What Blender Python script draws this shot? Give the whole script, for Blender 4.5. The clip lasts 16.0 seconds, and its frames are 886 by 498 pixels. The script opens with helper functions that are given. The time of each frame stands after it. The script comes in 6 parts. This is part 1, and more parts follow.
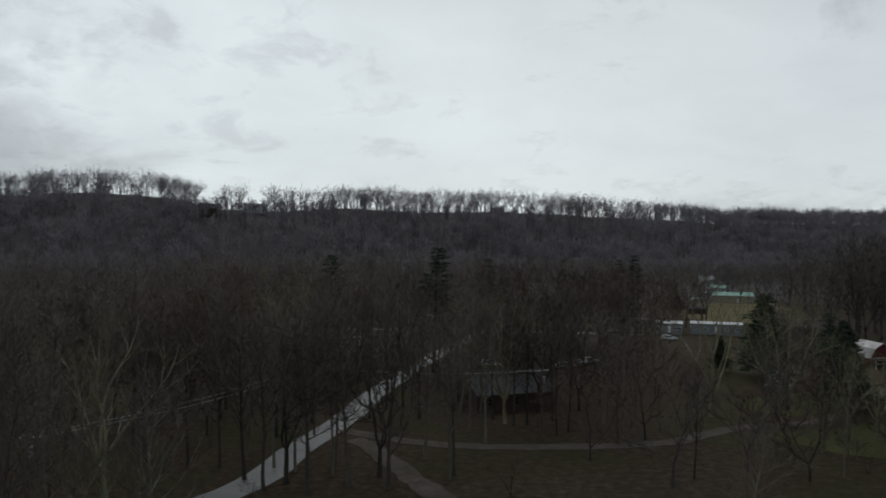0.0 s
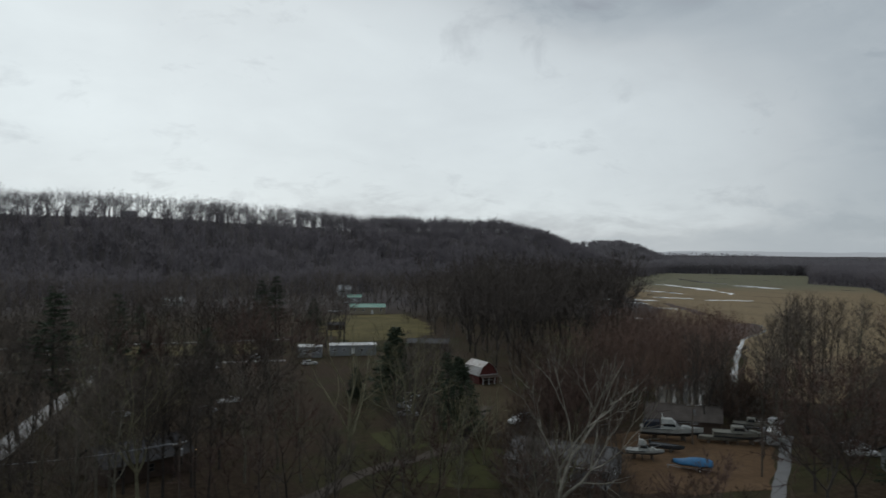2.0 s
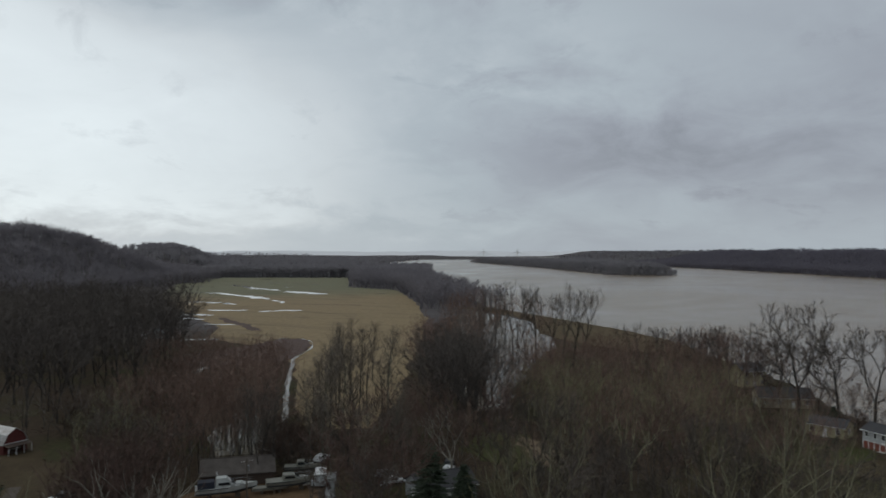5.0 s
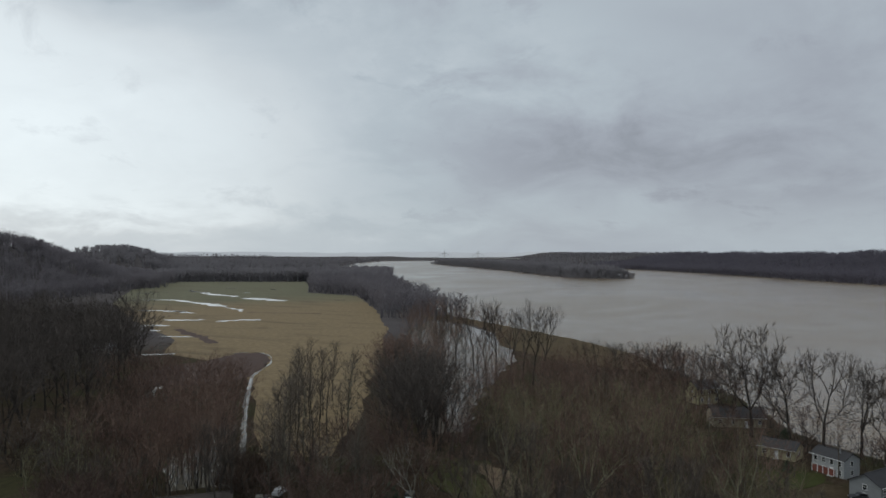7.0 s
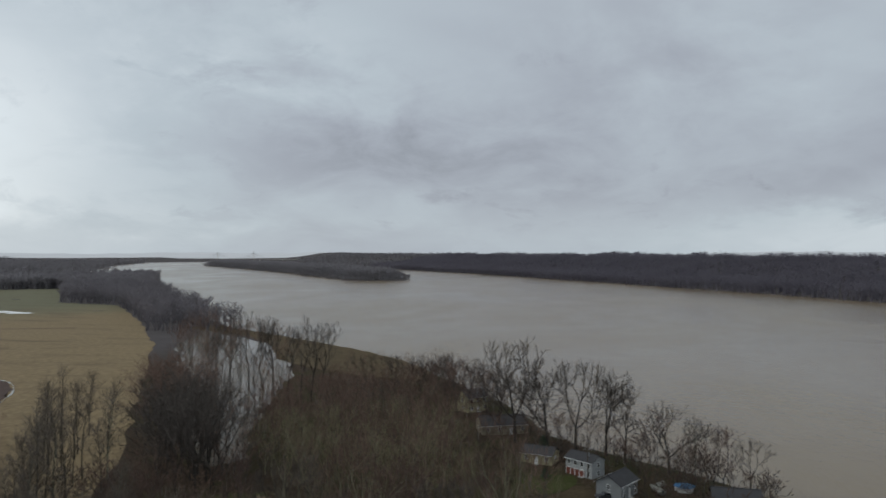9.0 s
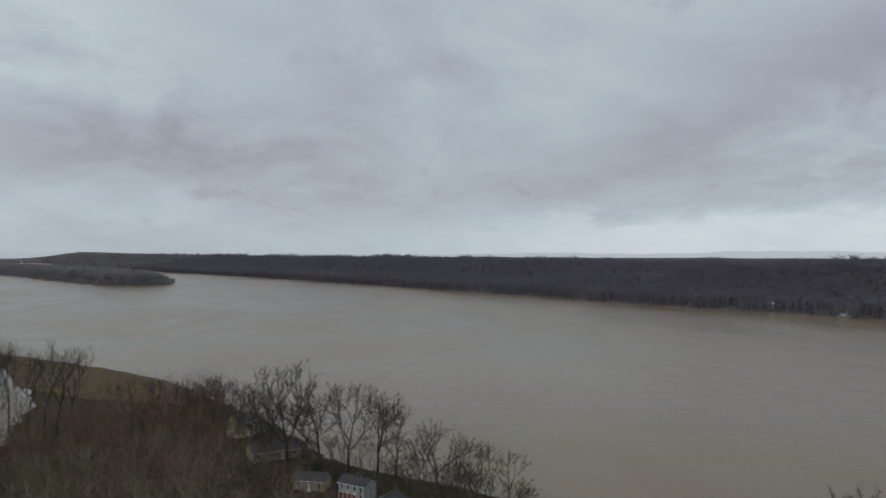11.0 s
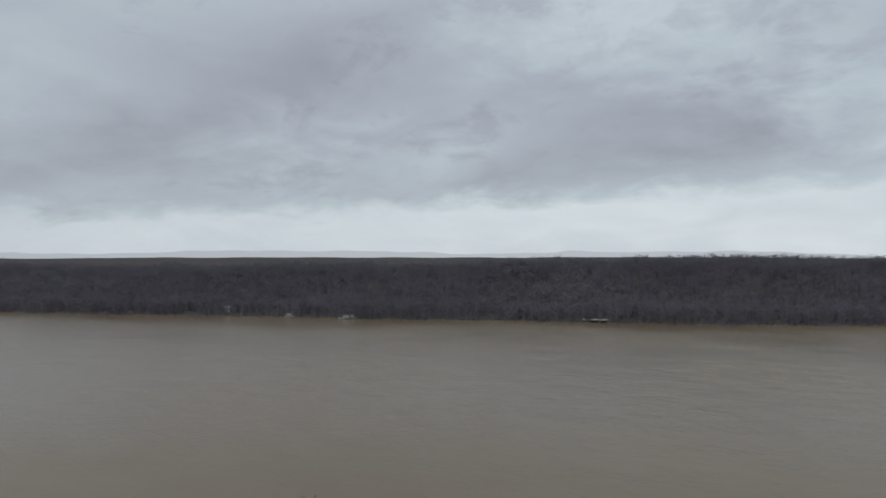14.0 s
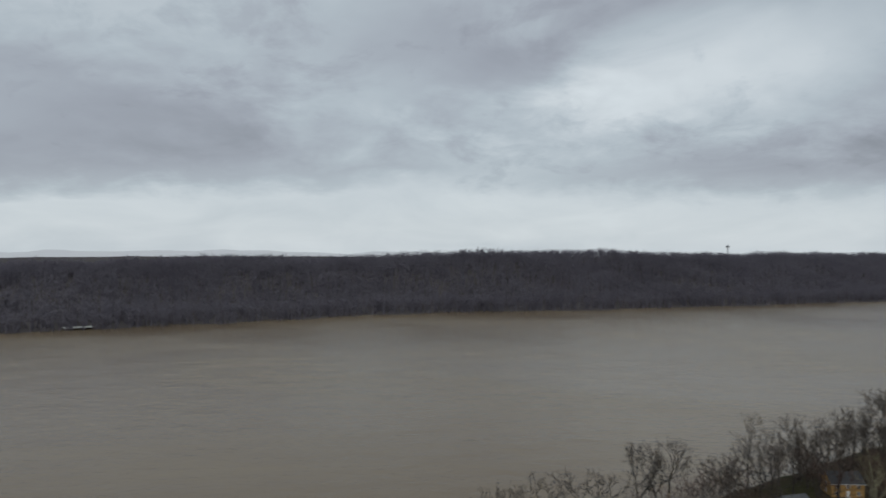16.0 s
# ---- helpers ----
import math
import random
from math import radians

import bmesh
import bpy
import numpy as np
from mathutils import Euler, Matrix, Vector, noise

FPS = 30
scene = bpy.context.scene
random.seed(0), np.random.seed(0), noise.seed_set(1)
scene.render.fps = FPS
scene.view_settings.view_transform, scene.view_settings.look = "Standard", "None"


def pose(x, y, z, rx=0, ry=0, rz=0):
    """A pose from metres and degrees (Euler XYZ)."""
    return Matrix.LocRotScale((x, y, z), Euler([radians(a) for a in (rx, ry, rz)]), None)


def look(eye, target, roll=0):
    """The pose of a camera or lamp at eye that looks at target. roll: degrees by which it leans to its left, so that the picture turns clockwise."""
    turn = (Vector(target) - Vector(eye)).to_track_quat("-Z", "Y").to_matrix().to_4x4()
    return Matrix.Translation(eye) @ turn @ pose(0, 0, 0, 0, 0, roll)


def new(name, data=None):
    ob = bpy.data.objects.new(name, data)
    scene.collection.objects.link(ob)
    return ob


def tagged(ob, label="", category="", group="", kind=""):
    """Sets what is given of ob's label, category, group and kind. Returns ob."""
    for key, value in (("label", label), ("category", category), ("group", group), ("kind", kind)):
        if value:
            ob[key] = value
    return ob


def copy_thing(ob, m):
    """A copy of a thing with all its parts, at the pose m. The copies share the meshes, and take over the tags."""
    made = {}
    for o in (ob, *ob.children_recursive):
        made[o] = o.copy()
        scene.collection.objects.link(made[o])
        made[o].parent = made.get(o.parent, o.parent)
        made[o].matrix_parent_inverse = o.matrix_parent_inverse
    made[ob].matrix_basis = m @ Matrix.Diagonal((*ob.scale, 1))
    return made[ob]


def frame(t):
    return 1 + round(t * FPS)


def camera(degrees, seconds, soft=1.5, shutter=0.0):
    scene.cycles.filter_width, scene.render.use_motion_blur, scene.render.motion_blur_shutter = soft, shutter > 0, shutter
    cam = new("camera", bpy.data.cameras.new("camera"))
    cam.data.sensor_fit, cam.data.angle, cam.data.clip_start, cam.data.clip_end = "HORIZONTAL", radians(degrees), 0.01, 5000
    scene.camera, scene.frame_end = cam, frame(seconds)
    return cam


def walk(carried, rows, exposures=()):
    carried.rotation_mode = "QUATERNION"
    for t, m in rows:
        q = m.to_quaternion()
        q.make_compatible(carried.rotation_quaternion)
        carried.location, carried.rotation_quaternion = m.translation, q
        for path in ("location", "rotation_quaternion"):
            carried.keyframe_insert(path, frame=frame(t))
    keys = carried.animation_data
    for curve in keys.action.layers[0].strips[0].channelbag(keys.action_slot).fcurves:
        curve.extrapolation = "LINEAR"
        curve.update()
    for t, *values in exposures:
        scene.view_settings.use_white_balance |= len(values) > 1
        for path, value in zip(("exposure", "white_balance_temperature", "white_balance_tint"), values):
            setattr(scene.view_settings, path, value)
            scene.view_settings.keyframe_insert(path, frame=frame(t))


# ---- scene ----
# The camera hovers over a riverside village, climbs from 26 to 78 m and turns clockwise.
FOV = 62.21
PATH = (
    # seconds, height, pitch, roll, heading
    (0.0, 25.59, 0.11, -0.46, 0.00),
    (0.5, 27.82, 0.14, -0.44, 6.00),
    (1.0, 30.07, 0.17, -0.43, 13.43),
    (1.5, 32.26, 0.20, -0.44, 20.61),
    (2.0, 34.20, 0.23, -0.40, 27.38),
    (2.5, 36.09, 0.25, -0.33, 33.46),
    (3.0, 38.04, 0.27, -0.23, 39.64),
    (3.5, 40.00, 0.28, -0.15, 45.52),
    (4.0, 41.80, 0.28, -0.10, 51.15),
    (4.5, 43.55, 0.25, -0.09, 56.30),
    (5.0, 45.35, 0.23, -0.08, 61.14),
    (5.2, 46.07, 0.22, -0.09, 63.14),
    (5.6, 47.40, 0.23, -0.09, 64.10),
    (6.3, 49.70, 0.23, -0.11, 64.20),
    (7.3, 53.00, 0.25, -0.13, 64.20),
    (7.5, 53.64, 0.25, -0.13, 64.20),
    (8.0, 55.18, 0.25, -0.10, 70.28),
    (8.5, 56.63, 0.23, -0.06, 75.95),
    (9.0, 58.39, 0.23, -0.04, 81.38),
    (9.2, 59.09, 0.23, -0.04, 83.54),
    (10.2, 62.60, 0.23, -0.13, 93.20),
    (11.3, 66.53, 0.24, -0.23, 102.80),
    (11.5, 67.31, 0.25, -0.23, 106.34),
    (12.0, 69.27, 0.25, -0.20, 114.63),
    (12.5, 71.22, 0.26, -0.16, 121.28),
    (13.0, 73.06, 0.26, -0.11, 127.79),
    (13.5, 74.38, 0.23, -0.09, 133.49),
    (14.0, 75.32, 0.19, -0.09, 139.34),
    (14.5, 75.98, 0.14, -0.09, 150.38),
    (15.0, 76.58, 0.11, -0.08, 159.97),
    (15.5, 77.21, 0.10, -0.05, 168.97),
    (16.0, 77.87, 0.11, -0.00, 177.50),
)
# seconds, stops
EXPOSURES = ((0.0, -0.2), (1.5, -0.15), (3.5, 0.0), (5.2, 0.08), (8.0, 0.22), (10.0, 0.28), (12.0, 0.24), (14.0, 0.24), (16.0, 0.14))
cam = camera(FOV, 16.0, soft=1.6, shutter=0.25)
walk(cam, [(t, pose(0, 0, z, 90 + p, r, -h)) for t, z, p, r, h in PATH], EXPOSURES)

# ---- world and light ----
SUN_HEADING = 8.0      # degrees clockwise from +y, behind the brightest cloud


def ramp_node(nt, fac, stops, smooth=True):
    n = nt.nodes.new("ShaderNodeValToRGB")
    n.color_ramp.interpolation = "EASE" if smooth else "LINEAR"
    els = n.color_ramp.elements
    while len(els) < len(stops):
        els.new(0.5)
    for e, (pos, col) in zip(els, stops):
        e.position = pos
        e.color = (*col, 1) if isinstance(col, tuple) else (col, col, col, 1)
    nt.links.new(fac, n.inputs[0])
    return n.outputs[0]


def math_node(nt, op, a, b=None, c=None, clamp=False):
    n = nt.nodes.new("ShaderNodeMath")
    n.operation, n.use_clamp = op, clamp
    for i, v in enumerate((a, b, c)):
        if v is None:
            continue
        if isinstance(v, (int, float)):
            n.inputs[i].default_value = v
        else:
            nt.links.new(v, n.inputs[i])
    return n.outputs[0]


def mix_node(nt, fac, a, b, blend="MIX"):
    n = nt.nodes.new("ShaderNodeMix")
    n.data_type, n.blend_type = "RGBA", blend
    for sock, v in ((n.inputs[0], fac), (n.inputs[6], a), (n.inputs[7], b)):
        if isinstance(v, (int, float)):
            sock.default_value = v
        elif isinstance(v, tuple):
            sock.default_value = (*v, 1)
        else:
            nt.links.new(v, sock)
    return n.outputs[2]


def noise_node(nt, vec, scale, detail=4.0, rough=0.55, distort=0.0):
    n = nt.nodes.new("ShaderNodeTexNoise")
    n.inputs["Scale"].default_value, n.inputs["Detail"].default_value = scale, detail
    n.inputs["Roughness"].default_value, n.inputs["Distortion"].default_value = rough, distort
    if vec is not None:
        nt.links.new(vec, n.inputs["Vector"])
    return n.outputs[0]


def make_world():
    w = bpy.data.worlds.new("overcast_sky")
    scene.world = w
    w.use_nodes = True
    nt = w.node_tree
    nt.nodes.clear()
    out = nt.nodes.new("ShaderNodeOutputWorld")
    bg = nt.nodes.new("ShaderNodeBackground")
    tc = nt.nodes.new("ShaderNodeTexCoord")
    sep = nt.nodes.new("ShaderNodeSeparateXYZ")
    nt.links.new(tc.outputs["Generated"], sep.inputs[0])
    x, y, z = sep.outputs
    # heading from -90 to 270 degrees, as 0 to 1
    head = math_node(nt, "ARCTAN2", x, y)
    head = math_node(nt, "ADD", head, math.pi / 2)
    head = math_node(nt, "WRAP", head, 2 * math.pi, 0.0)
    head = math_node(nt, "DIVIDE", head, 2 * math.pi)
    # the cloud deck seen in perspective
    up = math_node(nt, "MAXIMUM", z, 0.0)
    den = math_node(nt, "ADD", up, 0.33)
    comb = nt.nodes.new("ShaderNodeCombineXYZ")
    nt.links.new(math_node(nt, "DIVIDE", x, den), comb.inputs[0])
    nt.links.new(math_node(nt, "DIVIDE", y, den), comb.inputs[1])
    comb.inputs[2].default_value = 3.7
    n1 = noise_node(nt, comb.outputs[0], 0.9, 5, 0.5, 0.6)
    n2 = noise_node(nt, comb.outputs[0], 2.6, 6, 0.55, 0.5)
    n3 = noise_node(nt, comb.outputs[0], 7.5, 6, 0.6, 0.3)

    def H(deg):
        return (deg + 90) / 360

    # heaped masses: heading, height, half width, half height, slope, share of light
    def bend(v, src, amount):
        return math_node(nt, "MULTIPLY_ADD", math_node(nt, "SUBTRACT", src, 0.5), amount, v)

    hw, zw = bend(bend(head, n2, 0.10), n3, 0.03), bend(bend(z, n1, 0.10), n3, 0.06)
    masses = None
    for hd, zc, wd, ht, slope, share in ((193.5, .205, 13, .050, .0024, .42), (179, .29, 9, .065, -.001, -.20), (196, .335, 12, .035, 0, -.22), (200, .115, 13, .035, -.001, -.20),
                                         (160, .17, 14, .06, .002, -.10), (170, .20, 7, .05, .003, .16), (72, .29, 15, .11, 0, .18), (64, .17, 10, .10, 0, -.17), (107, .26, 13, .10, 0, .17), (45, .33, 9, .05, 0, -.2), (78, .11, 12, .055, 0, -.16), (131, .27, 9, .055, .004, -.16),
                                         (117, .13, 10, .04, .003, -.08), (140, .14, 9, .04, .002, .12), (-30, .12, 5, .05, .004, -.16), (-31, .22, 5, .05, .004, -.22), (66, .10, 8, .04, 0, -.08), (146, .27, 9, .09, 0, -.18)):
        dh = math_node(nt, "SUBTRACT", hw, H(hd))
        dz = math_node(nt, "SUBTRACT", math_node(nt, "SUBTRACT", zw, zc), math_node(nt, "MULTIPLY", dh, slope * 360))
        q = math_node(nt, "ADD", math_node(nt, "POWER", math_node(nt, "ABSOLUTE", math_node(nt, "DIVIDE", dh, wd / 360)), 2.4), math_node(nt, "POWER", math_node(nt, "ABSOLUTE", math_node(nt, "DIVIDE", dz, ht)), 2.4))
        b = math_node(nt, "MULTIPLY", math_node(nt, "EXPONENT", math_node(nt, "MULTIPLY", q, -0.9)), share)
        masses = b if masses is None else math_node(nt, "ADD", masses, b)

    # the bright part leans: its edge moves with the height above the horizon and with the clouds
    lean = math_node(nt, "MULTIPLY", math_node(nt, "POWER", math_node(nt, "MAXIMUM", math_node(nt, "SUBTRACT", math_node(nt, "MINIMUM", up, 0.45), 0.15), 0.0), 1.5), 0.80)
    lean = bend(lean, n1, 0.10)
    head2 = math_node(nt, "ADD", head, lean)
    base = ramp_node(nt, head2, [(H(-90), .45), (H(-45), .54), (H(-32), .66), (H(-20), .88), (H(8), .86), (H(20), .80), (H(36), .78), (H(46), .70), (H(57), .55),
                                 (H(72), .45), (H(92), .38), (H(112), .38), (H(135), .37), (H(160), .42), (H(200), .44), (H(250), .45)], False)
    amp = ramp_node(nt, head, [(H(-60), .55), (H(-15), .28), (H(30), .22), (H(75), .42), (H(120), .62), (H(165), .85), (H(220), .9)], False)
    n = math_node(nt, "ADD", math_node(nt, "MULTIPLY", n1, 0.55), math_node(nt, "MULTIPLY", n2, 0.32))
    n = math_node(nt, "MULTIPLY_ADD", n3, 0.13, n)
    c = math_node(nt, "MULTIPLY", math_node(nt, "SUBTRACT", n, 0.5), 2.3)
    c = math_node(nt, "ADD", math_node(nt, "MULTIPLY_ADD", c, amp, 1.0), masses)
    val = math_node(nt, "MULTIPLY", base, math_node(nt, "MAXIMUM", c, 0.35))
    # small torn wisps under the deck
    n4 = noise_node(nt, comb.outputs[0], 5.0, 6, 0.62, 0.4)
    wisp = ramp_node(nt, math_node(nt, "MULTIPLY", n4, math_node(nt, "ADD", n1, 0.5)), [(0.55, 1.0), (0.68, 0.86)], False)
    val = math_node(nt, "MULTIPLY", val, wisp)
    # the paler strip of sky under the torn edge of the deck
    low = ramp_node(nt, head, [(H(-90), .45), (H(-30), .52), (H(30), .56), (H(47), .54), (H(58), .46), (H(75), .40), (H(95), .43), (H(115), .55),
                               (H(150), .57), (H(200), .58), (H(260), .5)], False)
    rim = ramp_node(nt, head, [(H(-90), .05), (H(60), .045), (H(80), .035), (H(106), .048), (H(125), .055), (H(150), .088), (H(180), .098), (H(200), .070), (H(260), .06)], False)
    wob = bend(bend(z, n2, 0.10), n3, 0.05)
    k = nt.nodes.new("ShaderNodeMapRange")
    k.interpolation_type = "SMOOTHSTEP"
    k.inputs[1].default_value, k.inputs[2].default_value = -0.026, 0.022
    nt.links.new(math_node(nt, "SUBTRACT", wob, rim), k.inputs[0])
    low = math_node(nt, "MULTIPLY", low, math_node(nt, "MULTIPLY_ADD", n2, 0.35, 0.825))
    val = mix_node(nt, k.outputs[0], low, val)
    tint = ramp_node(nt, val, [(0.0, (.90, .97, 1.10)), (0.33, (.90, .98, 1.12)), (0.45, (.875, .995, 1.09)), (0.6, (.915, 1.0, 1.055)), (0.9, (.92, 1.01, 1.04))], False)
    cloud = mix_node(nt, 1.0, val, tint, "MULTIPLY")
    sky = nt.nodes.new("ShaderNodeTexSky")
    sky.sky_type, sky.sun_disc = "NISHITA", False
    sky.sun_elevation, sky.sun_rotation = radians(32), radians(SUN_HEADING)
    dim = mix_node(nt, 1.0, sky.outputs[0], (.10, .10, .10), "MULTIPLY")
    full = mix_node(nt, 0.04, cloud, dim)
    nt.links.new(full, bg.inputs[0])
    bg.inputs[1].default_value = 1.0
    nt.links.new(bg.outputs[0], out.inputs[0])


make_world()
sun_data = bpy.data.lights.new("sun", "SUN")
sun_data.energy, sun_data.angle, sun_data.color = 0.5, radians(30), (1.0, 0.98, 0.95)
sun = new("sun", sun_data)
_s = radians(SUN_HEADING)
sun.matrix_world = look((300 * math.sin(_s), 300 * math.cos(_s), 250), (0, 0, 0))

# ---- materials ----
def surface(name, cols, scale=1.0, rough=0.85, bump=0.0, fine=8.0, metal=0.0, rand=0.0, mix=0.5, spec=0.3, stretch=None, soft=0.0):
    """A Principled material: a ramp of base colours over coarse and fine noise, with bump and a change from object to object."""
    m = bpy.data.materials.new(name)
    m.use_nodes = True
    nt = m.node_tree
    p = nt.nodes["Principled BSDF"]
    tc = nt.nodes.new("ShaderNodeTexCoord")
    vec = tc.outputs["Object"]
    if stretch:
        mp = nt.nodes.new("ShaderNodeMapping")
        mp.inputs["Scale"].default_value = stretch
        nt.links.new(vec, mp.inputs[0])
        vec = mp.outputs[0]
    a = noise_node(nt, vec, scale, 4, 0.6)
    b = noise_node(nt, vec, scale * fine, 5, 0.65)
    fac = math_node(nt, "ADD", math_node(nt, "MULTIPLY", a, 1 - mix), math_node(nt, "MULTIPLY", b, mix))
    n = len(cols)
    col = ramp_node(nt, fac, [(0.32 + 0.36 * i / max(n - 1, 1), c) for i, c in enumerate(cols)], False)
    if rand:
        oi = nt.nodes.new("ShaderNodeObjectInfo")
        k = math_node(nt, "MULTIPLY_ADD", oi.outputs["Random"], 2 * rand, 1 - rand)
        col = mix_node(nt, 1.0, col, k, "MULTIPLY")
    nt.links.new(col, p.inputs["Base Color"])
    nt.links.new(math_node(nt, "MULTIPLY_ADD", b, 0.3, rough - 0.15, clamp=True), p.inputs["Roughness"])
    p.inputs["Metallic"].default_value = metal
    p.inputs["Specular IOR Level"].default_value = spec
    if bump:
        bn = nt.nodes.new("ShaderNodeBump")
        bn.inputs["Strength"].default_value, bn.inputs["Distance"].default_value = 0.6, bump
        nt.links.new(b, bn.inputs["Height"])
        nt.links.new(bn.outputs[0], p.inputs["Normal"])
    if soft:
        # a mass of fine twigs lets part of the light through
        tr = nt.nodes.new("ShaderNodeBsdfTranslucent")
        nt.links.new(col, tr.inputs[0])
        ms = nt.nodes.new("ShaderNodeMixShader")
        ms.inputs[0].default_value = soft
        nt.links.new(p.outputs[0], ms.inputs[1])
        nt.links.new(tr.outputs[0], ms.inputs[2])
        nt.links.new(ms.outputs[0], nt.nodes["Material Output"].inputs["Surface"])
    return m


def water_surface(name, deep, pale, rough, ripple, scale=0.25, gloss=0.5):
    m = bpy.data.materials.new(name)
    m.use_nodes = True
    nt = m.node_tree
    p = nt.nodes["Principled BSDF"]
    tc = nt.nodes.new("ShaderNodeTexCoord")
    mp = nt.nodes.new("ShaderNodeMapping")
    mp.inputs["Rotation"].default_value = (0, 0, radians(-32))
    mp.inputs["Scale"].default_value = (0.62, 1, 1)
    nt.links.new(tc.outputs["Object"], mp.inputs[0])
    big = noise_node(nt, mp.outputs[0], 0.006, 4, 0.6, 0.8)
    mid = noise_node(nt, mp.outputs[0], 0.05, 4, 0.6, 0.4)
    mid2 = math_node(nt, "ADD", math_node(nt, "MULTIPLY", big, 0.7), math_node(nt, "MULTIPLY", mid, 0.3))
    nt.links.new(ramp_node(nt, mid2, [(0.35, deep), (0.65, pale)], False), p.inputs["Base Color"])
    nt.links.new(ramp_node(nt, big, [(0.35, rough * 0.7), (0.65, rough * 1.3)], False), p.inputs["Roughness"])
    p.inputs["IOR"].default_value, p.inputs["Specular IOR Level"].default_value = 1.33, gloss
    w = noise_node(nt, mp.outputs[0], scale, 4, 0.6, 0.3)
    w2 = noise_node(nt, mp.outputs[0], scale * 0.17, 3, 0.5, 0.3)
    hgt = math_node(nt, "ADD", w, math_node(nt, "MULTIPLY", w2, 2.0))
    bn = nt.nodes.new("ShaderNodeBump")
    bn.inputs["Strength"].default_value, bn.inputs["Distance"].default_value = 1.0, ripple
    nt.links.new(hgt, bn.inputs["Height"])
    nt.links.new(bn.outputs[0], p.inputs["Normal"])
    return m


def ground_surface():
    """Leaf litter, wet soil and winter grass in patches; far woodland floor, paled for haze."""
    m = bpy.data.materials.new("winter_ground")
    m.use_nodes = True
    nt = m.node_tree
    p = nt.nodes["Principled BSDF"]
    tc = nt.nodes.new("ShaderNodeTexCoord")
    v = tc.outputs["Object"]
    litter = ramp_node(nt, noise_node(nt, v, 0.9, 6, 0.7), [(0.3, (.023, .016, .011)), (0.5, (.046, .033, .022)), (0.72, (.088, .063, .042))], False)
    grass = ramp_node(nt, noise_node(nt, v, 0.6, 6, 0.7), [(0.3, (.020, .022, .010)), (0.55, (.044, .045, .019)), (0.75, (.080, .072, .034))], False)
    patch = ramp_node(nt, noise_node(nt, v, 0.03, 5, 0.65, 0.6), [(0.48, 0.0), (0.60, 0.75)], False)
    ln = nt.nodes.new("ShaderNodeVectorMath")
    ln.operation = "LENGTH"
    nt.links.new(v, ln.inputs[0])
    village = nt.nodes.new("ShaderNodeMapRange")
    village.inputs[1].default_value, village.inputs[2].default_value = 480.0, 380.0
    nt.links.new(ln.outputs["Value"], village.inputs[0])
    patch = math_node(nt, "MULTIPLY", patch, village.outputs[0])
    # woodland floor past 380 to 480 m, its colour lifted towards distance haze
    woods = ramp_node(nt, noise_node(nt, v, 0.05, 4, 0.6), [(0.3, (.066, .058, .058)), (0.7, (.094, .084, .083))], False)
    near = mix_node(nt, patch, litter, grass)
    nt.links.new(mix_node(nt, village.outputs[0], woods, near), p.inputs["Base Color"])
    p.inputs["Roughness"].default_value = 0.95
    p.inputs["Specular IOR Level"].default_value = 0.06
    bn = nt.nodes.new("ShaderNodeBump")
    bn.inputs["Strength"].default_value, bn.inputs["Distance"].default_value = 0.7, 0.12
    nt.links.new(noise_node(nt, v, 2.5, 5, 0.7), bn.inputs["Height"])
    nt.links.new(bn.outputs[0], p.inputs["Normal"])
    return m


def field_surface():
    """Stubble field: straw near the creek, greener towards the far pools, darker wet streaks."""
    m = bpy.data.materials.new("stubble_field")
    m.use_nodes = True
    nt = m.node_tree
    p = nt.nodes["Principled BSDF"]
    tc = nt.nodes.new("ShaderNodeTexCoord")
    v = tc.outputs["Object"]
    fine = noise_node(nt, v, 0.35, 6, 0.7)
    straw = ramp_node(nt, fine, [(0.3, (.13, .092, .048)), (0.55, (.205, .150, .080)), (0.75, (.275, .21, .12))], False)
    green = ramp_node(nt, fine, [(0.3, (.088, .086, .048)), (0.55, (.132, .126, .074)), (0.75, (.18, .165, .10))], False)
    sep = nt.nodes.new("ShaderNodeSeparateXYZ")
    nt.links.new(v, sep.inputs[0])
    along = math_node(nt, "ADD", math_node(nt, "MULTIPLY", sep.outputs[0], 0.6), math_node(nt, "MULTIPLY", sep.outputs[1], 0.8))
    wob = math_node(nt, "MULTIPLY_ADD", noise_node(nt, v, 0.012, 4, 0.6, 0.5), 160.0, along)
    k = nt.nodes.new("ShaderNodeMapRange")
    k.inputs[1].default_value, k.inputs[2].default_value = 760.0, 920.0
    nt.links.new(wob, k.inputs[0])
    col = mix_node(nt, k.outputs[0], straw, green)
    mp = nt.nodes.new("ShaderNodeMapping")
    mp.inputs["Rotation"].default_value = (0, 0, radians(38))
    mp.inputs["Scale"].default_value = (1, 0.25, 1)
    nt.links.new(v, mp.inputs[0])
    wet = ramp_node(nt, noise_node(nt, mp.outputs[0], 0.05, 4, 0.65, 0.6), [(0.52, 0.0), (0.72, 0.7)], False)
    col = mix_node(nt, wet, col, (.085, .062, .034))
    nt.links.new(col, p.inputs["Base Color"])
    p.inputs["Roughness"].default_value = 0.9
    p.inputs["Specular IOR Level"].default_value = 0.2
    return m


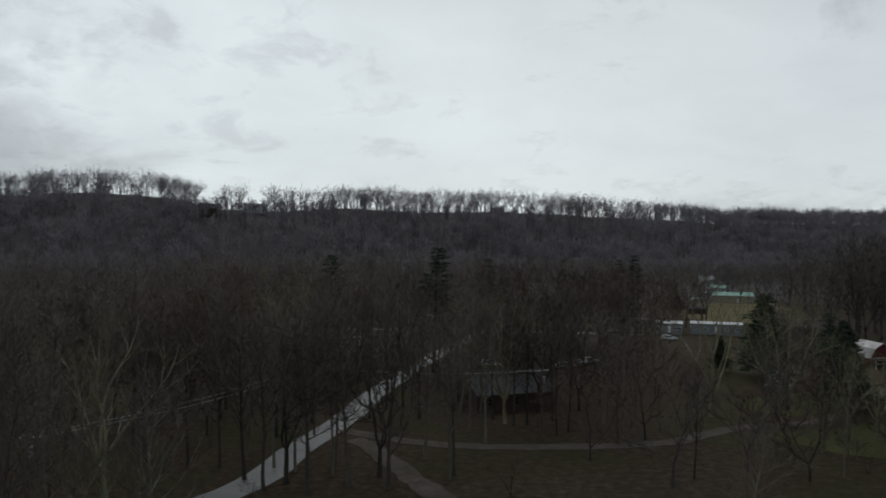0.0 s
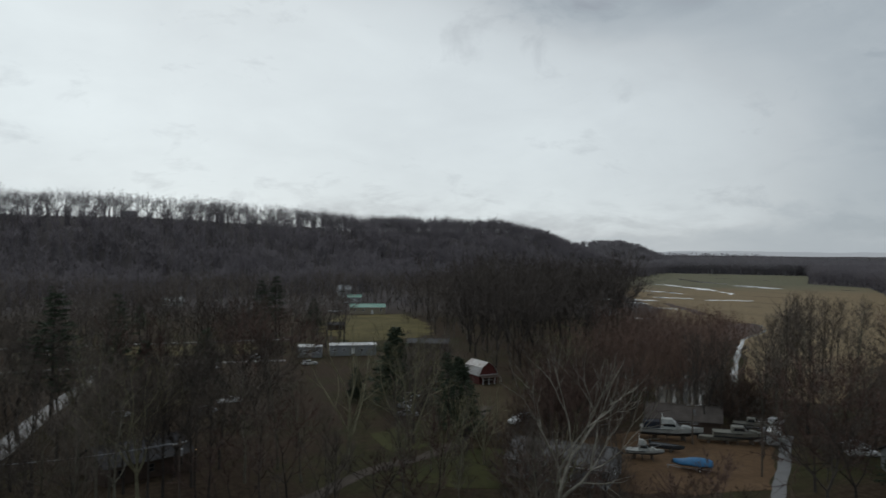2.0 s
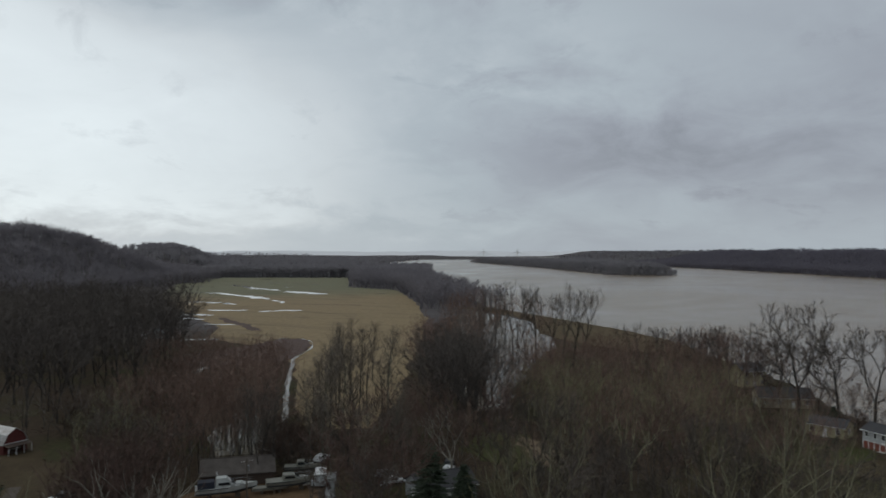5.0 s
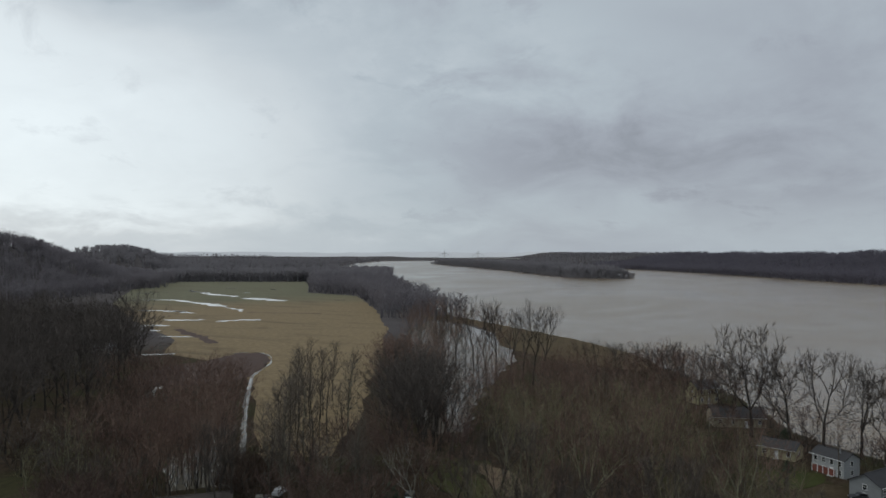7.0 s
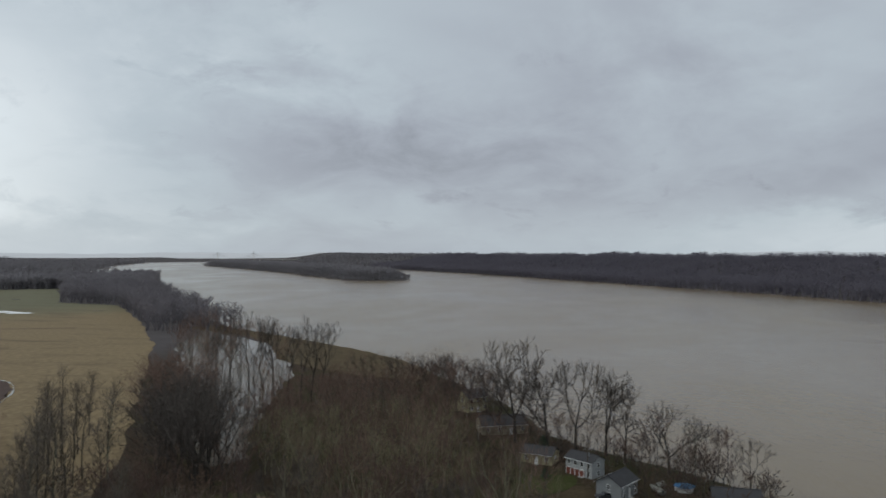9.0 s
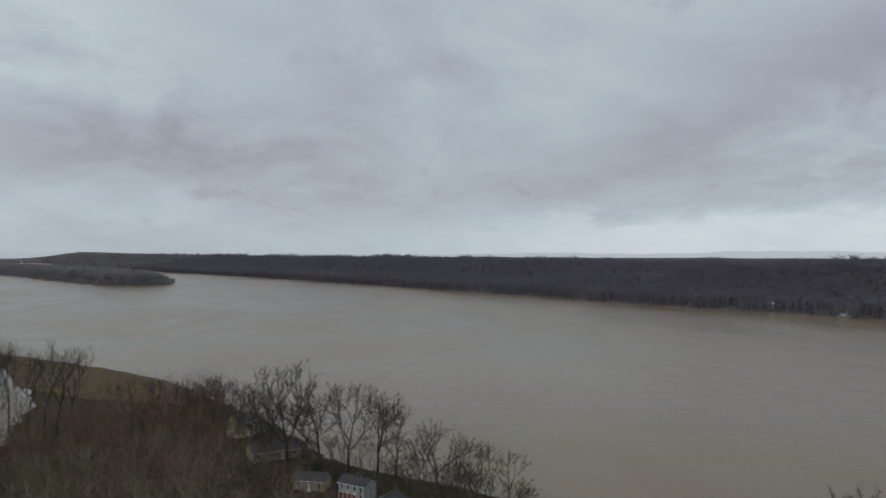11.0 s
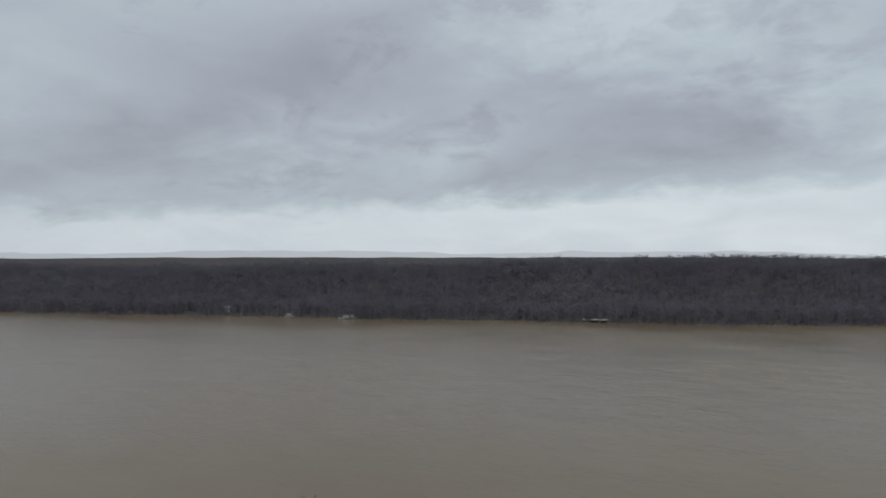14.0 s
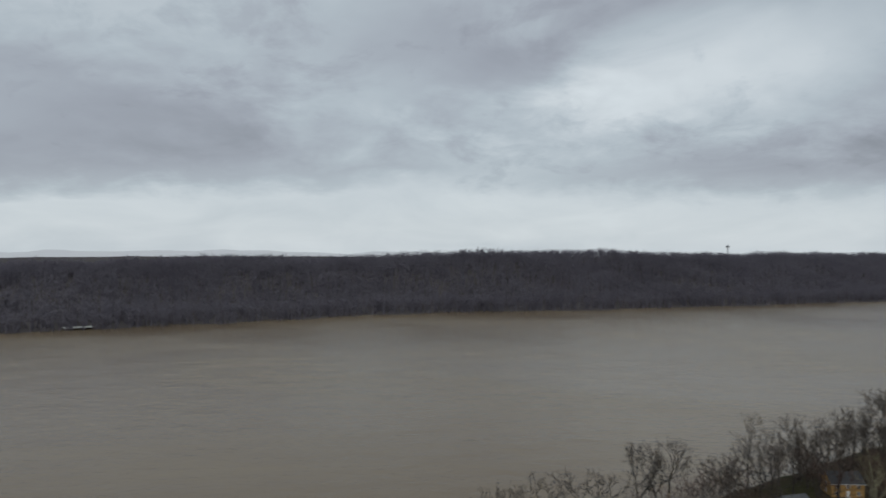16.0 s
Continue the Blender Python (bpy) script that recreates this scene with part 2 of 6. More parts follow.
MAT = {
    "ground": ground_surface(),
    "field": field_surface(),
    "river": water_surface("muddy_river", (.150, .107, .061), (.186, .140, .084), 0.2, 0.24, 0.32, 0.42),
    "pool": water_surface("flood_water", (.10, .085, .06), (.14, .12, .09), 0.04, 0.006, 0.5),
    "pond": water_surface("silty_pond_water", (.13, .108, .08), (.17, .145, .11), 0.12, 0.01, 0.5, 0.33),
    "asphalt": surface("wet_grey_asphalt", [(.095, .094, .093), (.15, .149, .146), (.215, .213, .207)], 0.25, 0.42, 0.01, 10, spec=0.5),
    "street": surface("pale_worn_street", [(.11, .105, .10), (.17, .165, .155), (.23, .22, .21)], 0.3, 0.6, 0.01, 9),
    "gravel": surface("pale_gravel", [(.045, .036, .029), (.078, .064, .052), (.135, .116, .099)], 0.4, 0.85, 0.03, 9, spec=0.08),
    "dirt": surface("brown_dirt", [(.055, .034, .020), (.105, .065, .036), (.155, .10, .058)], 0.10, 0.85, 0.04, 9, spec=0.08),
    "track": surface("worn_earth_and_grass", [(.034, .025, .015), (.056, .042, .025), (.082, .062, .038)], 0.12, 0.9, 0.04, 9, spec=0.05),
    "sand": surface("bare_sandy_soil", [(.105, .078, .050), (.165, .125, .083), (.22, .172, .118)], 0.2, 0.9, 0.03, 9, spec=0.05),
    "lawn": surface("winter_lawn", [(.032, .034, .014), (.055, .056, .022), (.085, .080, .034)], 0.08, 0.9, 0.04, 12, spec=0.08),
    "green_lawn": surface("short_green_lawn", [(.030, .034, .012), (.050, .055, .020), (.074, .076, .032)], 0.10, 0.9, 0.03, 12, spec=0.05),
    "straw_lawn": surface("yellowed_lawn", [(.050, .044, .019), (.105, .088, .036), (.175, .140, .062)], 0.07, 0.9, 0.04, 12, spec=0.08),
    "reed": surface("brown_reeds", [(.036, .020, .016), (.062, .036, .028), (.095, .060, .044)], 0.3, 0.9, 0.15, 7),
    "bark": surface("grey_brown_bark", [(.075, .070, .050), (.13, .122, .092), (.20, .19, .15)], 0.7, 0.9, 0.03, 8, rand=0.3),
    "bark_mid": surface("woodland_bark", [(.030, .025, .022), (.075, .065, .056), (.26, .24, .205)], 0.16, 0.9, fine=5, mix=0.2),
    "levee": surface("dry_levee_grass", [(.052, .038, .021), (.085, .063, .035), (.125, .095, .055)], 0.15, 0.9, 0.04, 10, spec=0.08),
    "bark_dark": surface("dark_wet_bark", [(.026, .022, .019), (.050, .043, .037), (.085, .073, .062)], 0.7, 0.9, 0.03, 8, rand=0.3),
    "bark_pale": surface("mottled_pale_bark", [(.10, .092, .073), (.20, .186, .15), (.37, .35, .30)], 0.5, 0.8, 0.02, 7, rand=0.15),
    "twig": surface("grey_twigs", [(.080, .064, .051), (.155, .128, .104)], 0.5, 0.9, fine=4, rand=0.3),
    "twig_red": surface("reddish_twigs", [(.060, .036, .030), (.120, .078, .062)], 0.5, 0.9, fine=4, rand=0.3),
    "twig_olive": surface("olive_twigs", [(.100, .088, .050), (.20, .178, .105)], 0.5, 0.9, fine=4, rand=0.3),
    "twig_mid": surface("woodland_twigs", [(.062, .050, .043), (.118, .097, .083), (.215, .186, .157)], 0.11, 0.95, fine=6, mix=0.25),
    "twig_brown": surface("red_brown_twigs", [(.076, .046, .037), (.148, .094, .073), (.238, .165, .125)], 0.11, 0.95, fine=6, mix=0.25),
    # next two: far twigs paled to purple-grey in place of air haze
    "twig_far": surface("haze_paled_wood", [(.155, .143, .153), (.20, .185, .197), (.245, .227, .238)], 0.02, 0.95, fine=6, spec=0.05, soft=0.5),
    "twig_bluff": surface("haze_paled_wood_across", [(.130, .120, .142), (.165, .153, .178), (.20, .186, .212)], 0.008, 0.95, fine=7, spec=0.05, soft=0.5),
    "twig_dark": surface("dark_wet_twigs", [(.034, .027, .023), (.066, .053, .044), (.105, .087, .072)], 0.4, 0.9, fine=4, rand=0.3),
    "twig_tall": surface("dark_grove_twigs", [(.038, .031, .028), (.075, .062, .054), (.135, .117, .10)], 0.11, 0.95, fine=6, mix=0.25),
    "scrub": surface("dark_brown_scrub", [(.042, .027, .021), (.084, .056, .042), (.145, .105, .076)], 0.11, 0.95, fine=6, mix=0.25),
    "bark_olive": surface("lichen_covered_bark", [(.095, .087, .055), (.18, .168, .108), (.29, .272, .185)], 0.6, 0.9, 0.03, 8, rand=0.3),
    # farthest woods: distance haze mixed into the base colour, palest of all
    "distant": surface("haze_paled_wood_distant", [(.195, .184, .193), (.235, .222, .232), (.275, .26, .27)], 0.01, 0.95, fine=6, spec=0.05, soft=0.5),
    "needle": surface("dark_needles", [(.026, .036, .023), (.048, .063, .039), (.080, .098, .060)], 0.8, 0.8, fine=5, rand=0.3),
    "white": surface("white_painted_siding", [(.27, .28, .28), (.41, .42, .42)], 0.8, 0.6, fine=8, stretch=(1, 1, 6)),
    "grey_wall": surface("grey_siding", [(.17, .18, .185), (.25, .26, .265)], 0.8, 0.7, fine=8, stretch=(1, 1, 6)),
    "tan_wall": surface("tan_siding", [(.25, .22, .16), (.34, .30, .22)], 0.8, 0.7, fine=8, stretch=(1, 1, 6)),
    "yellow_wall": surface("pale_yellow_siding", [(.27, .24, .15), (.38, .34, .21)], 0.8, 0.7, fine=8, stretch=(1, 1, 6)),
    "ochre_wall": surface("ochre_boards", [(.30, .17, .055), (.42, .25, .09)], 0.8, 0.7, fine=8, stretch=(1, 1, 6)),
    "red_wall": surface("barn_red_boards", [(.055, .014, .013), (.095, .024, .021), (.13, .040, .034)], 0.6, 0.8, fine=8, stretch=(6, 6, 0.6)),
    "brown_wall": surface("brown_boards", [(.05, .034, .026), (.09, .064, .05)], 0.6, 0.8, fine=8, stretch=(6, 6, 0.6)),
    "shingle": surface("grey_shingles", [(.048, .050, .053), (.082, .084, .088), (.12, .122, .126)], 0.7, 0.8, 0.01, 9),
    "shingle_dark": surface("dark_shingles", [(.032, .031, .033), (.055, .054, .056)], 0.7, 0.85, 0.01, 9),
    "old_roof": surface("mossy_brown_roofing", [(.034, .028, .024), (.066, .055, .048), (.105, .09, .08)], 0.5, 0.85, 0.02, 9),
    "metal_roof": surface("weathered_metal_roof", [(.20, .22, .23), (.30, .32, .33), (.40, .42, .43)], 0.4, 0.42, fine=9, metal=0.3, stretch=(1, 6, 1), spec=0.5),
    "roof_grey": surface("grey_metal_roof", [(.055, .053, .052), (.085, .083, .082), (.125, .122, .12)], 0.5, 0.6, fine=8, stretch=(6, 1, 1)),
    "rust_roof": surface("rust_streaked_metal_roof", [(.10, .055, .04), (.30, .29, .28), (.46, .46, .46)], 0.5, 0.55, fine=6, metal=0.2, spec=0.5),
    "green_roof": surface("green_metal_roof", [(.045, .19, .14), (.075, .27, .20)], 0.5, 0.45, fine=8, spec=0.5),
    "glass": surface("dark_window_glass", [(.012, .014, .016), (.02, .023, .026)], 1.0, 0.1, spec=0.6, fine=3),
    "trim": surface("white_trim", [(.60, .60, .59), (.75, .75, .74)], 2.0, 0.6),
    "trim_dark": surface("dull_brown_trim", [(.06, .052, .046), (.11, .098, .088)], 2.0, 0.7),
    "gelcoat": surface("weathered_white_gelcoat", [(.18, .19, .17), (.36, .37, .35), (.54, .54, .52)], 0.8, 0.4, fine=6, spec=0.5),
    "gelcoat_cream": surface("stained_cream_gelcoat", [(.11, .11, .09), (.23, .225, .19)], 0.8, 0.45, fine=6, spec=0.5),
    "hull_dark": surface("dark_hull_paint", [(.025, .03, .035), (.05, .055, .06)], 1.0, 0.5),
    "tarp_blue": surface("blue_tarpaulin", [(.010, .085, .20), (.024, .165, .34)], 1.2, 0.5, 0.04, 5, spec=0.5),
    "canvas_blue": surface("navy_canvas", [(.010, .012, .02), (.022, .025, .036)], 1.2, 0.8),
    "paint_white": surface("white_car_paint", [(.62, .63, .63), (.72, .73, .73)], 1.0, 0.3, spec=0.5),
    "paint_grey": surface("silver_car_paint", [(.30, .31, .32), (.40, .41, .42)], 1.0, 0.3, metal=0.4, spec=0.5),
    "paint_dark": surface("dark_car_paint", [(.02, .022, .026), (.035, .037, .04)], 1.0, 0.3, spec=0.5),
    "paint_green": surface("green_car_paint", [(.02, .10, .05), (.035, .15, .08)], 1.0, 0.3, spec=0.5),
    "tyre": surface("black_rubber", [(.012, .012, .012), (.025, .025, .025)], 3.0, 0.9),
    "steel": surface("galvanised_steel", [(.28, .29, .30), (.40, .41, .42)], 2.0, 0.45, metal=0.7),
    "timber": surface("weathered_timber", [(.07, .055, .042), (.12, .10, .08)], 1.0, 0.85, fine=8, stretch=(4, 4, 0.5)),
    "concrete": surface("pale_concrete", [(.30, .30, .28), (.42, .41, .39)], 0.5, 0.8, fine=9),
    "brick": surface("red_brick", [(.13, .045, .035), (.21, .075, .055)], 1.0, 0.85, fine=9),
}
lamp_glow = bpy.data.materials.new("sodium_lamp_glow")
lamp_glow.use_nodes = True
lamp_glow.node_tree.nodes["Principled BSDF"].inputs["Emission Color"].default_value = (1.0, 0.55, 0.18, 1)
lamp_glow.node_tree.nodes["Principled BSDF"].inputs["Emission Strength"].default_value = 3.0
MAT["glow"] = lamp_glow

# ---- geometry helpers ----
class Geo:
    """A growing list of points and faces that becomes one mesh."""

    def __init__(self):
        self.v, self.f = [], []

    def add(self, vs, fs):
        n = len(self.v)
        self.v.extend(tuple(p) for p in vs)
        self.f.extend(tuple(i + n for i in q) for q in fs)
        return self

    def box(self, x0, y0, z0, x1, y1, z1):
        vs = [(x, y, z) for z in (z0, z1) for y in (y0, y1) for x in (x0, x1)]
        return self.add(vs, [(0, 2, 3, 1), (4, 5, 7, 6), (0, 1, 5, 4), (2, 6, 7, 3), (0, 4, 6, 2), (1, 3, 7, 5)])

    def tube(self, pts, radii, sides=6, cap=True):
        n = len(self.v)
        pts = [Vector(p) for p in pts]
        for i, p in enumerate(pts):
            d = (pts[min(i + 1, len(pts) - 1)] - pts[max(i - 1, 0)]).normalized()
            a = d.cross(Vector((0.31, 0.95, 0.05)) if abs(d.z) > 0.8 else Vector((0, 0, 1))).normalized()
            b = d.cross(a)
            for k in range(sides):
                t = 2 * math.pi * k / sides
                self.v.append(tuple(p + radii[i] * (math.cos(t) * a + math.sin(t) * b)))
        for i in range(len(pts) - 1):
            for k in range(sides):
                k2 = (k + 1) % sides
                self.f.append((n + i * sides + k, n + i * sides + k2, n + (i + 1) * sides + k2, n + (i + 1) * sides + k))
        if cap:
            self.f.append(tuple(n + k for k in reversed(range(sides))))
            self.f.append(tuple(n + (len(pts) - 1) * sides + k for k in range(sides)))
        return self

    def spike(self, p, q, r):
        """A thin three-sided cone."""
        p, q = Vector(p), Vector(q)
        d = (q - p).normalized()
        a = d.cross(Vector((0.3, 0.2, 0.93))).normalized() * r
        b = d.cross(a)
        n = len(self.v)
        self.v.extend((tuple(p + a), tuple(p - 0.5 * a + 0.866 * b), tuple(p - 0.5 * a - 0.866 * b), tuple(q)))
        self.f.extend(((n, n + 1, n + 3), (n + 1, n + 2, n + 3), (n + 2, n, n + 3)))

    def sliver(self, p, q, r, side):
        p, q = Vector(p), Vector(q)
        s = (q - p).cross(side)
        s = s.normalized() * r if s.length > 1e-6 else Vector((r, 0, 0))
        n = len(self.v)
        self.v.extend((tuple(p + s), tuple(p - s), tuple(q)))
        self.f.append((n, n + 1, n + 2))

    def mesh(self, name, material):
        me = bpy.data.meshes.new(name)
        me.from_pydata(self.v, [], self.f)
        me.materials.append(material)
        me.update()
        return me


def part(name, geo, material, parent, label="", smooth=False):
    """Link one mesh under a thing or a part."""
    me = geo if isinstance(geo, bpy.types.Mesh) else geo.mesh(name, material)
    if smooth:
        me.shade_smooth()
    ob = new(name, me)
    ob.parent = parent
    return tagged(ob, label) if label else ob


def thing(name, label, category, group="", kind=""):
    return tagged(new(name), label, category, group, kind)


def solid(name, geo, material, label, category="", group="", kind="", smooth=False):
    me = geo.mesh(name, material)
    if smooth:
        me.shade_smooth()
    return tagged(new(name, me), label, category, group, kind)


# ---- the land ----
UX, UY = 0.848, 0.53       # downstream axis of the river; v is the axis across it, towards the village


def across(x, y):
    return UX * x + UY * y, -UY * x + UX * y


NEAR_BANK = ((-3800, -2700), (-1000, -900), (-400, -480), (-150, -296), (-90, -250), (-50, -224), (0, -190), (60, -160), (100, -134), (134, -106), (160, -82), (186, -56), (204, -40),
             (222, -20), (236, -4), (300, 22), (388, 78), (425, 112), (490, 185), (560, 262), (800, 430), (1130, 650), (1420, 800), (2038, 1372), (3038, 1890), (3912, 2222), (5200, 2800))
FAR_BANK = ((-3600, -3300), (-641, -1175), (-367, -1058), (-118, -969), (99, -908), (268, -780), (365, -725), (495, -645), (598, -576), (778, -480), (880, -404),
            (1090, -296), (1475, -77), (1956, 197), (2411, 509), (3400, 1130), (4600, 1720), (5400, 2100))
NB = np.array([across(*p) for p in NEAR_BANK])
FB = np.array([across(*p) for p in FAR_BANK])
FOOT = np.array(((-5200, 1500), (-1500, 520), (-900, 430), (-400, 440), (-187, 455), (0, 520), (180, 590), (385, 690), (600, 770), (740, 830), (900, 950), (1100, 1140), (1400, 1390), (1620, 1610), (1900, 2100), (2400, 3000), (5200, 6500)))
CREST = np.array(((-5200, 72), (-400, 72), (-300, 75), (-250, 70), (-222, 60), (-150, 62), (-100, 66), (0, 64), (150, 65), (240, 63), (350, 59), (500, 63), (630, 64), (700, 56), (760, 44), (820, 30), (880, 16), (950, 8), (1060, 22),
                  (1150, 42), (1300, 50), (1500, 48), (1650, 42), (1750, 28), (1850, 10), (2300, 6), (5200, 10)))
BLUFF = np.array(((-3000, 56), (-1473, 57), (-1053, 60), (-876, 63), (-676, 62), (-548, 59), (-445, 55), (-293, 54), (-78, 51), (109, 48), (231, 43), (306, 44), (457, 42), (643, 41), (898, 40), (1236, 41), (1960, 40), (2859, 36), (6000, 30)))


def smooth_step(a, b, t):
    k = np.clip((t - a) / (b - a), 0, 1)
    return k * k * (3 - 2 * k)


def waves(x, y, s, ph=0.0):
    return (np.sin(x / s + 1.3 + ph) * np.cos(y / (s * 0.83) - 0.7 + ph) + 0.6 * np.sin((x + 1.7 * y) / (s * 0.61) + 2.1 * ph)
            + 0.4 * np.cos((1.9 * x - y) / (s * 0.37) + ph)) / 2


def island_gap(x, y):
    """Distance from the island's spine, less its half width."""
    ax, ay, bx, by = 1530, 375, 2960, 1405
    t = np.clip(((x - ax) * (bx - ax) + (y - ay) * (by - ay)) / ((bx - ax) ** 2 + (by - ay) ** 2), 0, 1)
    bow = 60 * np.sin(np.pi * t)
    px, py = ax + t * (bx - ax) + 0.59 * bow, ay + t * (by - ay) - 0.81 * bow
    return np.hypot(x - px, y - py) - (78 + 30 * np.sin(np.pi * t) ** 0.7)


def height(x, y):
    x, y = np.asarray(x, float), np.asarray(y, float)
    u, v = across(x, y)
    dn = v - np.interp(u, NB[:, 0], NB[:, 1])
    df = np.interp(u, FB[:, 0], FB[:, 1]) - v
    z = -4 + 4 * smooth_step(-8, 6, dn)
    foot = np.interp(x, FOOT[:, 0], FOOT[:, 1])
    d = (y - foot) * 0.86 + 22 * waves(x, y, 70)
    top = np.interp(x, CREST[:, 0], CREST[:, 1])
    z = z + top * smooth_step(-10, 195, d) + smooth_step(60, 300, d) * 3.5 * waves(x, y, 90, 1.0) + smooth_step(-5, 80, d) * 1.5 * waves(x, y, 23)
    far = -4 + 5 * smooth_step(-10, 14, df) + smooth_step(20, 260, df + 25 * waves(x, y, 80)) * (np.interp(u, BLUFF[:, 0], BLUFF[:, 1]) + 4 * waves(x, y, 130, 0.5) + 2.5 * waves(x, y, 45) - 2)
    far = far * (1 - 0.7 * smooth_step(330, 900, df))
    z = np.where(df > -12, far, z)
    gap = island_gap(x, y)
    z = np.where(gap < 12, np.maximum(z, -4 + 4.8 * smooth_step(12, -14, gap)), z)
    r = np.hypot(x, y)
    return z + smooth_step(4350, 4850, r) * (22 + 4 * waves(x, y, 240))


def axis(lo, hi, step, far):
    out = list(np.arange(lo, hi + 1, step))
    s, p = step, hi
    while p < far:
        s *= 1.13
        p += min(s, 110)
        out.append(p)
    s, p = step, lo
    while p > -far:
        s *= 1.13
        p -= min(s, 110)
        out.insert(0, p)
    return np.array(out)


def sheet(name, xs, ys, zf, material, label, category):
    gx, gy = np.meshgrid(xs, ys)
    gz = zf(gx, gy) if callable(zf) else np.full(gx.shape, zf)
    nx, ny = len(xs), len(ys)
    idx = np.arange(nx * ny).reshape(ny, nx)
    quads = np.stack([idx[:-1, :-1], idx[:-1, 1:], idx[1:, 1:], idx[1:, :-1]], -1).reshape(-1, 4)
    me = bpy.data.meshes.new(name)
    me.from_pydata(np.stack([gx, gy, gz], -1).reshape(-1, 3).tolist(), [], quads.tolist())
    me.materials.append(material)
    me.shade_smooth()
    return tagged(new(name, me), label, category, kind="structure")


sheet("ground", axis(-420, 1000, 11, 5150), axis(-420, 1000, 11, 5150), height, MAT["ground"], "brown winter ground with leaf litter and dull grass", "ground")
sheet("river_water", axis(-400, 900, 130, 5200), axis(-1200, 900, 130, 5200), -1.0, MAT["river"], "wide muddy brown river in flood", "water")


def inside(x, y, poly):
    hit = False
    for (x0, y0), (x1, y1) in zip(poly, poly[1:] + poly[:1]):
        if (y0 > y) != (y1 > y) and x < (x1 - x0) * (y - y0) / (y1 - y0) + x0:
            hit = not hit
    return hit


def line_gap(x, y, pts):
    best = 1e9
    for (ax, ay), (bx, by) in zip(pts, pts[1:]):
        l2 = (bx - ax) ** 2 + (by - ay) ** 2
        t = max(0, min(1, ((x - ax) * (bx - ax) + (y - ay) * (by - ay)) / l2))
        best = min(best, math.hypot(x - ax - t * (bx - ax), y - ay - t * (by - ay)))
    return best


def ragged(poly, step, amount, rng):
    """The outline of a polygon, cut into short lengths and pushed in and out."""
    out = []
    for (x0, y0), (x1, y1) in zip(poly, poly[1:] + poly[:1]):
        n = max(1, int(math.hypot(x1 - x0, y1 - y0) / step))
        for i in range(n):
            t = i / n
            out.append((x0 + t * (x1 - x0) + rng.uniform(-amount, amount), y0 + t * (y1 - y0) + rng.uniform(-amount, amount)))
    return out


def flat_patch(name, poly, z, material, label, category, step=6.0, amount=1.0, seed=1):
    """A sheet with an uneven outline and a thin skirt, laid on the ground."""
    pts = ragged(list(poly), step, amount, random.Random(seed))
    bm = bmesh.new()
    vs = [bm.verts.new((x, y, z)) for x, y in pts]
    low = [bm.verts.new((x, y, z - 0.3)) for x, y in pts]
    face = bm.faces.new(vs)
    n = len(vs)
    for i in range(n):
        bm.faces.new((vs[i], low[i], low[(i + 1) % n], vs[(i + 1) % n]))
    bmesh.ops.triangulate(bm, faces=[face])
    bmesh.ops.recalc_face_normals(bm, faces=bm.faces)
    me = bpy.data.meshes.new(name)
    bm.to_mesh(me)
    bm.free()
    me.materials.append(material)
    return tagged(new(name, me), label, category, kind="structure")


def smooth_line(pts, n=6):
    out = []
    p = [pts[0]] + list(pts) + [pts[-1]]
    for i in range(1, len(p) - 2):
        for k in range(n):
            t = k / n
            out.append(tuple(0.5 * (2 * p[i][j] + (p[i + 1][j] - p[i - 1][j]) * t + (2 * p[i - 1][j] - 5 * p[i][j] + 4 * p[i + 1][j] - p[i + 2][j]) * t * t
                                    + (3 * p[i][j] - p[i - 1][j] - 3 * p[i + 1][j] + p[i + 2][j]) * t ** 3) for j in range(2)))
    return out + [tuple(pts[-1])]


def strip(name, pts, width, z, material, label, category, wobble=0.15, seed=3):
    """A road: a ribbon with uneven edges and thickness."""
    rng = random.Random(seed)
    line = smooth_line(pts)
    g = Geo()
    for i, (x, y) in enumerate(line):
        a, b = line[max(i - 1, 0)], line[min(i + 1, len(line) - 1)]
        dx, dy = b[0] - a[0], b[1] - a[1]
        l = math.hypot(dx, dy) or 1
        nx, ny = -dy / l, dx / l
        w0, w1 = width / 2 + rng.uniform(-wobble, wobble), width / 2 + rng.uniform(-wobble, wobble)
        g.v += [(x + nx * w0, y + ny * w0, z), (x, y, z + 0.04), (x - nx * w1, y - ny * w1, z), (x + nx * w0 * 1.05, y + ny * w0 * 1.05, z - 0.3), (x - nx * w1 * 1.05, y - ny * w1 * 1.05, z - 0.3)]
        if i:
            k = 5 * i
            for p, q in ((3, 0), (0, 1), (1, 2), (2, 4)):
                g.f.append((k - 5 + p, k - 5 + q, k + q, k + p))
    return solid(name, g, material, label, category, kind="structure")


MAIN_ROAD = [(-62, 20), (-38, 52), (-22, 77), (-18.5, 93), (-14.6, 111), (-12, 129), (-6, 160), (4, 200), (14, 231)]
SIDE_ROAD = [(-14, 104), (-6, 99), (3, 96), (16, 96), (30, 98.5), (43, 107), (53, 110), (62, 115), (72, 126), (84, 140)]
FORK_ROAD = [(-12, 99), (-9, 95), (-4, 84), (1, 74), (8, 58)]
LANE = [(66, 50), (78, 60.5), (92.3, 72.0), (103.1, 79.5), (114.1, 87.7), (121.5, 92.8)]
VILLAGE_STREET = [(-60, 236), (-10, 236), (17, 233), (48, 229), (62, 226)]
BACK_STREET = [(-20, 292), (20, 288), (52, 283), (80, 280)]
ROADS = [MAIN_ROAD, SIDE_ROAD, FORK_ROAD, LANE, VILLAGE_STREET, BACK_STREET]
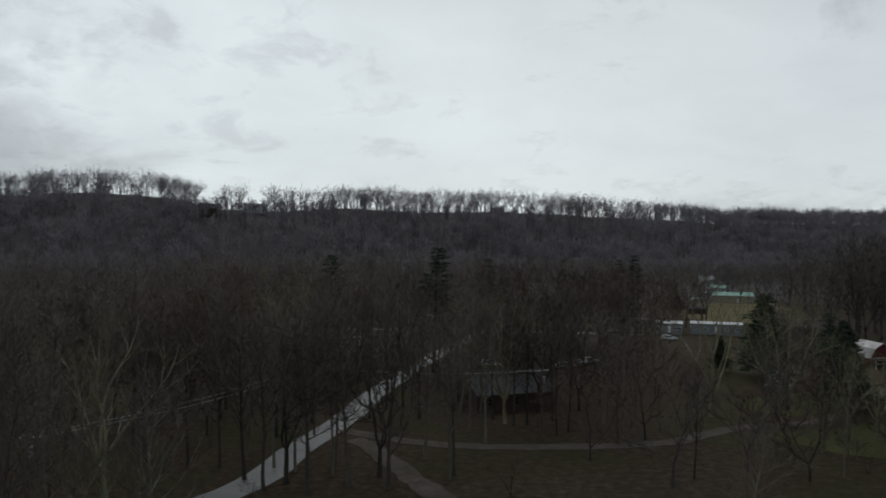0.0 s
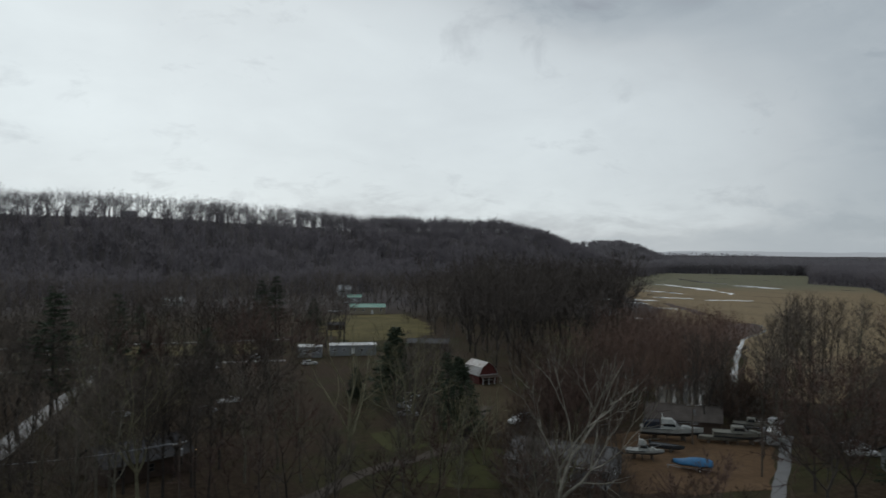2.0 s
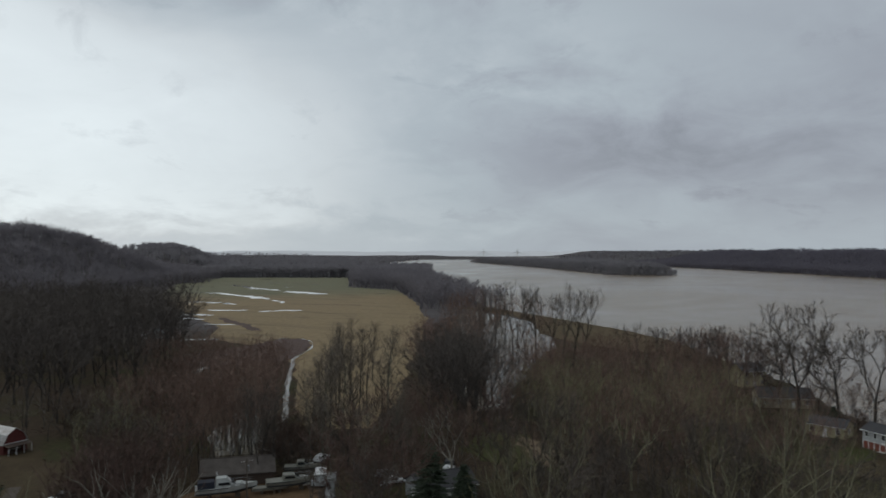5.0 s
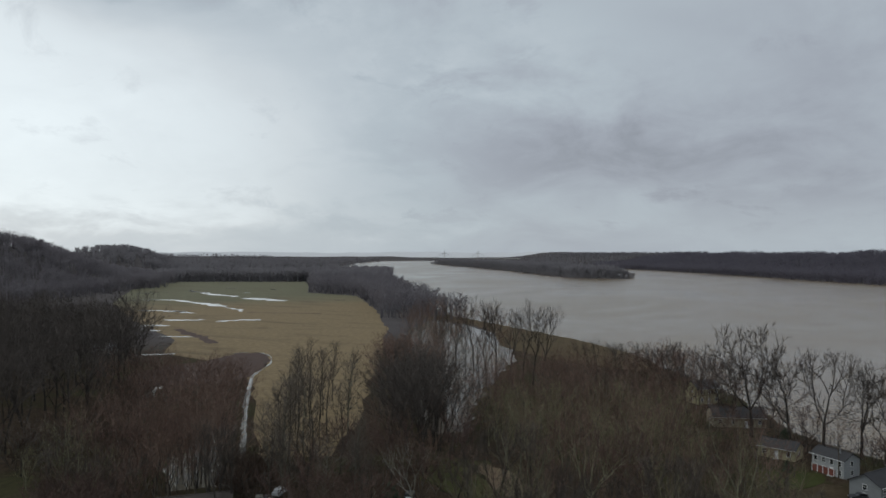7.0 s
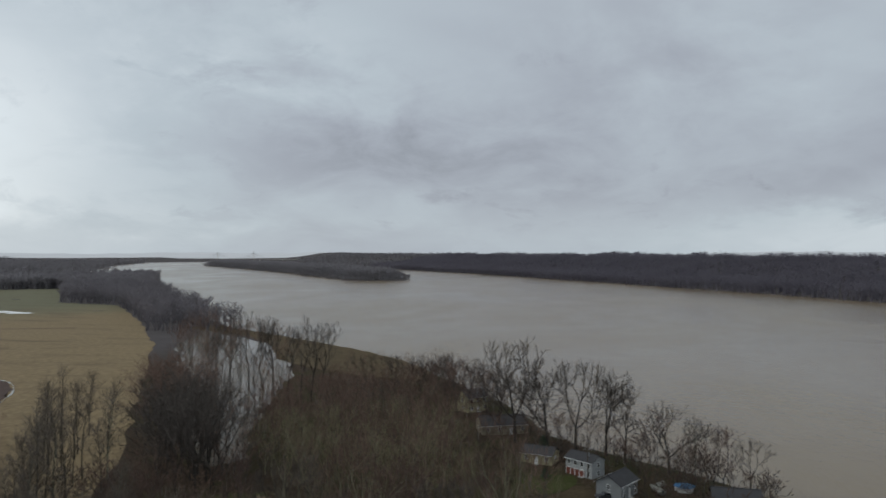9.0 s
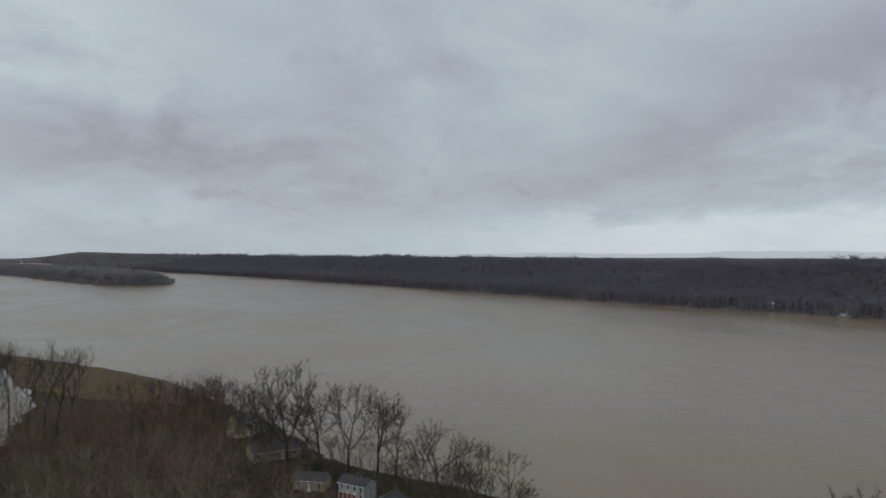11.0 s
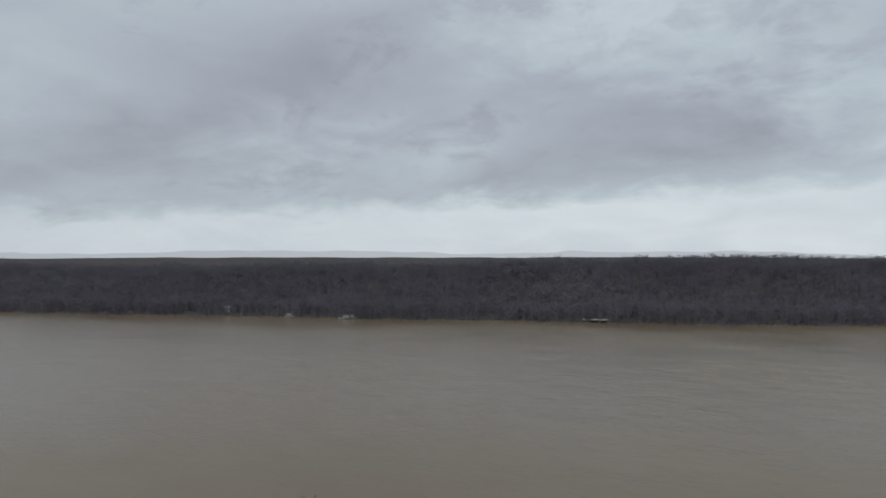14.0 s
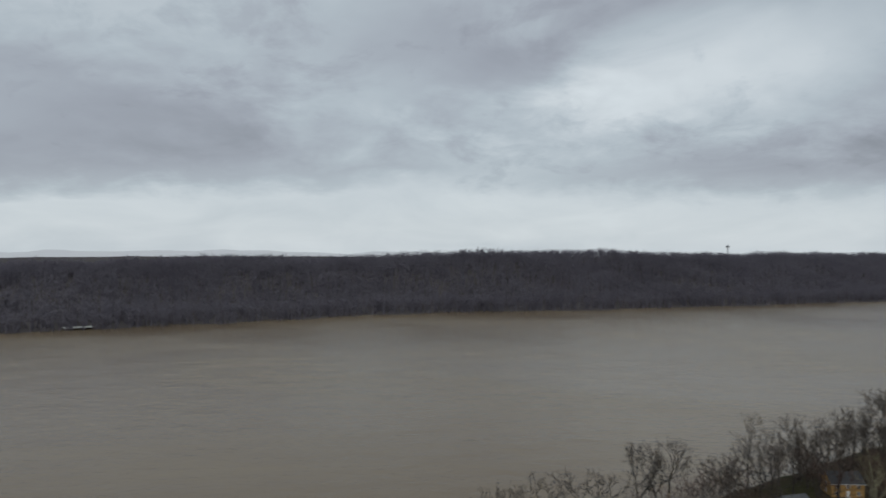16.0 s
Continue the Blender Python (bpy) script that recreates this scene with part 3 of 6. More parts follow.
strip("road", MAIN_ROAD, 4.2, 0.07, MAT["asphalt"], "wet pale grey asphalt village road", "road")
strip("side_road", SIDE_ROAD, 2.7, 0.06, MAT["gravel"], "pale gravel side road between trees", "road", 0.3, 4)
strip("fork_road", FORK_ROAD, 3.0, 0.055, MAT["gravel"], "narrow gravel road forking from the village road", "road", 0.3, 5)
strip("lane", LANE, 1.9, 0.06, MAT["asphalt"], "wet pale grey lane beside the boat yard", "road", 0.10, 6)
strip("village_street", VILLAGE_STREET, 3.0, 0.06, MAT["street"], "pale worn village street", "road", 0.1, 7)
strip("back_street", BACK_STREET, 3.0, 0.06, MAT["street"], "pale worn back street", "road", 0.1, 8)

FIELD = [(146, 122), (166, 140), (203, 170), (238, 205), (262, 232), (276, 292), (320, 330), (400, 455), (520, 620), (700, 800), (885, 1050), (1053, 760), (766, 561), (735, 468), (640, 395),
         (545, 326), (430, 250), (330, 195), (245, 150), (196, 124), (158, 108)]
flat_patch("field", FIELD, 0.05, MAT["field"], "straw-coloured stubble field turning green further off", "field", 12, 1.5, 11)
CREEK = [(148, 129), (166, 144), (185, 160), (211, 181), (239, 203), (249, 209)]
POND = [(512, 258), (427, 232), (352, 190), (300, 160), (246, 132), (222, 117), (200, 104), (188, 92), (198, 86), (222, 96), (250, 104), (287, 112), (340, 124), (372, 140), (430, 172), (470, 205)]
FLOODED_WOOD = [(118, 122), (126, 116), (148, 134), (170, 152), (166, 158), (146, 146), (128, 136)]
WET_WOOD = [(112, 116), (128, 113), (160, 139), (200, 172), (214, 190), (216, 206), (206, 226), (190, 232), (160, 200), (134, 168), (112, 140)]
REEDS = [(204, 226), (222, 204), (238, 205), (262, 215), (286, 232), (299, 248), (292, 258), (263, 252), (244, 258), (216, 250)]
flat_patch("flooded_wood_water", FLOODED_WOOD, 0.09, MAT["pool"], "still flood water among slender trees", "water", 5, 1.5, 12)
flat_patch("flood_pond", POND, 0.09, MAT["pond"], "still grey flood pond inside the wood", "water", 8, 2.5, 13)
strip("flood_channel", [(168, 196), (184, 206), (200, 216), (218, 228)], 3.0, 0.12, MAT["pool"], "channel of still water among brown trees", "water", 0.9, 29)
strip("creek", CREEK, 1.6, 0.11, MAT["pool"], "narrow creek of still grey water", "water", 0.35, 14)
flat_patch("reed_bed", REEDS, 0.16, MAT["reed"], "dark red-brown reed bed beside the field", "reeds", 4, 1.2, 15)
strip("reed_bed_ditch", [(246, 208), (266, 217), (286, 231), (299, 248), (294, 258), (280, 258)], 0.4, 0.18, MAT["pool"], "thin line of water round the reed bed", "water", 0.5, 16)
# pools: middle line of the water and its width
POOLS = [((740, 738), (688, 648), (659, 581), 11), ((641, 560), (641, 532), (624, 490), 17), ((543, 644), (582, 612), (563, 553), 8), ((563, 556), (552, 520), (534, 485), 14), ((528, 480), (514, 452), (498, 435), 5),
         ((467, 527), (473, 495), (470, 470), 7), ((474, 490), (470, 476), (468, 458), 11), ((411, 436), (414, 420), (425, 406), 9), ((418, 387), (435, 383), (444, 368), 9), ((355, 433), (357, 426), (359, 420), 9)]
POOLS += [((372, 419), (376, 406), (379, 395), 8), ((264, 300), (270, 292), (277, 284), 3), ((909, 838), (912, 830), (914, 822), 9), ((806, 734), (809, 726), (812, 716), 9), ((724, 634), (726, 628), (728, 620), 5),
          ((815, 662), (810, 652), (804, 642), 5), ((642, 728), (666, 732), (685, 731), 9), ((346, 398), (352, 386), (352, 375), 4), ((330, 352), (334, 340), (336, 330), 3), ((660, 447), (664, 443), (669, 437), 4)]
for i, (a, b, c, w) in enumerate(POOLS):
    line = smooth_line([a, b, c], 7)
    rng = random.Random(40 + i)
    left, right = [], []
    for k, (x, y) in enumerate(line):
        p, q = line[max(k - 1, 0)], line[min(k + 1, len(line) - 1)]
        dx, dy = q[0] - p[0], q[1] - p[1]
        l = math.hypot(dx, dy) or 1
        h = (w / 2) * (0.12 + math.sin(math.pi * k / (len(line) - 1)) ** 0.6) * rng.uniform(0.45, 1.35)
        x, y = x + rng.uniform(-0.25, 0.25) * w, y + rng.uniform(-0.25, 0.25) * w
        left.append((x - dy / l * h, y + dx / l * h))
        right.append((x + dy / l * h, y - dx / l * h))
    flat_patch("field_pool", left + right[::-1], 0.12, MAT["pool"], "shallow pool of standing water in the field", "water", 30, 0.4, 60 + i)
strip("ditch", [(492, 424), (499, 402), (506, 384), (514, 362)], 2.4, 0.1, MAT["reed"], "dark drainage ditch across the field", "ditch", 0.6, 17)
strip("ditch", [(366, 374), (350, 350), (336, 322), (318, 298)], 6.0, 0.1, MAT["reed"], "dark muddy rut in the field", "ditch", 2.0, 18)
LOT = [(68, 84), (74, 100), (86, 108), (100, 108), (112, 100), (113, 90), (104, 82), (92, 73), (80, 76)]
flat_patch("boat_yard", LOT, 0.045, MAT["dirt"], "bare brown dirt boat yard", "yard", 3, 0.6, 19)
flat_patch("dirt_track", [(92, 163), (101, 160), (97, 144), (86, 126), (76, 112), (64, 110), (66, 118), (77, 136)], 0.04, MAT["track"], "worn brown earth in front of the barn", "yard", 3, 2.2, 20)
flat_patch("lawn", [(98, 262), (96, 300), (128, 372), (165, 368), (158, 320), (132, 268)], 0.04, MAT["straw_lawn"], "yellowed winter lawn behind the mobile homes", "lawn", 5, 3.5, 21)
flat_patch("lawn", [(18, 252), (20, 278), (62, 272), (60, 246)], 0.04, MAT["straw_lawn"], "yellowed winter lawn between two streets", "lawn", 4, 2.0, 22)
flat_patch("lawn", [(48, 96), (44, 104), (56, 107), (66, 112), (70, 104), (58, 90)], 0.04, MAT["lawn"], "rough green lawn beside the gravel road", "lawn", 3, 1.0, 23)
flat_patch("lawn", [(50, 114), (52, 128), (66, 134), (72, 128), (62, 117)], 0.04, MAT["lawn"], "rough green lawn above the gravel road", "lawn", 3, 1.0, 24)
flat_patch("lawn", [(140, 60), (150, 78), (166, 84), (170, 70), (155, 55)], 0.04, MAT["lawn"], "green lawn inside the wood", "lawn", 3, 1.0, 25)
flat_patch("bare_ground", [(146, 52), (150, 60), (160, 68), (168, 70), (164, 62), (155, 54)], 0.06, MAT["sand"], "bare sandy ground among trees", "ground", 2, 0.8, 26)
flat_patch("lawn", [(178, 2), (179, 7.5), (191, 9), (195, 2), (194, -5), (187, -5.5), (182, -2)], 0.07, MAT["green_lawn"], "short green lawn in front of riverside houses", "lawn", 3, 0.6, 27)
flat_patch("bare_ground", [(172, -14), (170, 2), (178, 2), (182, -2), (187, -5.5), (184, -12), (178, -16)], 0.05, MAT["track"], "worn earth drive beside the riverside houses", "ground", 2, 0.5, 32)
flat_patch("levee_grass", [(326, 62), (336, 90), (350, 114), (368, 136), (384, 150), (440, 176), (478, 206), (516, 262), (530, 278), (550, 262), (488, 188), (424, 114), (384, 78), (350, 58)], 0.2, MAT["levee"], "brown grassy levee along the river", "levee", 5, 0.8, 28)

# ---- trees ----
UP = Vector((0, 0, 1))


def rand_dir(rng):
    return Vector((rng.gauss(0, 1), rng.gauss(0, 1), rng.gauss(0, 1))).normalized()


def limb_path(rng, p, d, length, segs, wob, lift):
    pts, ds = [p.copy()], [d.copy()]
    for _ in range(segs):
        d = (d + wob * rand_dir(rng) + lift * UP).normalized()
        p = p + d * (length / segs)
        pts.append(p.copy())
        ds.append(d.copy())
    return pts, ds


def tilted(rng, d, angle, az):
    a = d.cross(Vector((0.9, 0.1, 0.2))).normalized()
    b = d.cross(a)
    return (d * math.cos(angle) + (a * math.cos(az) + b * math.sin(az)) * math.sin(angle)).normalized()


def grow_bare(seed, tall, clear, spread, leaders, n1, n2, n3, radius, twig_r=0.030, light=False, pale=0.03):
    """A leafless tree: trunk and leaders in one mesh, boughs and twigs in the other. light: fewer faces."""
    rng = random.Random(seed)
    wood, crown = Geo(), Geo()
    stems = []
    k6, k5, k4, bs = (3, 3, 3, 2) if light else (6, 5, 3, 4)
    if leaders == 1:
        n = 4 if light else 9
        pts, ds = limb_path(rng, Vector((0, 0, -0.3)), UP, tall * 0.95, n, 0.07, 0.05)
        rad = [radius * (1.25 if i == 0 else 1) * (1 - 0.93 * i / n) + 0.012 for i in range(n + 1)]
        wood.tube(pts, rad, k6, not light)
        stems.append((pts, ds, rad, clear, tall * spread))
    else:
        fork = tall * clear
        pts, ds = limb_path(rng, Vector((0, 0, -0.3)), UP, fork, 2 if light else 4, 0.05, 0.03)
        rad = [radius * (1.3 if i == 0 else 1.0 - 0.06 * i) for i in range(len(pts))]
        wood.tube(pts, rad, k6, not light)
        for k in range(leaders):
            az = 2 * math.pi * (k + rng.uniform(-0.3, 0.3)) / leaders
            ang = rng.uniform(0.30, 0.78) * (1 if k else 0.35)
            ln = (tall - fork) * rng.uniform(0.82, 1.06) / max(math.cos(ang * 0.6), 0.5)
            n = 4 if light else 8
            lp, ld = limb_path(rng, pts[-1] - ds[-1] * rng.uniform(0, fork * 0.3), tilted(rng, ds[-1], ang, az), ln, n, 0.22, 0.06)
            lr = [radius * 0.62 * (1 - 0.95 * i / n) + 0.012 for i in range(n + 1)]
            wood.tube(lp, lr, k5, False)
            stems.append((lp, ld, lr, 0.10, ln * spread * 1.2))
    per = max(3, n1 // len(stems))
    for pts, ds, rad, lo, reach in stems:
        m = len(pts) - 1
        for j in range(per):
            f = lo + (0.98 - lo) * (j + rng.uniform(0.1, 0.9)) / per
            i = min(int(f * m), m - 1)
            t = f * m - i
            p = pts[i].lerp(pts[i + 1], t)
            r = rad[i] + (rad[i + 1] - rad[i]) * t
            shape = (0.6 + 0.55 * math.sin(math.pi * min(1, (f - lo) / (1.02 - lo)) ** 0.8)) * rng.uniform(0.65, 1.25)
            d = tilted(rng, ds[i], rng.uniform(0.5, 0.95), j * 2.4 + rng.uniform(-0.5, 0.5))
            bp, bd = limb_path(rng, p, d, reach * shape * (1.25 - 0.5 * f), bs, 0.24, 0.11)
            r1 = max(0.042, min(r * 0.6, 0.14))
            (wood if r1 > pale else crown).tube(bp, [r1 * (1 - 0.85 * q / bs) for q in range(bs + 1)], k4, False)
            ln1 = reach * shape
            for a in range(n2):
                ff = 0.12 + 0.88 * (a + rng.random()) / n2
                q = min(int(ff * bs), bs - 1)
                p2 = bp[q].lerp(bp[q + 1], ff * bs - q)
                d2 = (tilted(rng, bd[q + 1], rng.uniform(0.35, 1.0), a * 2.4 + rng.uniform(-0.6, 0.6)) + 0.25 * UP).normalized()
                ln2 = ln1 * rng.uniform(0.3, 0.55) * (1.2 - 0.5 * ff)
                tip = p2 + d2 * ln2
                if light:
                    crown.sliver(p2, tip, max(r1 * 0.45, twig_r * 1.3), rand_dir(rng))
                else:
                    crown.spike(p2, tip, max(r1 * 0.45, 0.026))
                for b in range(n3):
                    p3 = p2.lerp(tip, 0.2 + 0.8 * (b + rng.random()) / n3)
                    d3 = (tilted(rng, d2, rng.uniform(0.15, 0.85), b * 2.4 + rng.random()) + (0.45 if light else 0.3) * UP).normalized()
                    crown.sliver(p3, p3 + d3 * ln2 * rng.uniform(0.4, 0.95), twig_r * rng.uniform(0.7, 1.2), rand_dir(rng))
    return wood, crown


def grow_fork(seed, tall, clear, spread, radius, depth=4, third=0.35, twigs=8, twig_r=0.030, light=False, ratio=0.78, side=0.6, barked=3):
    """A leafless tree whose boughs fork again and again: trunk and main boughs in one mesh, finer boughs and twigs in the other."""
    rng = random.Random(seed)
    wood, crown = Geo(), Geo()

    def spray(p, d, reach, count):
        for b in range(count):
            e = (tilted(rng, d, rng.uniform(0.2, 1.15), b * 2.4 + rng.uniform(0, 6.28)) + 0.12 * UP).normalized()
            crown.sliver(p, p + e * reach * rng.uniform(0.45, 1.1), twig_r * rng.uniform(0.7, 1.25), rand_dir(rng))

    def bough(p, d, ln, r, level):
        n = 2 if light else (4 if level == 0 else 3)
        pts, ds = limb_path(rng, p, d, ln, n, 0.06 if level == 0 else 0.24, 0.03 if level == 0 else 0.09)
        end = 0.70 if level < depth else 0.35
        rad = [max(0.022, r * (1.22 if level == 0 and i == 0 else 1 - (1 - end) * i / n)) for i in range(n + 1)]
        if light and level == depth:
            crown.spike(pts[0], pts[-1], rad[0])
        else:
            (wood if level < (2 if light else barked) else crown).tube(pts, rad, 3 if light or level > 1 else (7 if level == 0 else 5), False)
        if level >= 1:
            for k in range(twigs if level < depth else twigs // 2):
                f = rng.uniform(0.15, 1.0)
                i = min(int(f * n), n - 1)
                spray(pts[i].lerp(pts[i + 1], f * n - i), ds[i + 1], tall * 0.12 * rng.uniform(0.5, 1.2), 1)
        if level == depth:
            spray(pts[-1], ds[-1], tall * 0.08, 3)
            return
        kids = 3 if rng.random() < third or level == 0 else 2
        az = rng.uniform(0, 6.28)
        for k in range(kids):
            ang = rng.uniform(0.10, 0.34) if k == 0 else rng.uniform(0.45, 0.92) * spread
            bough(pts[-1], tilted(rng, ds[-1], ang, az + 6.28 * k / kids + rng.uniform(-0.4, 0.4)), ln0 * ratio ** level * rng.uniform(0.8, 1.2) * (1.12 if k == 0 else 0.95), r * end * (0.86 if k == 0 else 0.66), level + 1)
        if level and rng.random() < side:
            i = rng.randrange(1, n)
            bough(pts[i], tilted(rng, ds[i], rng.uniform(0.6, 1.1) * spread, az + 2.0), ln0 * ratio ** (level + 1) * rng.uniform(0.7, 1.0), r * 0.42, min(depth, level + 2))

    ln0 = tall * (1 - clear) * 0.36
    bough(Vector((0, 0, -0.3)), UP, tall * clear, radius, 0)
    k = tall / max(v[2] for v in crown.v)
    for g in (wood, crown):
        g.v = [(x * k, y * k, z * k) for x, y, z in g.v]
    return wood, crown


def grow_conifer(seed, tall, wide, levels, per, open_form):
    """An evergreen: trunk with tiers of boughs, each carrying sprays of needles."""
    rng = random.Random(seed)
    wood, crown = Geo(), Geo()
    pts, ds = limb_path(rng, Vector((0, 0, -0.3)), UP, tall, 6, 0.02, 0.02)
    wood.tube(pts, [tall * 0.017 * (1 - 0.93 * i / 6) + 0.01 for i in range(7)], 6)
    for l in range(levels):
        f = 0.12 + 0.86 * (l + rng.uniform(-0.3, 0.3)) / levels
        z = f * tall
        if open_form:
            f = 0.30 + 0.70 * (l + rng.uniform(-0.3, 0.3)) / levels
            z = f * tall
            reach = wide * (0.16 + 0.84 * min(1, (1 - f) * 1.9)) * rng.uniform(0.5, 1.1)
        else:
            reach = wide * ((1 - f) ** 0.8 + 0.05) * rng.uniform(0.75, 1.15)
        for k in range(per):
            if open_form and rng.random() < 0.15:
                continue
            az = 2.4 * l + 2 * math.pi * k / per + rng.uniform(-0.3, 0.3)
            ln = reach * rng.uniform(0.7, 1.15)
            tip = Vector((math.cos(az) * ln, math.sin(az) * ln, z + ln * (0.12 if open_form else -0.1) + rng.uniform(-0.6, 0.6)))
            root = Vector((0, 0, z))
            crown.spike(root, tip, 0.05)
            n = 13
            for s in range(n):
                t = 0.25 + 0.75 * (s + rng.random()) / n
                p = root.lerp(tip, t)
                w = 0.34 * ln * (1.15 - t) + 0.35
                side = Vector((-math.sin(az), math.cos(az), 0)) * rng.choice((-1, 1))
                d = (side * rng.uniform(0.5, 1) + Vector((math.cos(az), math.sin(az), 0)) * rng.uniform(0.2, 0.9) + UP * rng.uniform(-0.15, 0.45)).normalized()
                crown.sliver(p, p + d * w, rng.uniform(0.09, 0.20), rand_dir(rng))
                crown.sliver(p, p + (d + 0.3 * rand_dir(rng)) * w * 0.9, rng.uniform(0.07, 0.15), rand_dir(rng))
    return wood, crown


TEMPLATES = {}


def template(key, label, category, grown, bark, twig, group):
    wood, crown = grown
    TEMPLATES.setdefault(key, []).append([wood.mesh("trunk", MAT[bark]), crown.mesh("crown", MAT[twig]), label, category, group, None])


for s in range(4):
    template("slender", "slender leafless woodland tree with grey-brown bark", "tree", grow_bare(100 + s, 18, 0.30, 0.25, 1, 26, 5, 7, 0.18, twig_r=0.024), "bark_dark" if s % 2 else "bark", "twig", "bare woodland trees")
for s in range(4):
    template("broad", "broad leafless tree with a dark forking trunk", "tree", grow_fork(200 + s, 19, 0.22, 1.12, 0.34, 4, 0.6, 19, 0.039), "bark_dark", "twig_dark", "bare broad trees")
for s in range(3):
    template("olive", "leafless tree with pale olive-grey upward boughs", "tree", grow_bare(300 + s, 18, 0.22, 0.31, 5, 28, 5, 4, 0.29), "bark_olive", "twig_olive", "pale bare trees")
for s in range(3):
    template("red", "leafless young tree with a reddish-brown twiggy crown", "tree", grow_fork(400 + s, 14, 0.16, 1.05, 0.17, 4, 0.55, 19, 0.034), "bark_dark", "twig_red", "reddish bare trees")
for s in range(4):
    template("bank", "tall leafless riverbank tree with a dark leaning trunk", "tree", grow_fork(500 + s, 22, 0.27, 0.98, 0.44, 4, 0.6, 22, 0.045, False, 0.80), "bark_dark", "twig_dark", "riverbank trees")
for s in range(3):
    template("poplar", "very tall slim leafless tree with upright boughs", "tree", grow_fork(1000 + s, 26, 0.36, 0.58, 0.32, 4, 0.35, 13, 0.028), "bark_dark", "twig_dark", "tall trees by the pond")
for s in range(2):
    template("sycamore", "large leafless tree with mottled white bark on its boughs", "tree", grow_fork(600 + s, 20, 0.30, 0.72, 0.40, 4, 0.7, 7, 0.020, False, 0.84, 0.8, 6), "bark_pale", "twig_red", "white-barked trees")
for s in range(3):
    template("thin", "thin straight leafless tree standing in flooded ground", "tree", grow_bare(700 + s, 16, 0.32, 0.19, 1, 20, 5, 6, 0.14, twig_r=0.022), "bark_dark", "twig", "thin flooded trees")
for s in range(3):
    template("shrub", "low tangled leafless shrub with reddish stems", "shrub", grow_bare(800 + s, 5, 0.05, 0.5, 6, 18, 4, 7, 0.06, 0.02, True), "bark_dark", "twig_red", "shrubs")
for s in range(2):
    template("pine", "tall dark green pine with layered open boughs", "tree", grow_conifer(900 + s, 24, 6.2, 22, 7, True), "bark_dark", "needle", "evergreens")
for s in range(2):
    template("cedar", "dense dark green cedar of conical shape", "tree", grow_conifer(920 + s, 13, 5.0, 22, 10, False), "bark_dark", "needle", "evergreens")
PLANTED = []
FORM = {"slender": 18, "broad": 19, "olive": 18, "red": 14, "bank": 22, "sycamore": 20, "thin": 16, "shrub": 5, "poplar": 26, "pine": 24, "cedar": 13}


def plant(key, x, y, tall, rng, lean=0.0, z=None, which=None):
    t = TEMPLATES[key][rng.randrange(len(TEMPLATES[key])) if which is None else which]
    k = tall / FORM[key]
    w = k * rng.uniform(0.9, 1.15)
    z = float(height(x, y)) if z is None else z
    m = pose(x, y, z, rng.uniform(-2, 2) + lean, rng.uniform(-2, 2), rng.uniform(0, 360)) @ Matrix.Diagonal((w, w, k, 1))
    if t[5] is None:
        top = thing("tree" if key != "shrub" else "shrub", t[2], t[3], t[4])
        part("trunk", t[0], None, top)
        part("crown", t[1], None, top)
        top.matrix_basis = m
        t[5] = (top, Matrix.Diagonal((*top.scale, 1)).inverted())
    else:
        copy_thing(t[5][0], m @ t[5][1])
    PLANTED.append((x, y))


def polar(deg, dist):
    a = radians(deg)
    return dist * math.sin(a), dist * math.cos(a)


CLEARINGS = [LOT, REEDS]
HOUSE_SPOTS = []          # centre and radius of each building, kept free of trees


def free(x, y, road=4.0):
    if any(inside(x, y, c) for c in CLEARINGS):
        return False
    if any(math.hypot(x - a, y - b) < r for a, b, r in HOUSE_SPOTS):
        return False
    return all(line_gap(x, y, r) > road for r in ROADS)


def scatter(poly, count, kinds, low, high, seed, gap=3.5, road=4.0, keep=lambda x, y: True):
    """Plant up to count trees at random in a polygon, apart from each other, the roads and the buildings."""
    rng = random.Random(seed)
    xs, ys = [p[0] for p in poly], [p[1] for p in poly]
    done = tries = 0
    while done < count and tries < count * 30:
        tries += 1
        x, y = rng.uniform(min(xs), max(xs)), rng.uniform(min(ys), max(ys))
        if not inside(x, y, poly) or not free(x, y, road) or not keep(x, y):
            continue
        if any(abs(x - a) < gap and abs(y - b) < gap for a, b in PLANTED):
            continue
        plant(rng.choice(kinds), x, y, rng.uniform(low, high), rng)
        done += 1


WOODS = {}                # spots of the trees that stand too thick to tell apart


def thicket(zone, poly, count, low, high, seed, gap=2.5, road=4.0, keep=lambda x, y: True):
    """Spots for a dense wood that becomes one mesh."""
    rng = random.Random(seed)
    xs, ys = [p[0] for p in poly], [p[1] for p in poly]
    done = tries = 0
    while done < count and tries < count * 30:
        tries += 1
        x, y = rng.uniform(min(xs), max(xs)), rng.uniform(min(ys), max(ys))
        if not inside(x, y, poly) or not free(x, y, road) or not keep(x, y):
            continue
        if any(abs(x - a) < gap and abs(y - b) < gap for a, b in PLANTED):
            continue
        WOODS.setdefault(zone, []).append((x, y, float(height(x, y)), rng.uniform(low, high)))
        PLANTED.append((x, y))
        done += 1


def wedge(h0, h1, d0, d1):
    n = 5
    return [polar(h0 + (h1 - h0) * i / n, d0) for i in range(n + 1)] + [polar(h1 + (h0 - h1) * i / n, d1) for i in range(n + 1)]

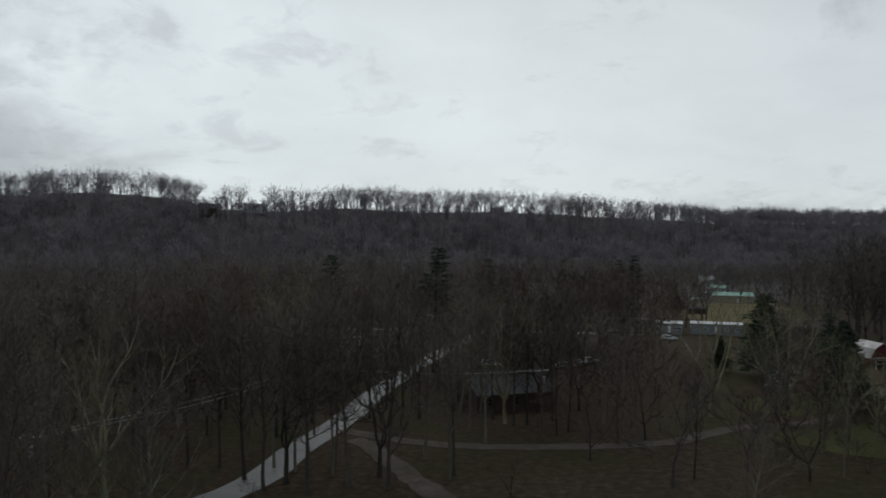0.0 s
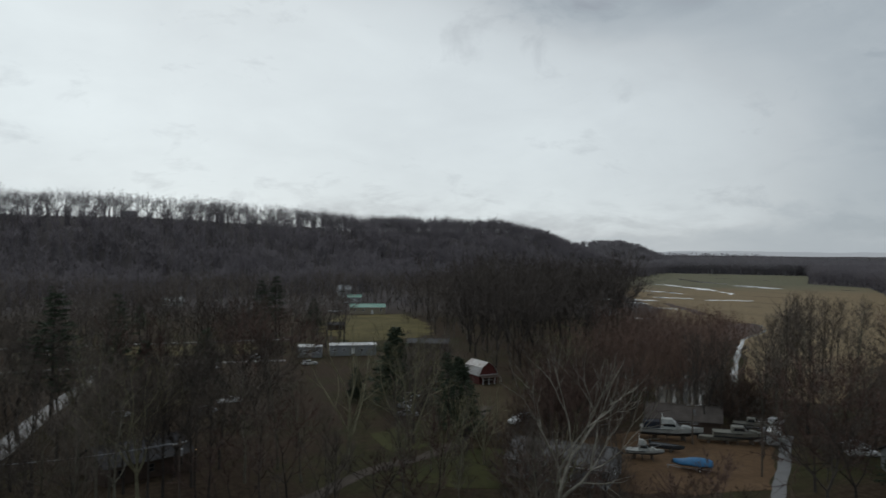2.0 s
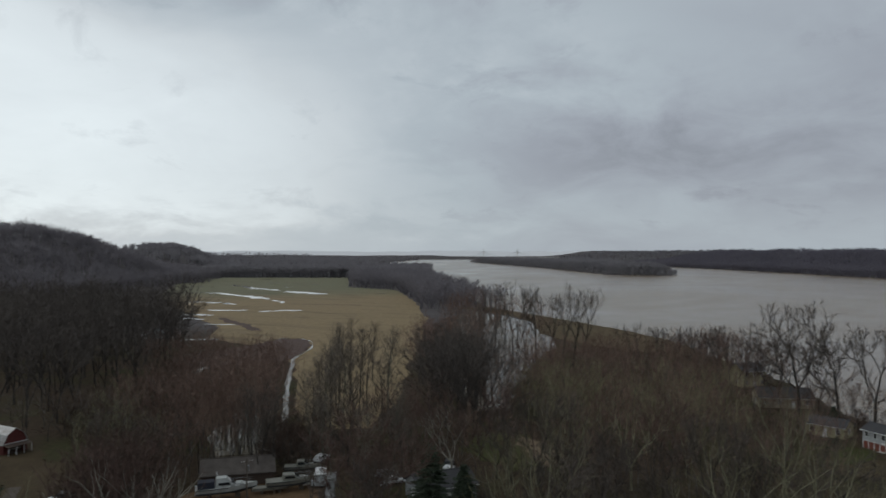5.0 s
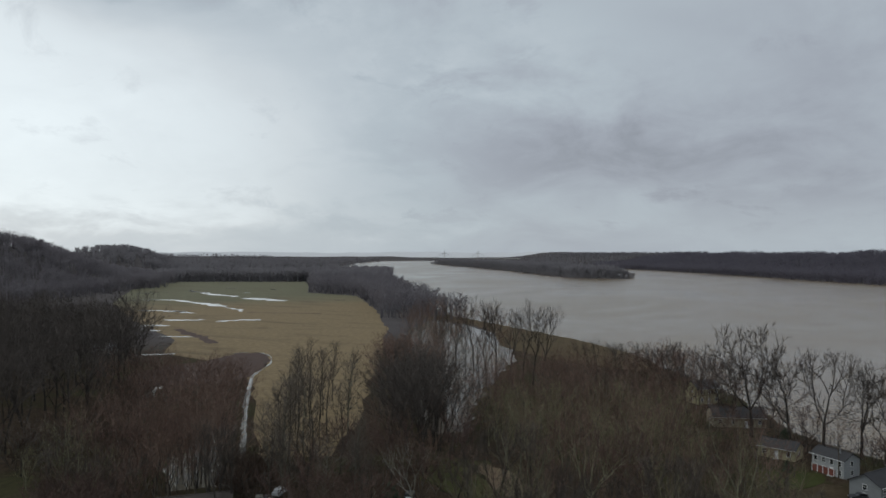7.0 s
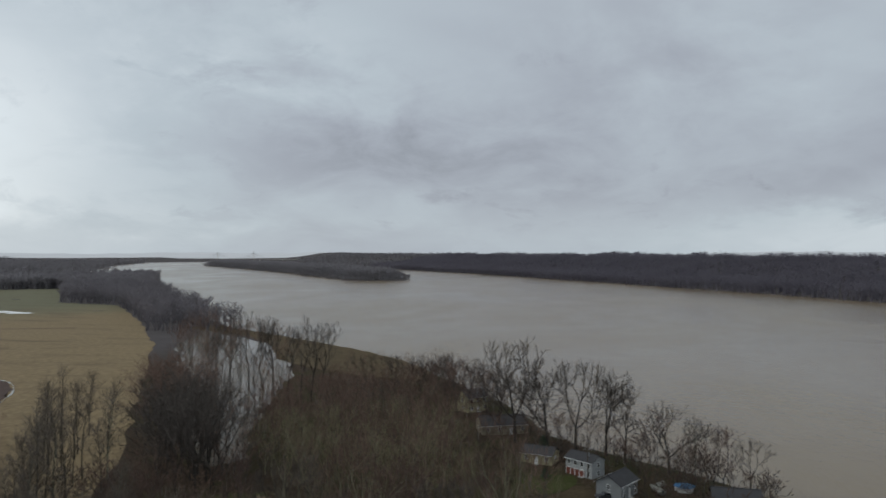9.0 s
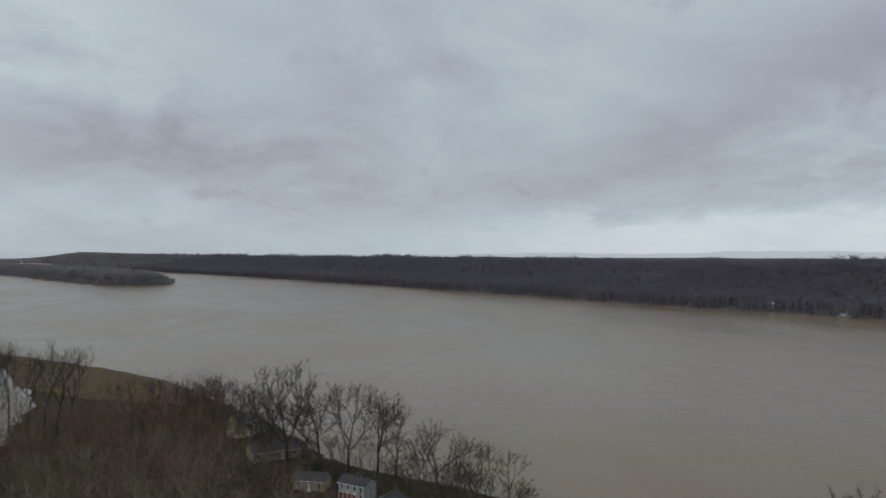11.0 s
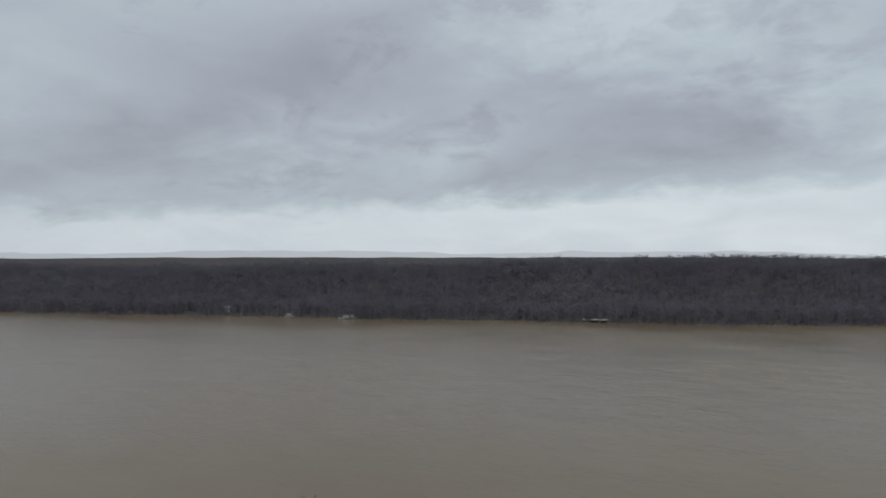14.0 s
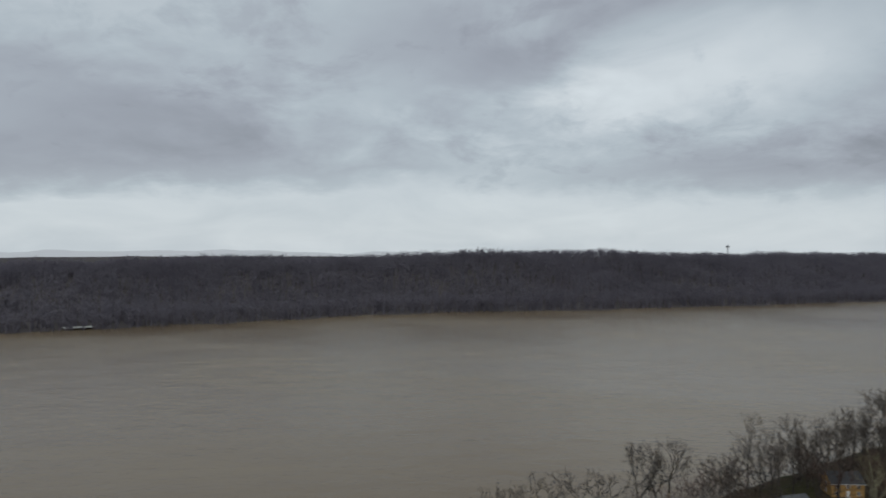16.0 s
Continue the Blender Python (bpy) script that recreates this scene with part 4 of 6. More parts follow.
# ---- buildings ----
def window(parent, x, y, z, w, h, face, depth=0.08, edge=None):
    """A window on a wall that faces along face ('x+', 'x-', 'y+', 'y-'): a proud frame and a dark pane."""
    def bar(a0, a1, b0, b1, d0, d1):
        s = 1 if face[1] == "+" else -1
        if face[0] == "x":
            return (min(x + s * d0, x + s * d1), y + a0, z + b0, max(x + s * d0, x + s * d1), y + a1, z + b1)
        return (x + a0, min(y + s * d0, y + s * d1), z + b0, x + a1, max(y + s * d0, y + s * d1), z + b1)
    wf = Geo()
    t = 0.09
    for a0, a1, b0, b1 in ((-w / 2, w / 2, -h / 2, -h / 2 + t), (-w / 2, w / 2, h / 2 - t, h / 2), (-w / 2, -w / 2 + t, -h / 2 + t, h / 2 - t), (w / 2 - t, w / 2, -h / 2 + t, h / 2 - t), (-w / 2 + t, w / 2 - t, -0.03, 0.03)):
        wf.box(*bar(a0, a1, b0, b1, -0.02, depth))
    ob = part("window", wf, edge or MAT["trim"], parent, "window frame")
    part("pane", Geo().box(*bar(-w / 2 + t, w / 2 - t, -h / 2 + t, h / 2 - t, -0.02, 0.03)), MAT["glass"], ob, "dark window glass")
    return ob


def gable_roof(w, d, h, rise, over=0.4, thick=0.15):
    """Two roof slopes with the ridge along x, with overhang and thickness."""
    g = Geo()
    k = rise / (d / 2)
    prof = [(-d / 2 - over, h - k * over), (0, h + rise), (d / 2 + over, h - k * over)]
    for (y0, z0), (y1, z1) in zip(prof, prof[1:]):
        x0, x1 = -w / 2 - over, w / 2 + over
        g.add([(x0, y0, z0), (x1, y0, z0), (x1, y1, z1), (x0, y1, z1), (x0, y0, z0 + thick), (x1, y0, z0 + thick), (x1, y1, z1 + thick), (x0, y1, z1 + thick)],
              [(0, 3, 2, 1), (4, 5, 6, 7), (0, 1, 5, 4), (1, 2, 6, 5), (2, 3, 7, 6), (3, 0, 4, 7)])
    return g


def gable_walls(w, d, h, rise):
    g = Geo()
    vs = []
    for x in (-w / 2, w / 2):
        vs += [(x, -d / 2, -0.2), (x, d / 2, -0.2), (x, d / 2, h), (x, 0, h + rise), (x, -d / 2, h)]
    return g.add(vs, [(0, 4, 3, 2, 1), (5, 6, 7, 8, 9), (0, 5, 9, 4), (1, 2, 7, 6), (2, 3, 8, 7), (3, 4, 9, 8), (0, 1, 6, 5)])


def house(name, label, category, x, y, turn, w, d, h, rise, wall, roof, wins=3, floors=1, chimney=False, door=True, z=None, porch=False, group=""):
    """A house with its ridge along its own x axis."""
    edge = MAT["trim_dark"] if wall == "brown_wall" else MAT["trim"]
    top = thing(name, label, category, group)
    part("wall", gable_walls(w, d, h, rise), MAT[wall], top)
    rf = part("roof", gable_roof(w, d, h, rise), MAT[roof], top, MAT[roof].name.replace("_", " "))
    part("ridge_cap", Geo().box(-w / 2 - 0.4, -0.15, h + rise + 0.1, w / 2 + 0.4, 0.15, h + rise + 0.2), MAT[roof], rf)
    for fl in range(floors):
        zc = (h / floors) * (fl + 0.55)
        for i in range(wins):
            px = -w / 2 + w * (i + 0.5) / wins
            if not (door and fl == 0 and i == wins // 2):
                window(top, px, -d / 2, zc, 1.0, 1.25, "y-", edge=edge)
            window(top, px, d / 2, zc, 1.0, 1.25, "y+", edge=edge)
        for s, fc in ((-1, "x-"), (1, "x+")):
            window(top, s * w / 2, 0, zc, 1.0, 1.2, fc, edge=edge)
    if door:
        px = -w / 2 + w * (wins // 2 + 0.5) / wins
        dr = part("door", Geo().box(px - 0.48, -d / 2 - 0.06, 0.0, px + 0.48, -d / 2 + 0.02, 2.05), MAT["trim"], top, "white panelled front door")
        part("handle", Geo().box(px + 0.32, -d / 2 - 0.12, 0.98, px + 0.4, -d / 2 - 0.06, 1.06), MAT["steel"], dr)
        part("step", Geo().box(px - 0.8, -d / 2 - 0.9, -0.2, px + 0.8, -d / 2 - 0.02, 0.12), MAT["concrete"], top)
    if chimney:
        ch = part("chimney", Geo().box(w * 0.18, 0.2, h, w * 0.18 + 0.7, 0.9, h + rise + 0.9), MAT["brick"], top, "red brick chimney")
        part("cap", Geo().box(w * 0.18 - 0.08, 0.12, h + rise + 0.9, w * 0.18 + 0.78, 0.98, h + rise + 1.0), MAT["concrete"], ch)
    if porch:
        pr = part("porch_roof", Geo().box(-w / 2, -d / 2 - 2.0, h - 0.35, w / 2, -d / 2 - 0.02, h - 0.22), MAT[roof], top)
        for i in range(4):
            px = -w / 2 + 0.15 + (w - 0.3) * i / 3
            part("porch_post", Geo().box(px - 0.06, -d / 2 - 1.95, -0.2, px + 0.06, -d / 2 - 1.83, h - 0.35), MAT["trim"], top)
    for s in (-1, 1):
        part("gutter", Geo().box(-w / 2 - 0.4, s * (d / 2 + 0.46) - 0.06, h - rise / (d / 2) * 0.4 - 0.02, w / 2 + 0.4, s * (d / 2 + 0.46) + 0.06, h - rise / (d / 2) * 0.4 + 0.1), edge, top)
    top.matrix_basis = pose(x, y, float(height(x, y)) if z is None else z, 0, 0, turn)
    HOUSE_SPOTS.append((x, y, max(w, d) * 0.62 + 1.0))
    return top


def mobile_home(x, y, turn, w, label, wall="white", roof="metal_roof"):
    top = thing("mobile_home", label, "mobile home", "mobile homes")
    d, h = 4.8, 3.4
    part("body", Geo().box(-w / 2, -d / 2, 0.55, w / 2, d / 2, h), MAT[wall], top)
    part("skirting", Geo().box(-w / 2 + 0.05, -d / 2 + 0.05, -0.2, w / 2 - 0.05, d / 2 - 0.05, 0.55), MAT["grey_wall"], top)
    part("roof", gable_roof(w, d, h, 0.55, 0.2, 0.1), MAT[roof], top, "low pale metal roof")
    for i in range(5):
        px = -w / 2 + w * (i + 0.5) / 5
        if i != 2:
            window(top, px, -d / 2, 1.9, 1.1, 0.9, "y-")
        window(top, px, d / 2, 1.9, 1.1, 0.9, "y+")
    window(top, w / 2, 0, 1.9, 1.2, 0.9, "x+")
    window(top, -w / 2, 0, 1.9, 1.2, 0.9, "x-")
    dr = part("door", Geo().box(-0.45, -d / 2 - 0.05, 0.6, 0.45, -d / 2 + 0.02, 2.6), MAT["trim"], top)
    part("handle", Geo().box(0.3, -d / 2 - 0.1, 1.5, 0.38, -d / 2 - 0.05, 1.58), MAT["steel"], dr)
    for i in range(3):
        part("step", Geo().box(-0.6, -d / 2 - 0.35 * (3 - i), -0.2, 0.6, -d / 2 - 0.35 * (2 - i), 0.18 * (i + 1)), MAT["timber"], top)
    top.matrix_basis = pose(x, y, 0, 0, 0, turn)
    HOUSE_SPOTS.append((x, y, w * 0.55))
    return top


def barn(x, y, turn):
    """A small gambrel barn: red boards, white metal roof, open lean-to front."""
    top = thing("barn", "small red gambrel barn with a rusty white metal roof", "barn")
    w, d = 7.4, 11.0     # gable width along x, length along y
    prof = [(-w / 2, 3.0), (-w * 0.33, 5.6), (0, 7.2), (w * 0.33, 5.6), (w / 2, 3.0)]
    vs = []
    for yy in (-d / 2, d / 2):
        vs += [(-w / 2, yy, -0.2)] + [(a, yy, b) for a, b in prof] + [(w / 2, yy, -0.2)]
    part("wall", Geo().add(vs, [tuple(range(7)), tuple(reversed(range(7, 14)))] + [(i, i + 7, (i + 1) % 7 + 7, (i + 1) % 7) for i in range(7)]), MAT["red_wall"], top, "dark red boarded walls")
    for (x0, z0), (x1, z1) in zip(prof, prof[1:]):
        nx, nz = -(z1 - z0), (x1 - x0)
        l = math.hypot(nx, nz)
        nx, nz = nx / l * 0.12, nz / l * 0.12
        if abs(x0) > abs(x1):
            x0, z0 = x0 - (x1 - x0) * 0.09, z0 - (z1 - z0) * 0.09
        else:
            x1, z1 = x1 + (x1 - x0) * 0.09, z1 + (z1 - z0) * 0.09
        g = Geo()
        y0, y1 = -d / 2 - 0.4, d / 2 + 0.4
        g.add([(x0, y0, z0), (x1, y0, z1), (x1, y1, z1), (x0, y1, z0), (x0 + nx, y0, z0 + nz), (x1 + nx, y0, z1 + nz), (x1 + nx, y1, z1 + nz), (x0 + nx, y1, z0 + nz)],
              [(0, 3, 2, 1), (4, 5, 6, 7), (0, 1, 5, 4), (1, 2, 6, 5), (2, 3, 7, 6), (3, 0, 4, 7)])
        part("roof_slope", g, MAT["rust_roof"], top, "white metal roofing streaked with rust")
    for s in (-1, 1):
        dr = part("barn_door", Geo().box(s * 1.0 - 0.95, -d / 2 - 0.09, 0.0, s * 1.0 + 0.95, -d / 2 + 0.01, 2.5), MAT["brown_wall"], top)
        part("brace", Geo().box(s * 1.0 - 0.9, -d / 2 - 0.13, 1.15, s * 1.0 + 0.9, -d / 2 - 0.09, 1.3), MAT["trim"], dr)
    part("trim_board", Geo().box(-w / 2 - 0.05, -d / 2 - 0.12, 2.9, w / 2 + 0.05, -d / 2, 3.08), MAT["trim"], top)
    for i in range(4):
        px = -w / 2 + 0.2 + (w - 0.4) * i / 3
        part("post", Geo().box(px - 0.09, -d / 2 - 2.6, -0.2, px + 0.09, -d / 2 - 2.42, 2.4), MAT["trim"], top)
    part("lean_to_roof", Geo().add([(-w / 2 - 0.2, -d / 2 - 2.8, 2.38), (w / 2 + 0.2, -d / 2 - 2.8, 2.38), (w / 2 + 0.2, -d / 2 - 0.12, 2.85), (-w / 2 - 0.2, -d / 2 - 0.12, 2.85),
                                    (-w / 2 - 0.2, -d / 2 - 2.8, 2.48), (w / 2 + 0.2, -d / 2 - 2.8, 2.48), (w / 2 + 0.2, -d / 2 - 0.12, 2.95), (-w / 2 - 0.2, -d / 2 - 0.12, 2.95)],
                                   [(0, 3, 2, 1), (4, 5, 6, 7), (0, 1, 5, 4), (1, 2, 6, 5), (2, 3, 7, 6), (3, 0, 4, 7)]), MAT["brown_wall"], top)
    top.matrix_basis = pose(x, y, 0, 0, 0, turn) @ Matrix.Diagonal((0.76, 0.72, 0.76, 1))
    HOUSE_SPOTS.append((x, y, 7))


def facing(x, y, extra=0.0):
    """The turn that lets a thing's -y side face the middle of the plan."""
    return -math.degrees(math.atan2(x, y)) + extra


barn(98.6, 168.5, facing(98.6, 168.5, 32))
mobile_home(71.4, 231, facing(71.4, 231, 0), 7.6, "short pale grey mobile home with a metal roof", "grey_wall")
mobile_home(85.5, 229.5, facing(85.5, 229.5, 2), 15, "long pale grey mobile home with a metal roof", "grey_wall")
house("shed", "long low brown shed with a grey roof", "shed", 114, 231, facing(114, 231, -4), 14, 6, 2.6, 1.1, "brown_wall", "shingle", 3, door=False)
house("farm_building", "long tan building with a green metal roof", "building", 150, 380, facing(150, 380, 3), 19, 8, 3.6, 1.6, "tan_wall", "green_roof", 4)
house("white_house", "two-storey white house among bare trees", "house", 182, 508, facing(182, 508, 10), 9, 8, 6.8, 2.6, "white", "metal_roof", 3, 2)
house("house", "small house with a green roof behind the lawn", "house", 176, 470, facing(176, 470, 0), 9, 7, 3.2, 1.6, "white", "green_roof", 3)
house("pavilion", "dark open shed on the yellow lawn", "shed", 106, 306, facing(106, 306, 5), 7, 4, 2.4, 0.8, "brown_wall", "shingle_dark", 2, door=False)
house("house", "grey house with a pale metal roof under a white-barked tree", "house", 69, 92, facing(69, 92, -16), 15.5, 9.5, 3.0, 1.9, "grey_wall", "roof_grey", 4, chimney=False)
house("long_shed", "long low open shed with a dark shingled roof behind boats", "shed", 108.2, 106.0, facing(107.5, 107, -1), 13.5, 7.5, 2.5, 2.0, "brown_wall", "old_roof", 0, door=False)
house("house", "small greenish-grey house beside a cedar", "house", 119, 66, facing(119, 66, 24), 11, 7.5, 3.0, 1.8, "grey_wall", "shingle_dark", 3)
house("house", "dark house with a grey roof among brown trees", "house", 10.5, 122.5, facing(10.5, 122.5, 24), 13.5, 9.5, 2.8, 2.0, "brown_wall", "shingle_dark", 3, door=False)
house("house", "white house with brick-red lower wall beside the river", "house", 197, -8, facing(196.5, -5, -38), 8.4, 5.4, 4.2, 1.3, "white", "shingle_dark", 4, 2, porch=False)
house("house", "grey house with a grey shingled roof beside the river", "house", *polar(94.7, 182), facing(181.4, -14.9, 62), 8.2, 6.6, 3.6, 1.9, "grey_wall", "shingle_dark", 3, 2)
house("house", "pale yellow cottage among riverside trees", "house", *polar(88.9, 207), facing(207, 4, -20), 9, 6, 2.8, 1.5, "yellow_wall", "shingle_dark", 3)
house("house", "grey-roofed riverside house with white gable", "house", 240, 17, facing(240, 17, 15), 15, 9, 3.0, 2.2, "tan_wall", "shingle_dark", 4)
house("house", "pale yellow two-storey house beyond the trees", "house", 270, 30, facing(270, 30, 40), 9, 7, 5.4, 2.2, "yellow_wall", "shingle", 3, 2)
house("house", "dark-roofed house on the river bank", "house", *polar(103.1, 178), facing(173, -40, 8), 10, 8, 3.0, 2.2, "brown_wall", "shingle_dark", 3)
house("house", "ochre boarded house with a dark roof above the river", "house", *polar(206.0, 268), facing(-117, -241, 25), 10, 8, 4.4, 2.6, "ochre_wall", "shingle_dark", 3, 2)
house("house", "small grey-roofed house near the river", "house", *polar(203.0, 243), facing(-95, -224, 40), 8, 7, 3.0, 1.8, "grey_wall", "shingle", 2)
house("hilltop_house", "dark house on the ridge", "house", *polar(-17.6, 640), facing(-195, 610, 10), 17, 10, 6, 4, "brown_wall", "shingle_dark", 4, 2)
house("hilltop_house", "white flat-fronted house with balconies on the ridge", "house", *polar(-14.4, 655), facing(-165, 635, -8), 18, 9, 7.0, 1.2, "white", "shingle", 5, 2)
house("hilltop_house", "pale house half hidden on the wooded ridge", "house", *polar(4.2, 800), facing(58, 790, 12), 14, 9, 5, 2, "white", "shingle", 4)
house("house", "tan house at the wood's edge beyond the village", "house", -8, 262, facing(-8, 262, 5), 11, 7, 3, 1.8, "tan_wall", "shingle", 3)
house("house", "white house low on the hill foot", "house", 60, 480, facing(60, 480, 5), 13, 7, 3, 1.8, "white", "metal_roof", 3)
house("house", "small white house beyond the dark wood", "house", 262, 318, facing(262, 318, 20), 10, 7, 3, 1.8, "white", "metal_roof", 3)


# ---- boats ----
def loft(stations, closed_ends=True):
    """A skin through stations, each a list of points of equal number."""
    g = Geo()
    n = len(stations[0])
    for s in stations:
        g.v += [tuple(p) for p in s]
    for i in range(len(stations) - 1):
        for k in range(n - 1):
            a = i * n + k
            g.f.append((a, a + 1, a + n + 1, a + n))
    if closed_ends:
        g.f.append(tuple(reversed(range(n))))
        g.f.append(tuple((len(stations) - 1) * n + k for k in range(n)))
    return g


def hull(length, beam, depth):
    """A hull with its bow towards +x, a hard chine and a rising sheer."""
    st = []
    for i in range(11):
        t = i / 10
        b = beam / 2 * (0.92 + 0.08 * math.sin(math.pi * min(1, t * 1.6))) * (1 if t < 0.45 else max(0.015, 1 - ((t - 0.45) / 0.55) ** 2.1))
        sheer = depth * (1 + 0.28 * max(0, t - 0.3) ** 1.5)
        keel = depth * 0.55 * max(0, (t - 0.72) / 0.28) ** 2
        chine = depth * (0.36 + 0.32 * max(0, t - 0.4))
        x = -length / 2 + length * t + (0.06 * length if t > 0.95 else 0)
        st.append([(x, -b, sheer), (x, -b * 0.86, max(chine, keel)), (x, 0, keel), (x, b * 0.86, max(chine, keel)), (x, b, sheer)])
    g = loft(st)
    deck = [(p[0], p[1] * 0.97, p[2] - 0.08) for p in (s[0] for s in st)] + [(s[4][0], s[4][1] * 0.97, s[4][2] - 0.08) for s in reversed(st)]
    g.add(deck, [tuple(range(len(deck)))])
    return g


def hull_bottom(length, beam, depth):
    """The painted skin below the chine, a little proud of the hull."""
    st = []
    for i in range(11):
        t = i / 10
        b = beam / 2 * (0.92 + 0.08 * math.sin(math.pi * min(1, t * 1.6))) * (1 if t < 0.45 else max(0.015, 1 - ((t - 0.45) / 0.55) ** 2.1))
        keel = depth * 0.55 * max(0, (t - 0.72) / 0.28) ** 2
        chine = max(depth * (0.36 + 0.32 * max(0, t - 0.4)), keel)
        x = -length / 2 + length * t + (0.06 * length if t > 0.95 else 0)
        st.append([(x, -b * 0.9 - 0.02, chine + 0.12), (x, -b * 0.86 - 0.03, chine - 0.02), (x, 0, keel - 0.03), (x, b * 0.86 + 0.03, chine - 0.02), (x, b * 0.9 + 0.02, chine + 0.12)])
    return loft(st, False)


def cabin_block(x0, x1, w, z0, z1, rake=0.5, taper=0.85):
    vs = [(x0, -w / 2, z0), (x1, -w / 2, z0), (x1, w / 2, z0), (x0, w / 2, z0),
          (x0 + 0.1, -w / 2 * taper, z1), (x1 - rake, -w / 2 * taper, z1), (x1 - rake, w / 2 * taper, z1), (x0 + 0.1, w / 2 * taper, z1)]
    return Geo().add(vs, [(0, 3, 2, 1), (4, 5, 6, 7), (0, 1, 5, 4), (1, 2, 6, 5), (2, 3, 7, 6), (3, 0, 4, 7)])


def cruiser(label, x, y, turn, length, beam, skin="gelcoat", bridge=True, canvas=True, lift=0.75):
    """A cabin cruiser propped on stands."""
    top = thing("motor_boat", label, "boat", "laid-up boats")
    dp = length * 0.15
    hl = part("hull", hull(length, beam, dp), MAT[skin], top)
    part("bottom", hull_bottom(length, beam, dp), MAT["hull_dark"], hl, "dark antifouling paint")
    part("rub_rail", Geo().box(-length / 2, -beam / 2 - 0.03, dp - 0.16, length * 0.05, -beam / 2 + 0.02, dp - 0.05), MAT["hull_dark"], hl)
    part("boot_stripe", Geo().box(-length / 2 + 0.1, -beam * 0.46, dp * 0.42, length * 0.05, -beam * 0.435, dp * 0.52), MAT["hull_dark"], hl)
    z0 = dp - 0.08
    cb = part("cabin", cabin_block(-length * 0.16, length * 0.2, beam * 0.74, z0, z0 + 1.1, 1.1), MAT[skin], top)
    for s in (-1, 1):
        part("side_window", cabin_block(-length * 0.12, length * 0.10, 0.05, z0 + 0.42, z0 + 0.9, 0.3, 1.0), MAT["glass"], cb).matrix_basis = pose(0, s * beam * 0.345, 0)
    part("windshield", Geo().add([(length * 0.2 - 0.25, -beam * 0.32, z0 + 0.5), (length * 0.2 - 0.25, beam * 0.32, z0 + 0.5), (length * 0.2 - 0.9, beam * 0.3, z0 + 1.0), (length * 0.2 - 0.9, -beam * 0.3, z0 + 1.0),
                                  (length * 0.2 - 0.31, -beam * 0.32, z0 + 0.48), (length * 0.2 - 0.31, beam * 0.32, z0 + 0.48), (length * 0.2 - 0.97, beam * 0.3, z0 + 0.98), (length * 0.2 - 0.97, -beam * 0.3, z0 + 0.98)],
                                 [(0, 1, 2, 3), (7, 6, 5, 4), (0, 4, 5, 1), (1, 5, 6, 2), (2, 6, 7, 3), (3, 7, 4, 0)]), MAT["glass"], cb)
    part("foredeck_trunk", cabin_block(length * 0.19, length * 0.36, beam * 0.5, z0 + 0.05, z0 + 0.5, 0.6), MAT[skin], top)
    if bridge:
        fb = part("flybridge", cabin_block(-length * 0.15, length * 0.08, beam * 0.6, z0 + 1.1, z0 + 1.65, 0.5), MAT[skin], top)
        part("mast", Geo().tube([(-length * 0.12, 0, z0 + 1.6), (-length * 0.14, 0, z0 + 2.7)], [0.08, 0.04], 5), MAT["trim"], fb)
    if canvas:
        part("cockpit_cover", cabin_block(-length * 0.46, -length * 0.17, beam * 0.78, z0, z0 + 1.15, 0.05, 0.8), MAT["canvas_blue"], top, "dark canvas cockpit cover")
    for s in (-1, 1):
        part("bow_rail", Geo().tube([(length * 0.1, s * beam * 0.44, z0 + 0.7), (length * 0.3, s * beam * 0.36, z0 + 0.85), (length * 0.47, s * beam * 0.08, z0 + 1.0)], [0.025] * 3, 4), MAT["steel"], top)
    for i in range(3):
        for s in (-1, 1):
            px = -length * 0.35 + i * length * 0.3
            part("stand", Geo().tube([(px, s * beam * 0.5, -lift), (px, s * beam * 0.36, dp * 0.32)], [0.07, 0.05], 5), MAT["timber"], top)
    part("keel_block", Geo().box(-length * 0.3, -0.2, -lift, -length * 0.22, 0.2, 0.05), MAT["timber"], top)
    part("keel_block", Geo().box(length * 0.18, -0.2, -lift, length * 0.26, 0.2, 0.15), MAT["timber"], top)
    top.matrix_basis = pose(x, y, lift + 0.03, 0, 0, turn)
    return top


def skiff(label, x, y, turn, length, beam, skin="gelcoat_cream"):
    top = thing("skiff", label, "boat", "laid-up boats")
    part("hull", hull(length, beam, 0.8), MAT[skin], top)
    part("bench", Geo().box(-0.2, -beam * 0.42, 0.5, 0.2, beam * 0.42, 0.56), MAT["timber"], top)
    part("bench", Geo().box(-length * 0.32, -beam * 0.42, 0.5, -length * 0.25, beam * 0.42, 0.56), MAT["timber"], top)
    part("outboard", Geo().box(-length / 2 - 0.35, -0.18, 0.7, -length / 2 - 0.02, 0.18, 1.25).box(-length / 2 - 0.25, -0.07, 0.0, -length / 2 - 0.1, 0.07, 0.7), MAT["hull_dark"], top)
    part("cradle", Geo().box(-length * 0.3, -beam * 0.4, -0.35, -length * 0.24, beam * 0.4, 0.28), MAT["timber"], top)
    part("cradle", Geo().box(length * 0.12, -beam * 0.4, -0.35, length * 0.18, beam * 0.4, 0.28), MAT["timber"], top)
    top.matrix_basis = pose(x, y, 0.38, 0, 0, turn)
    return top


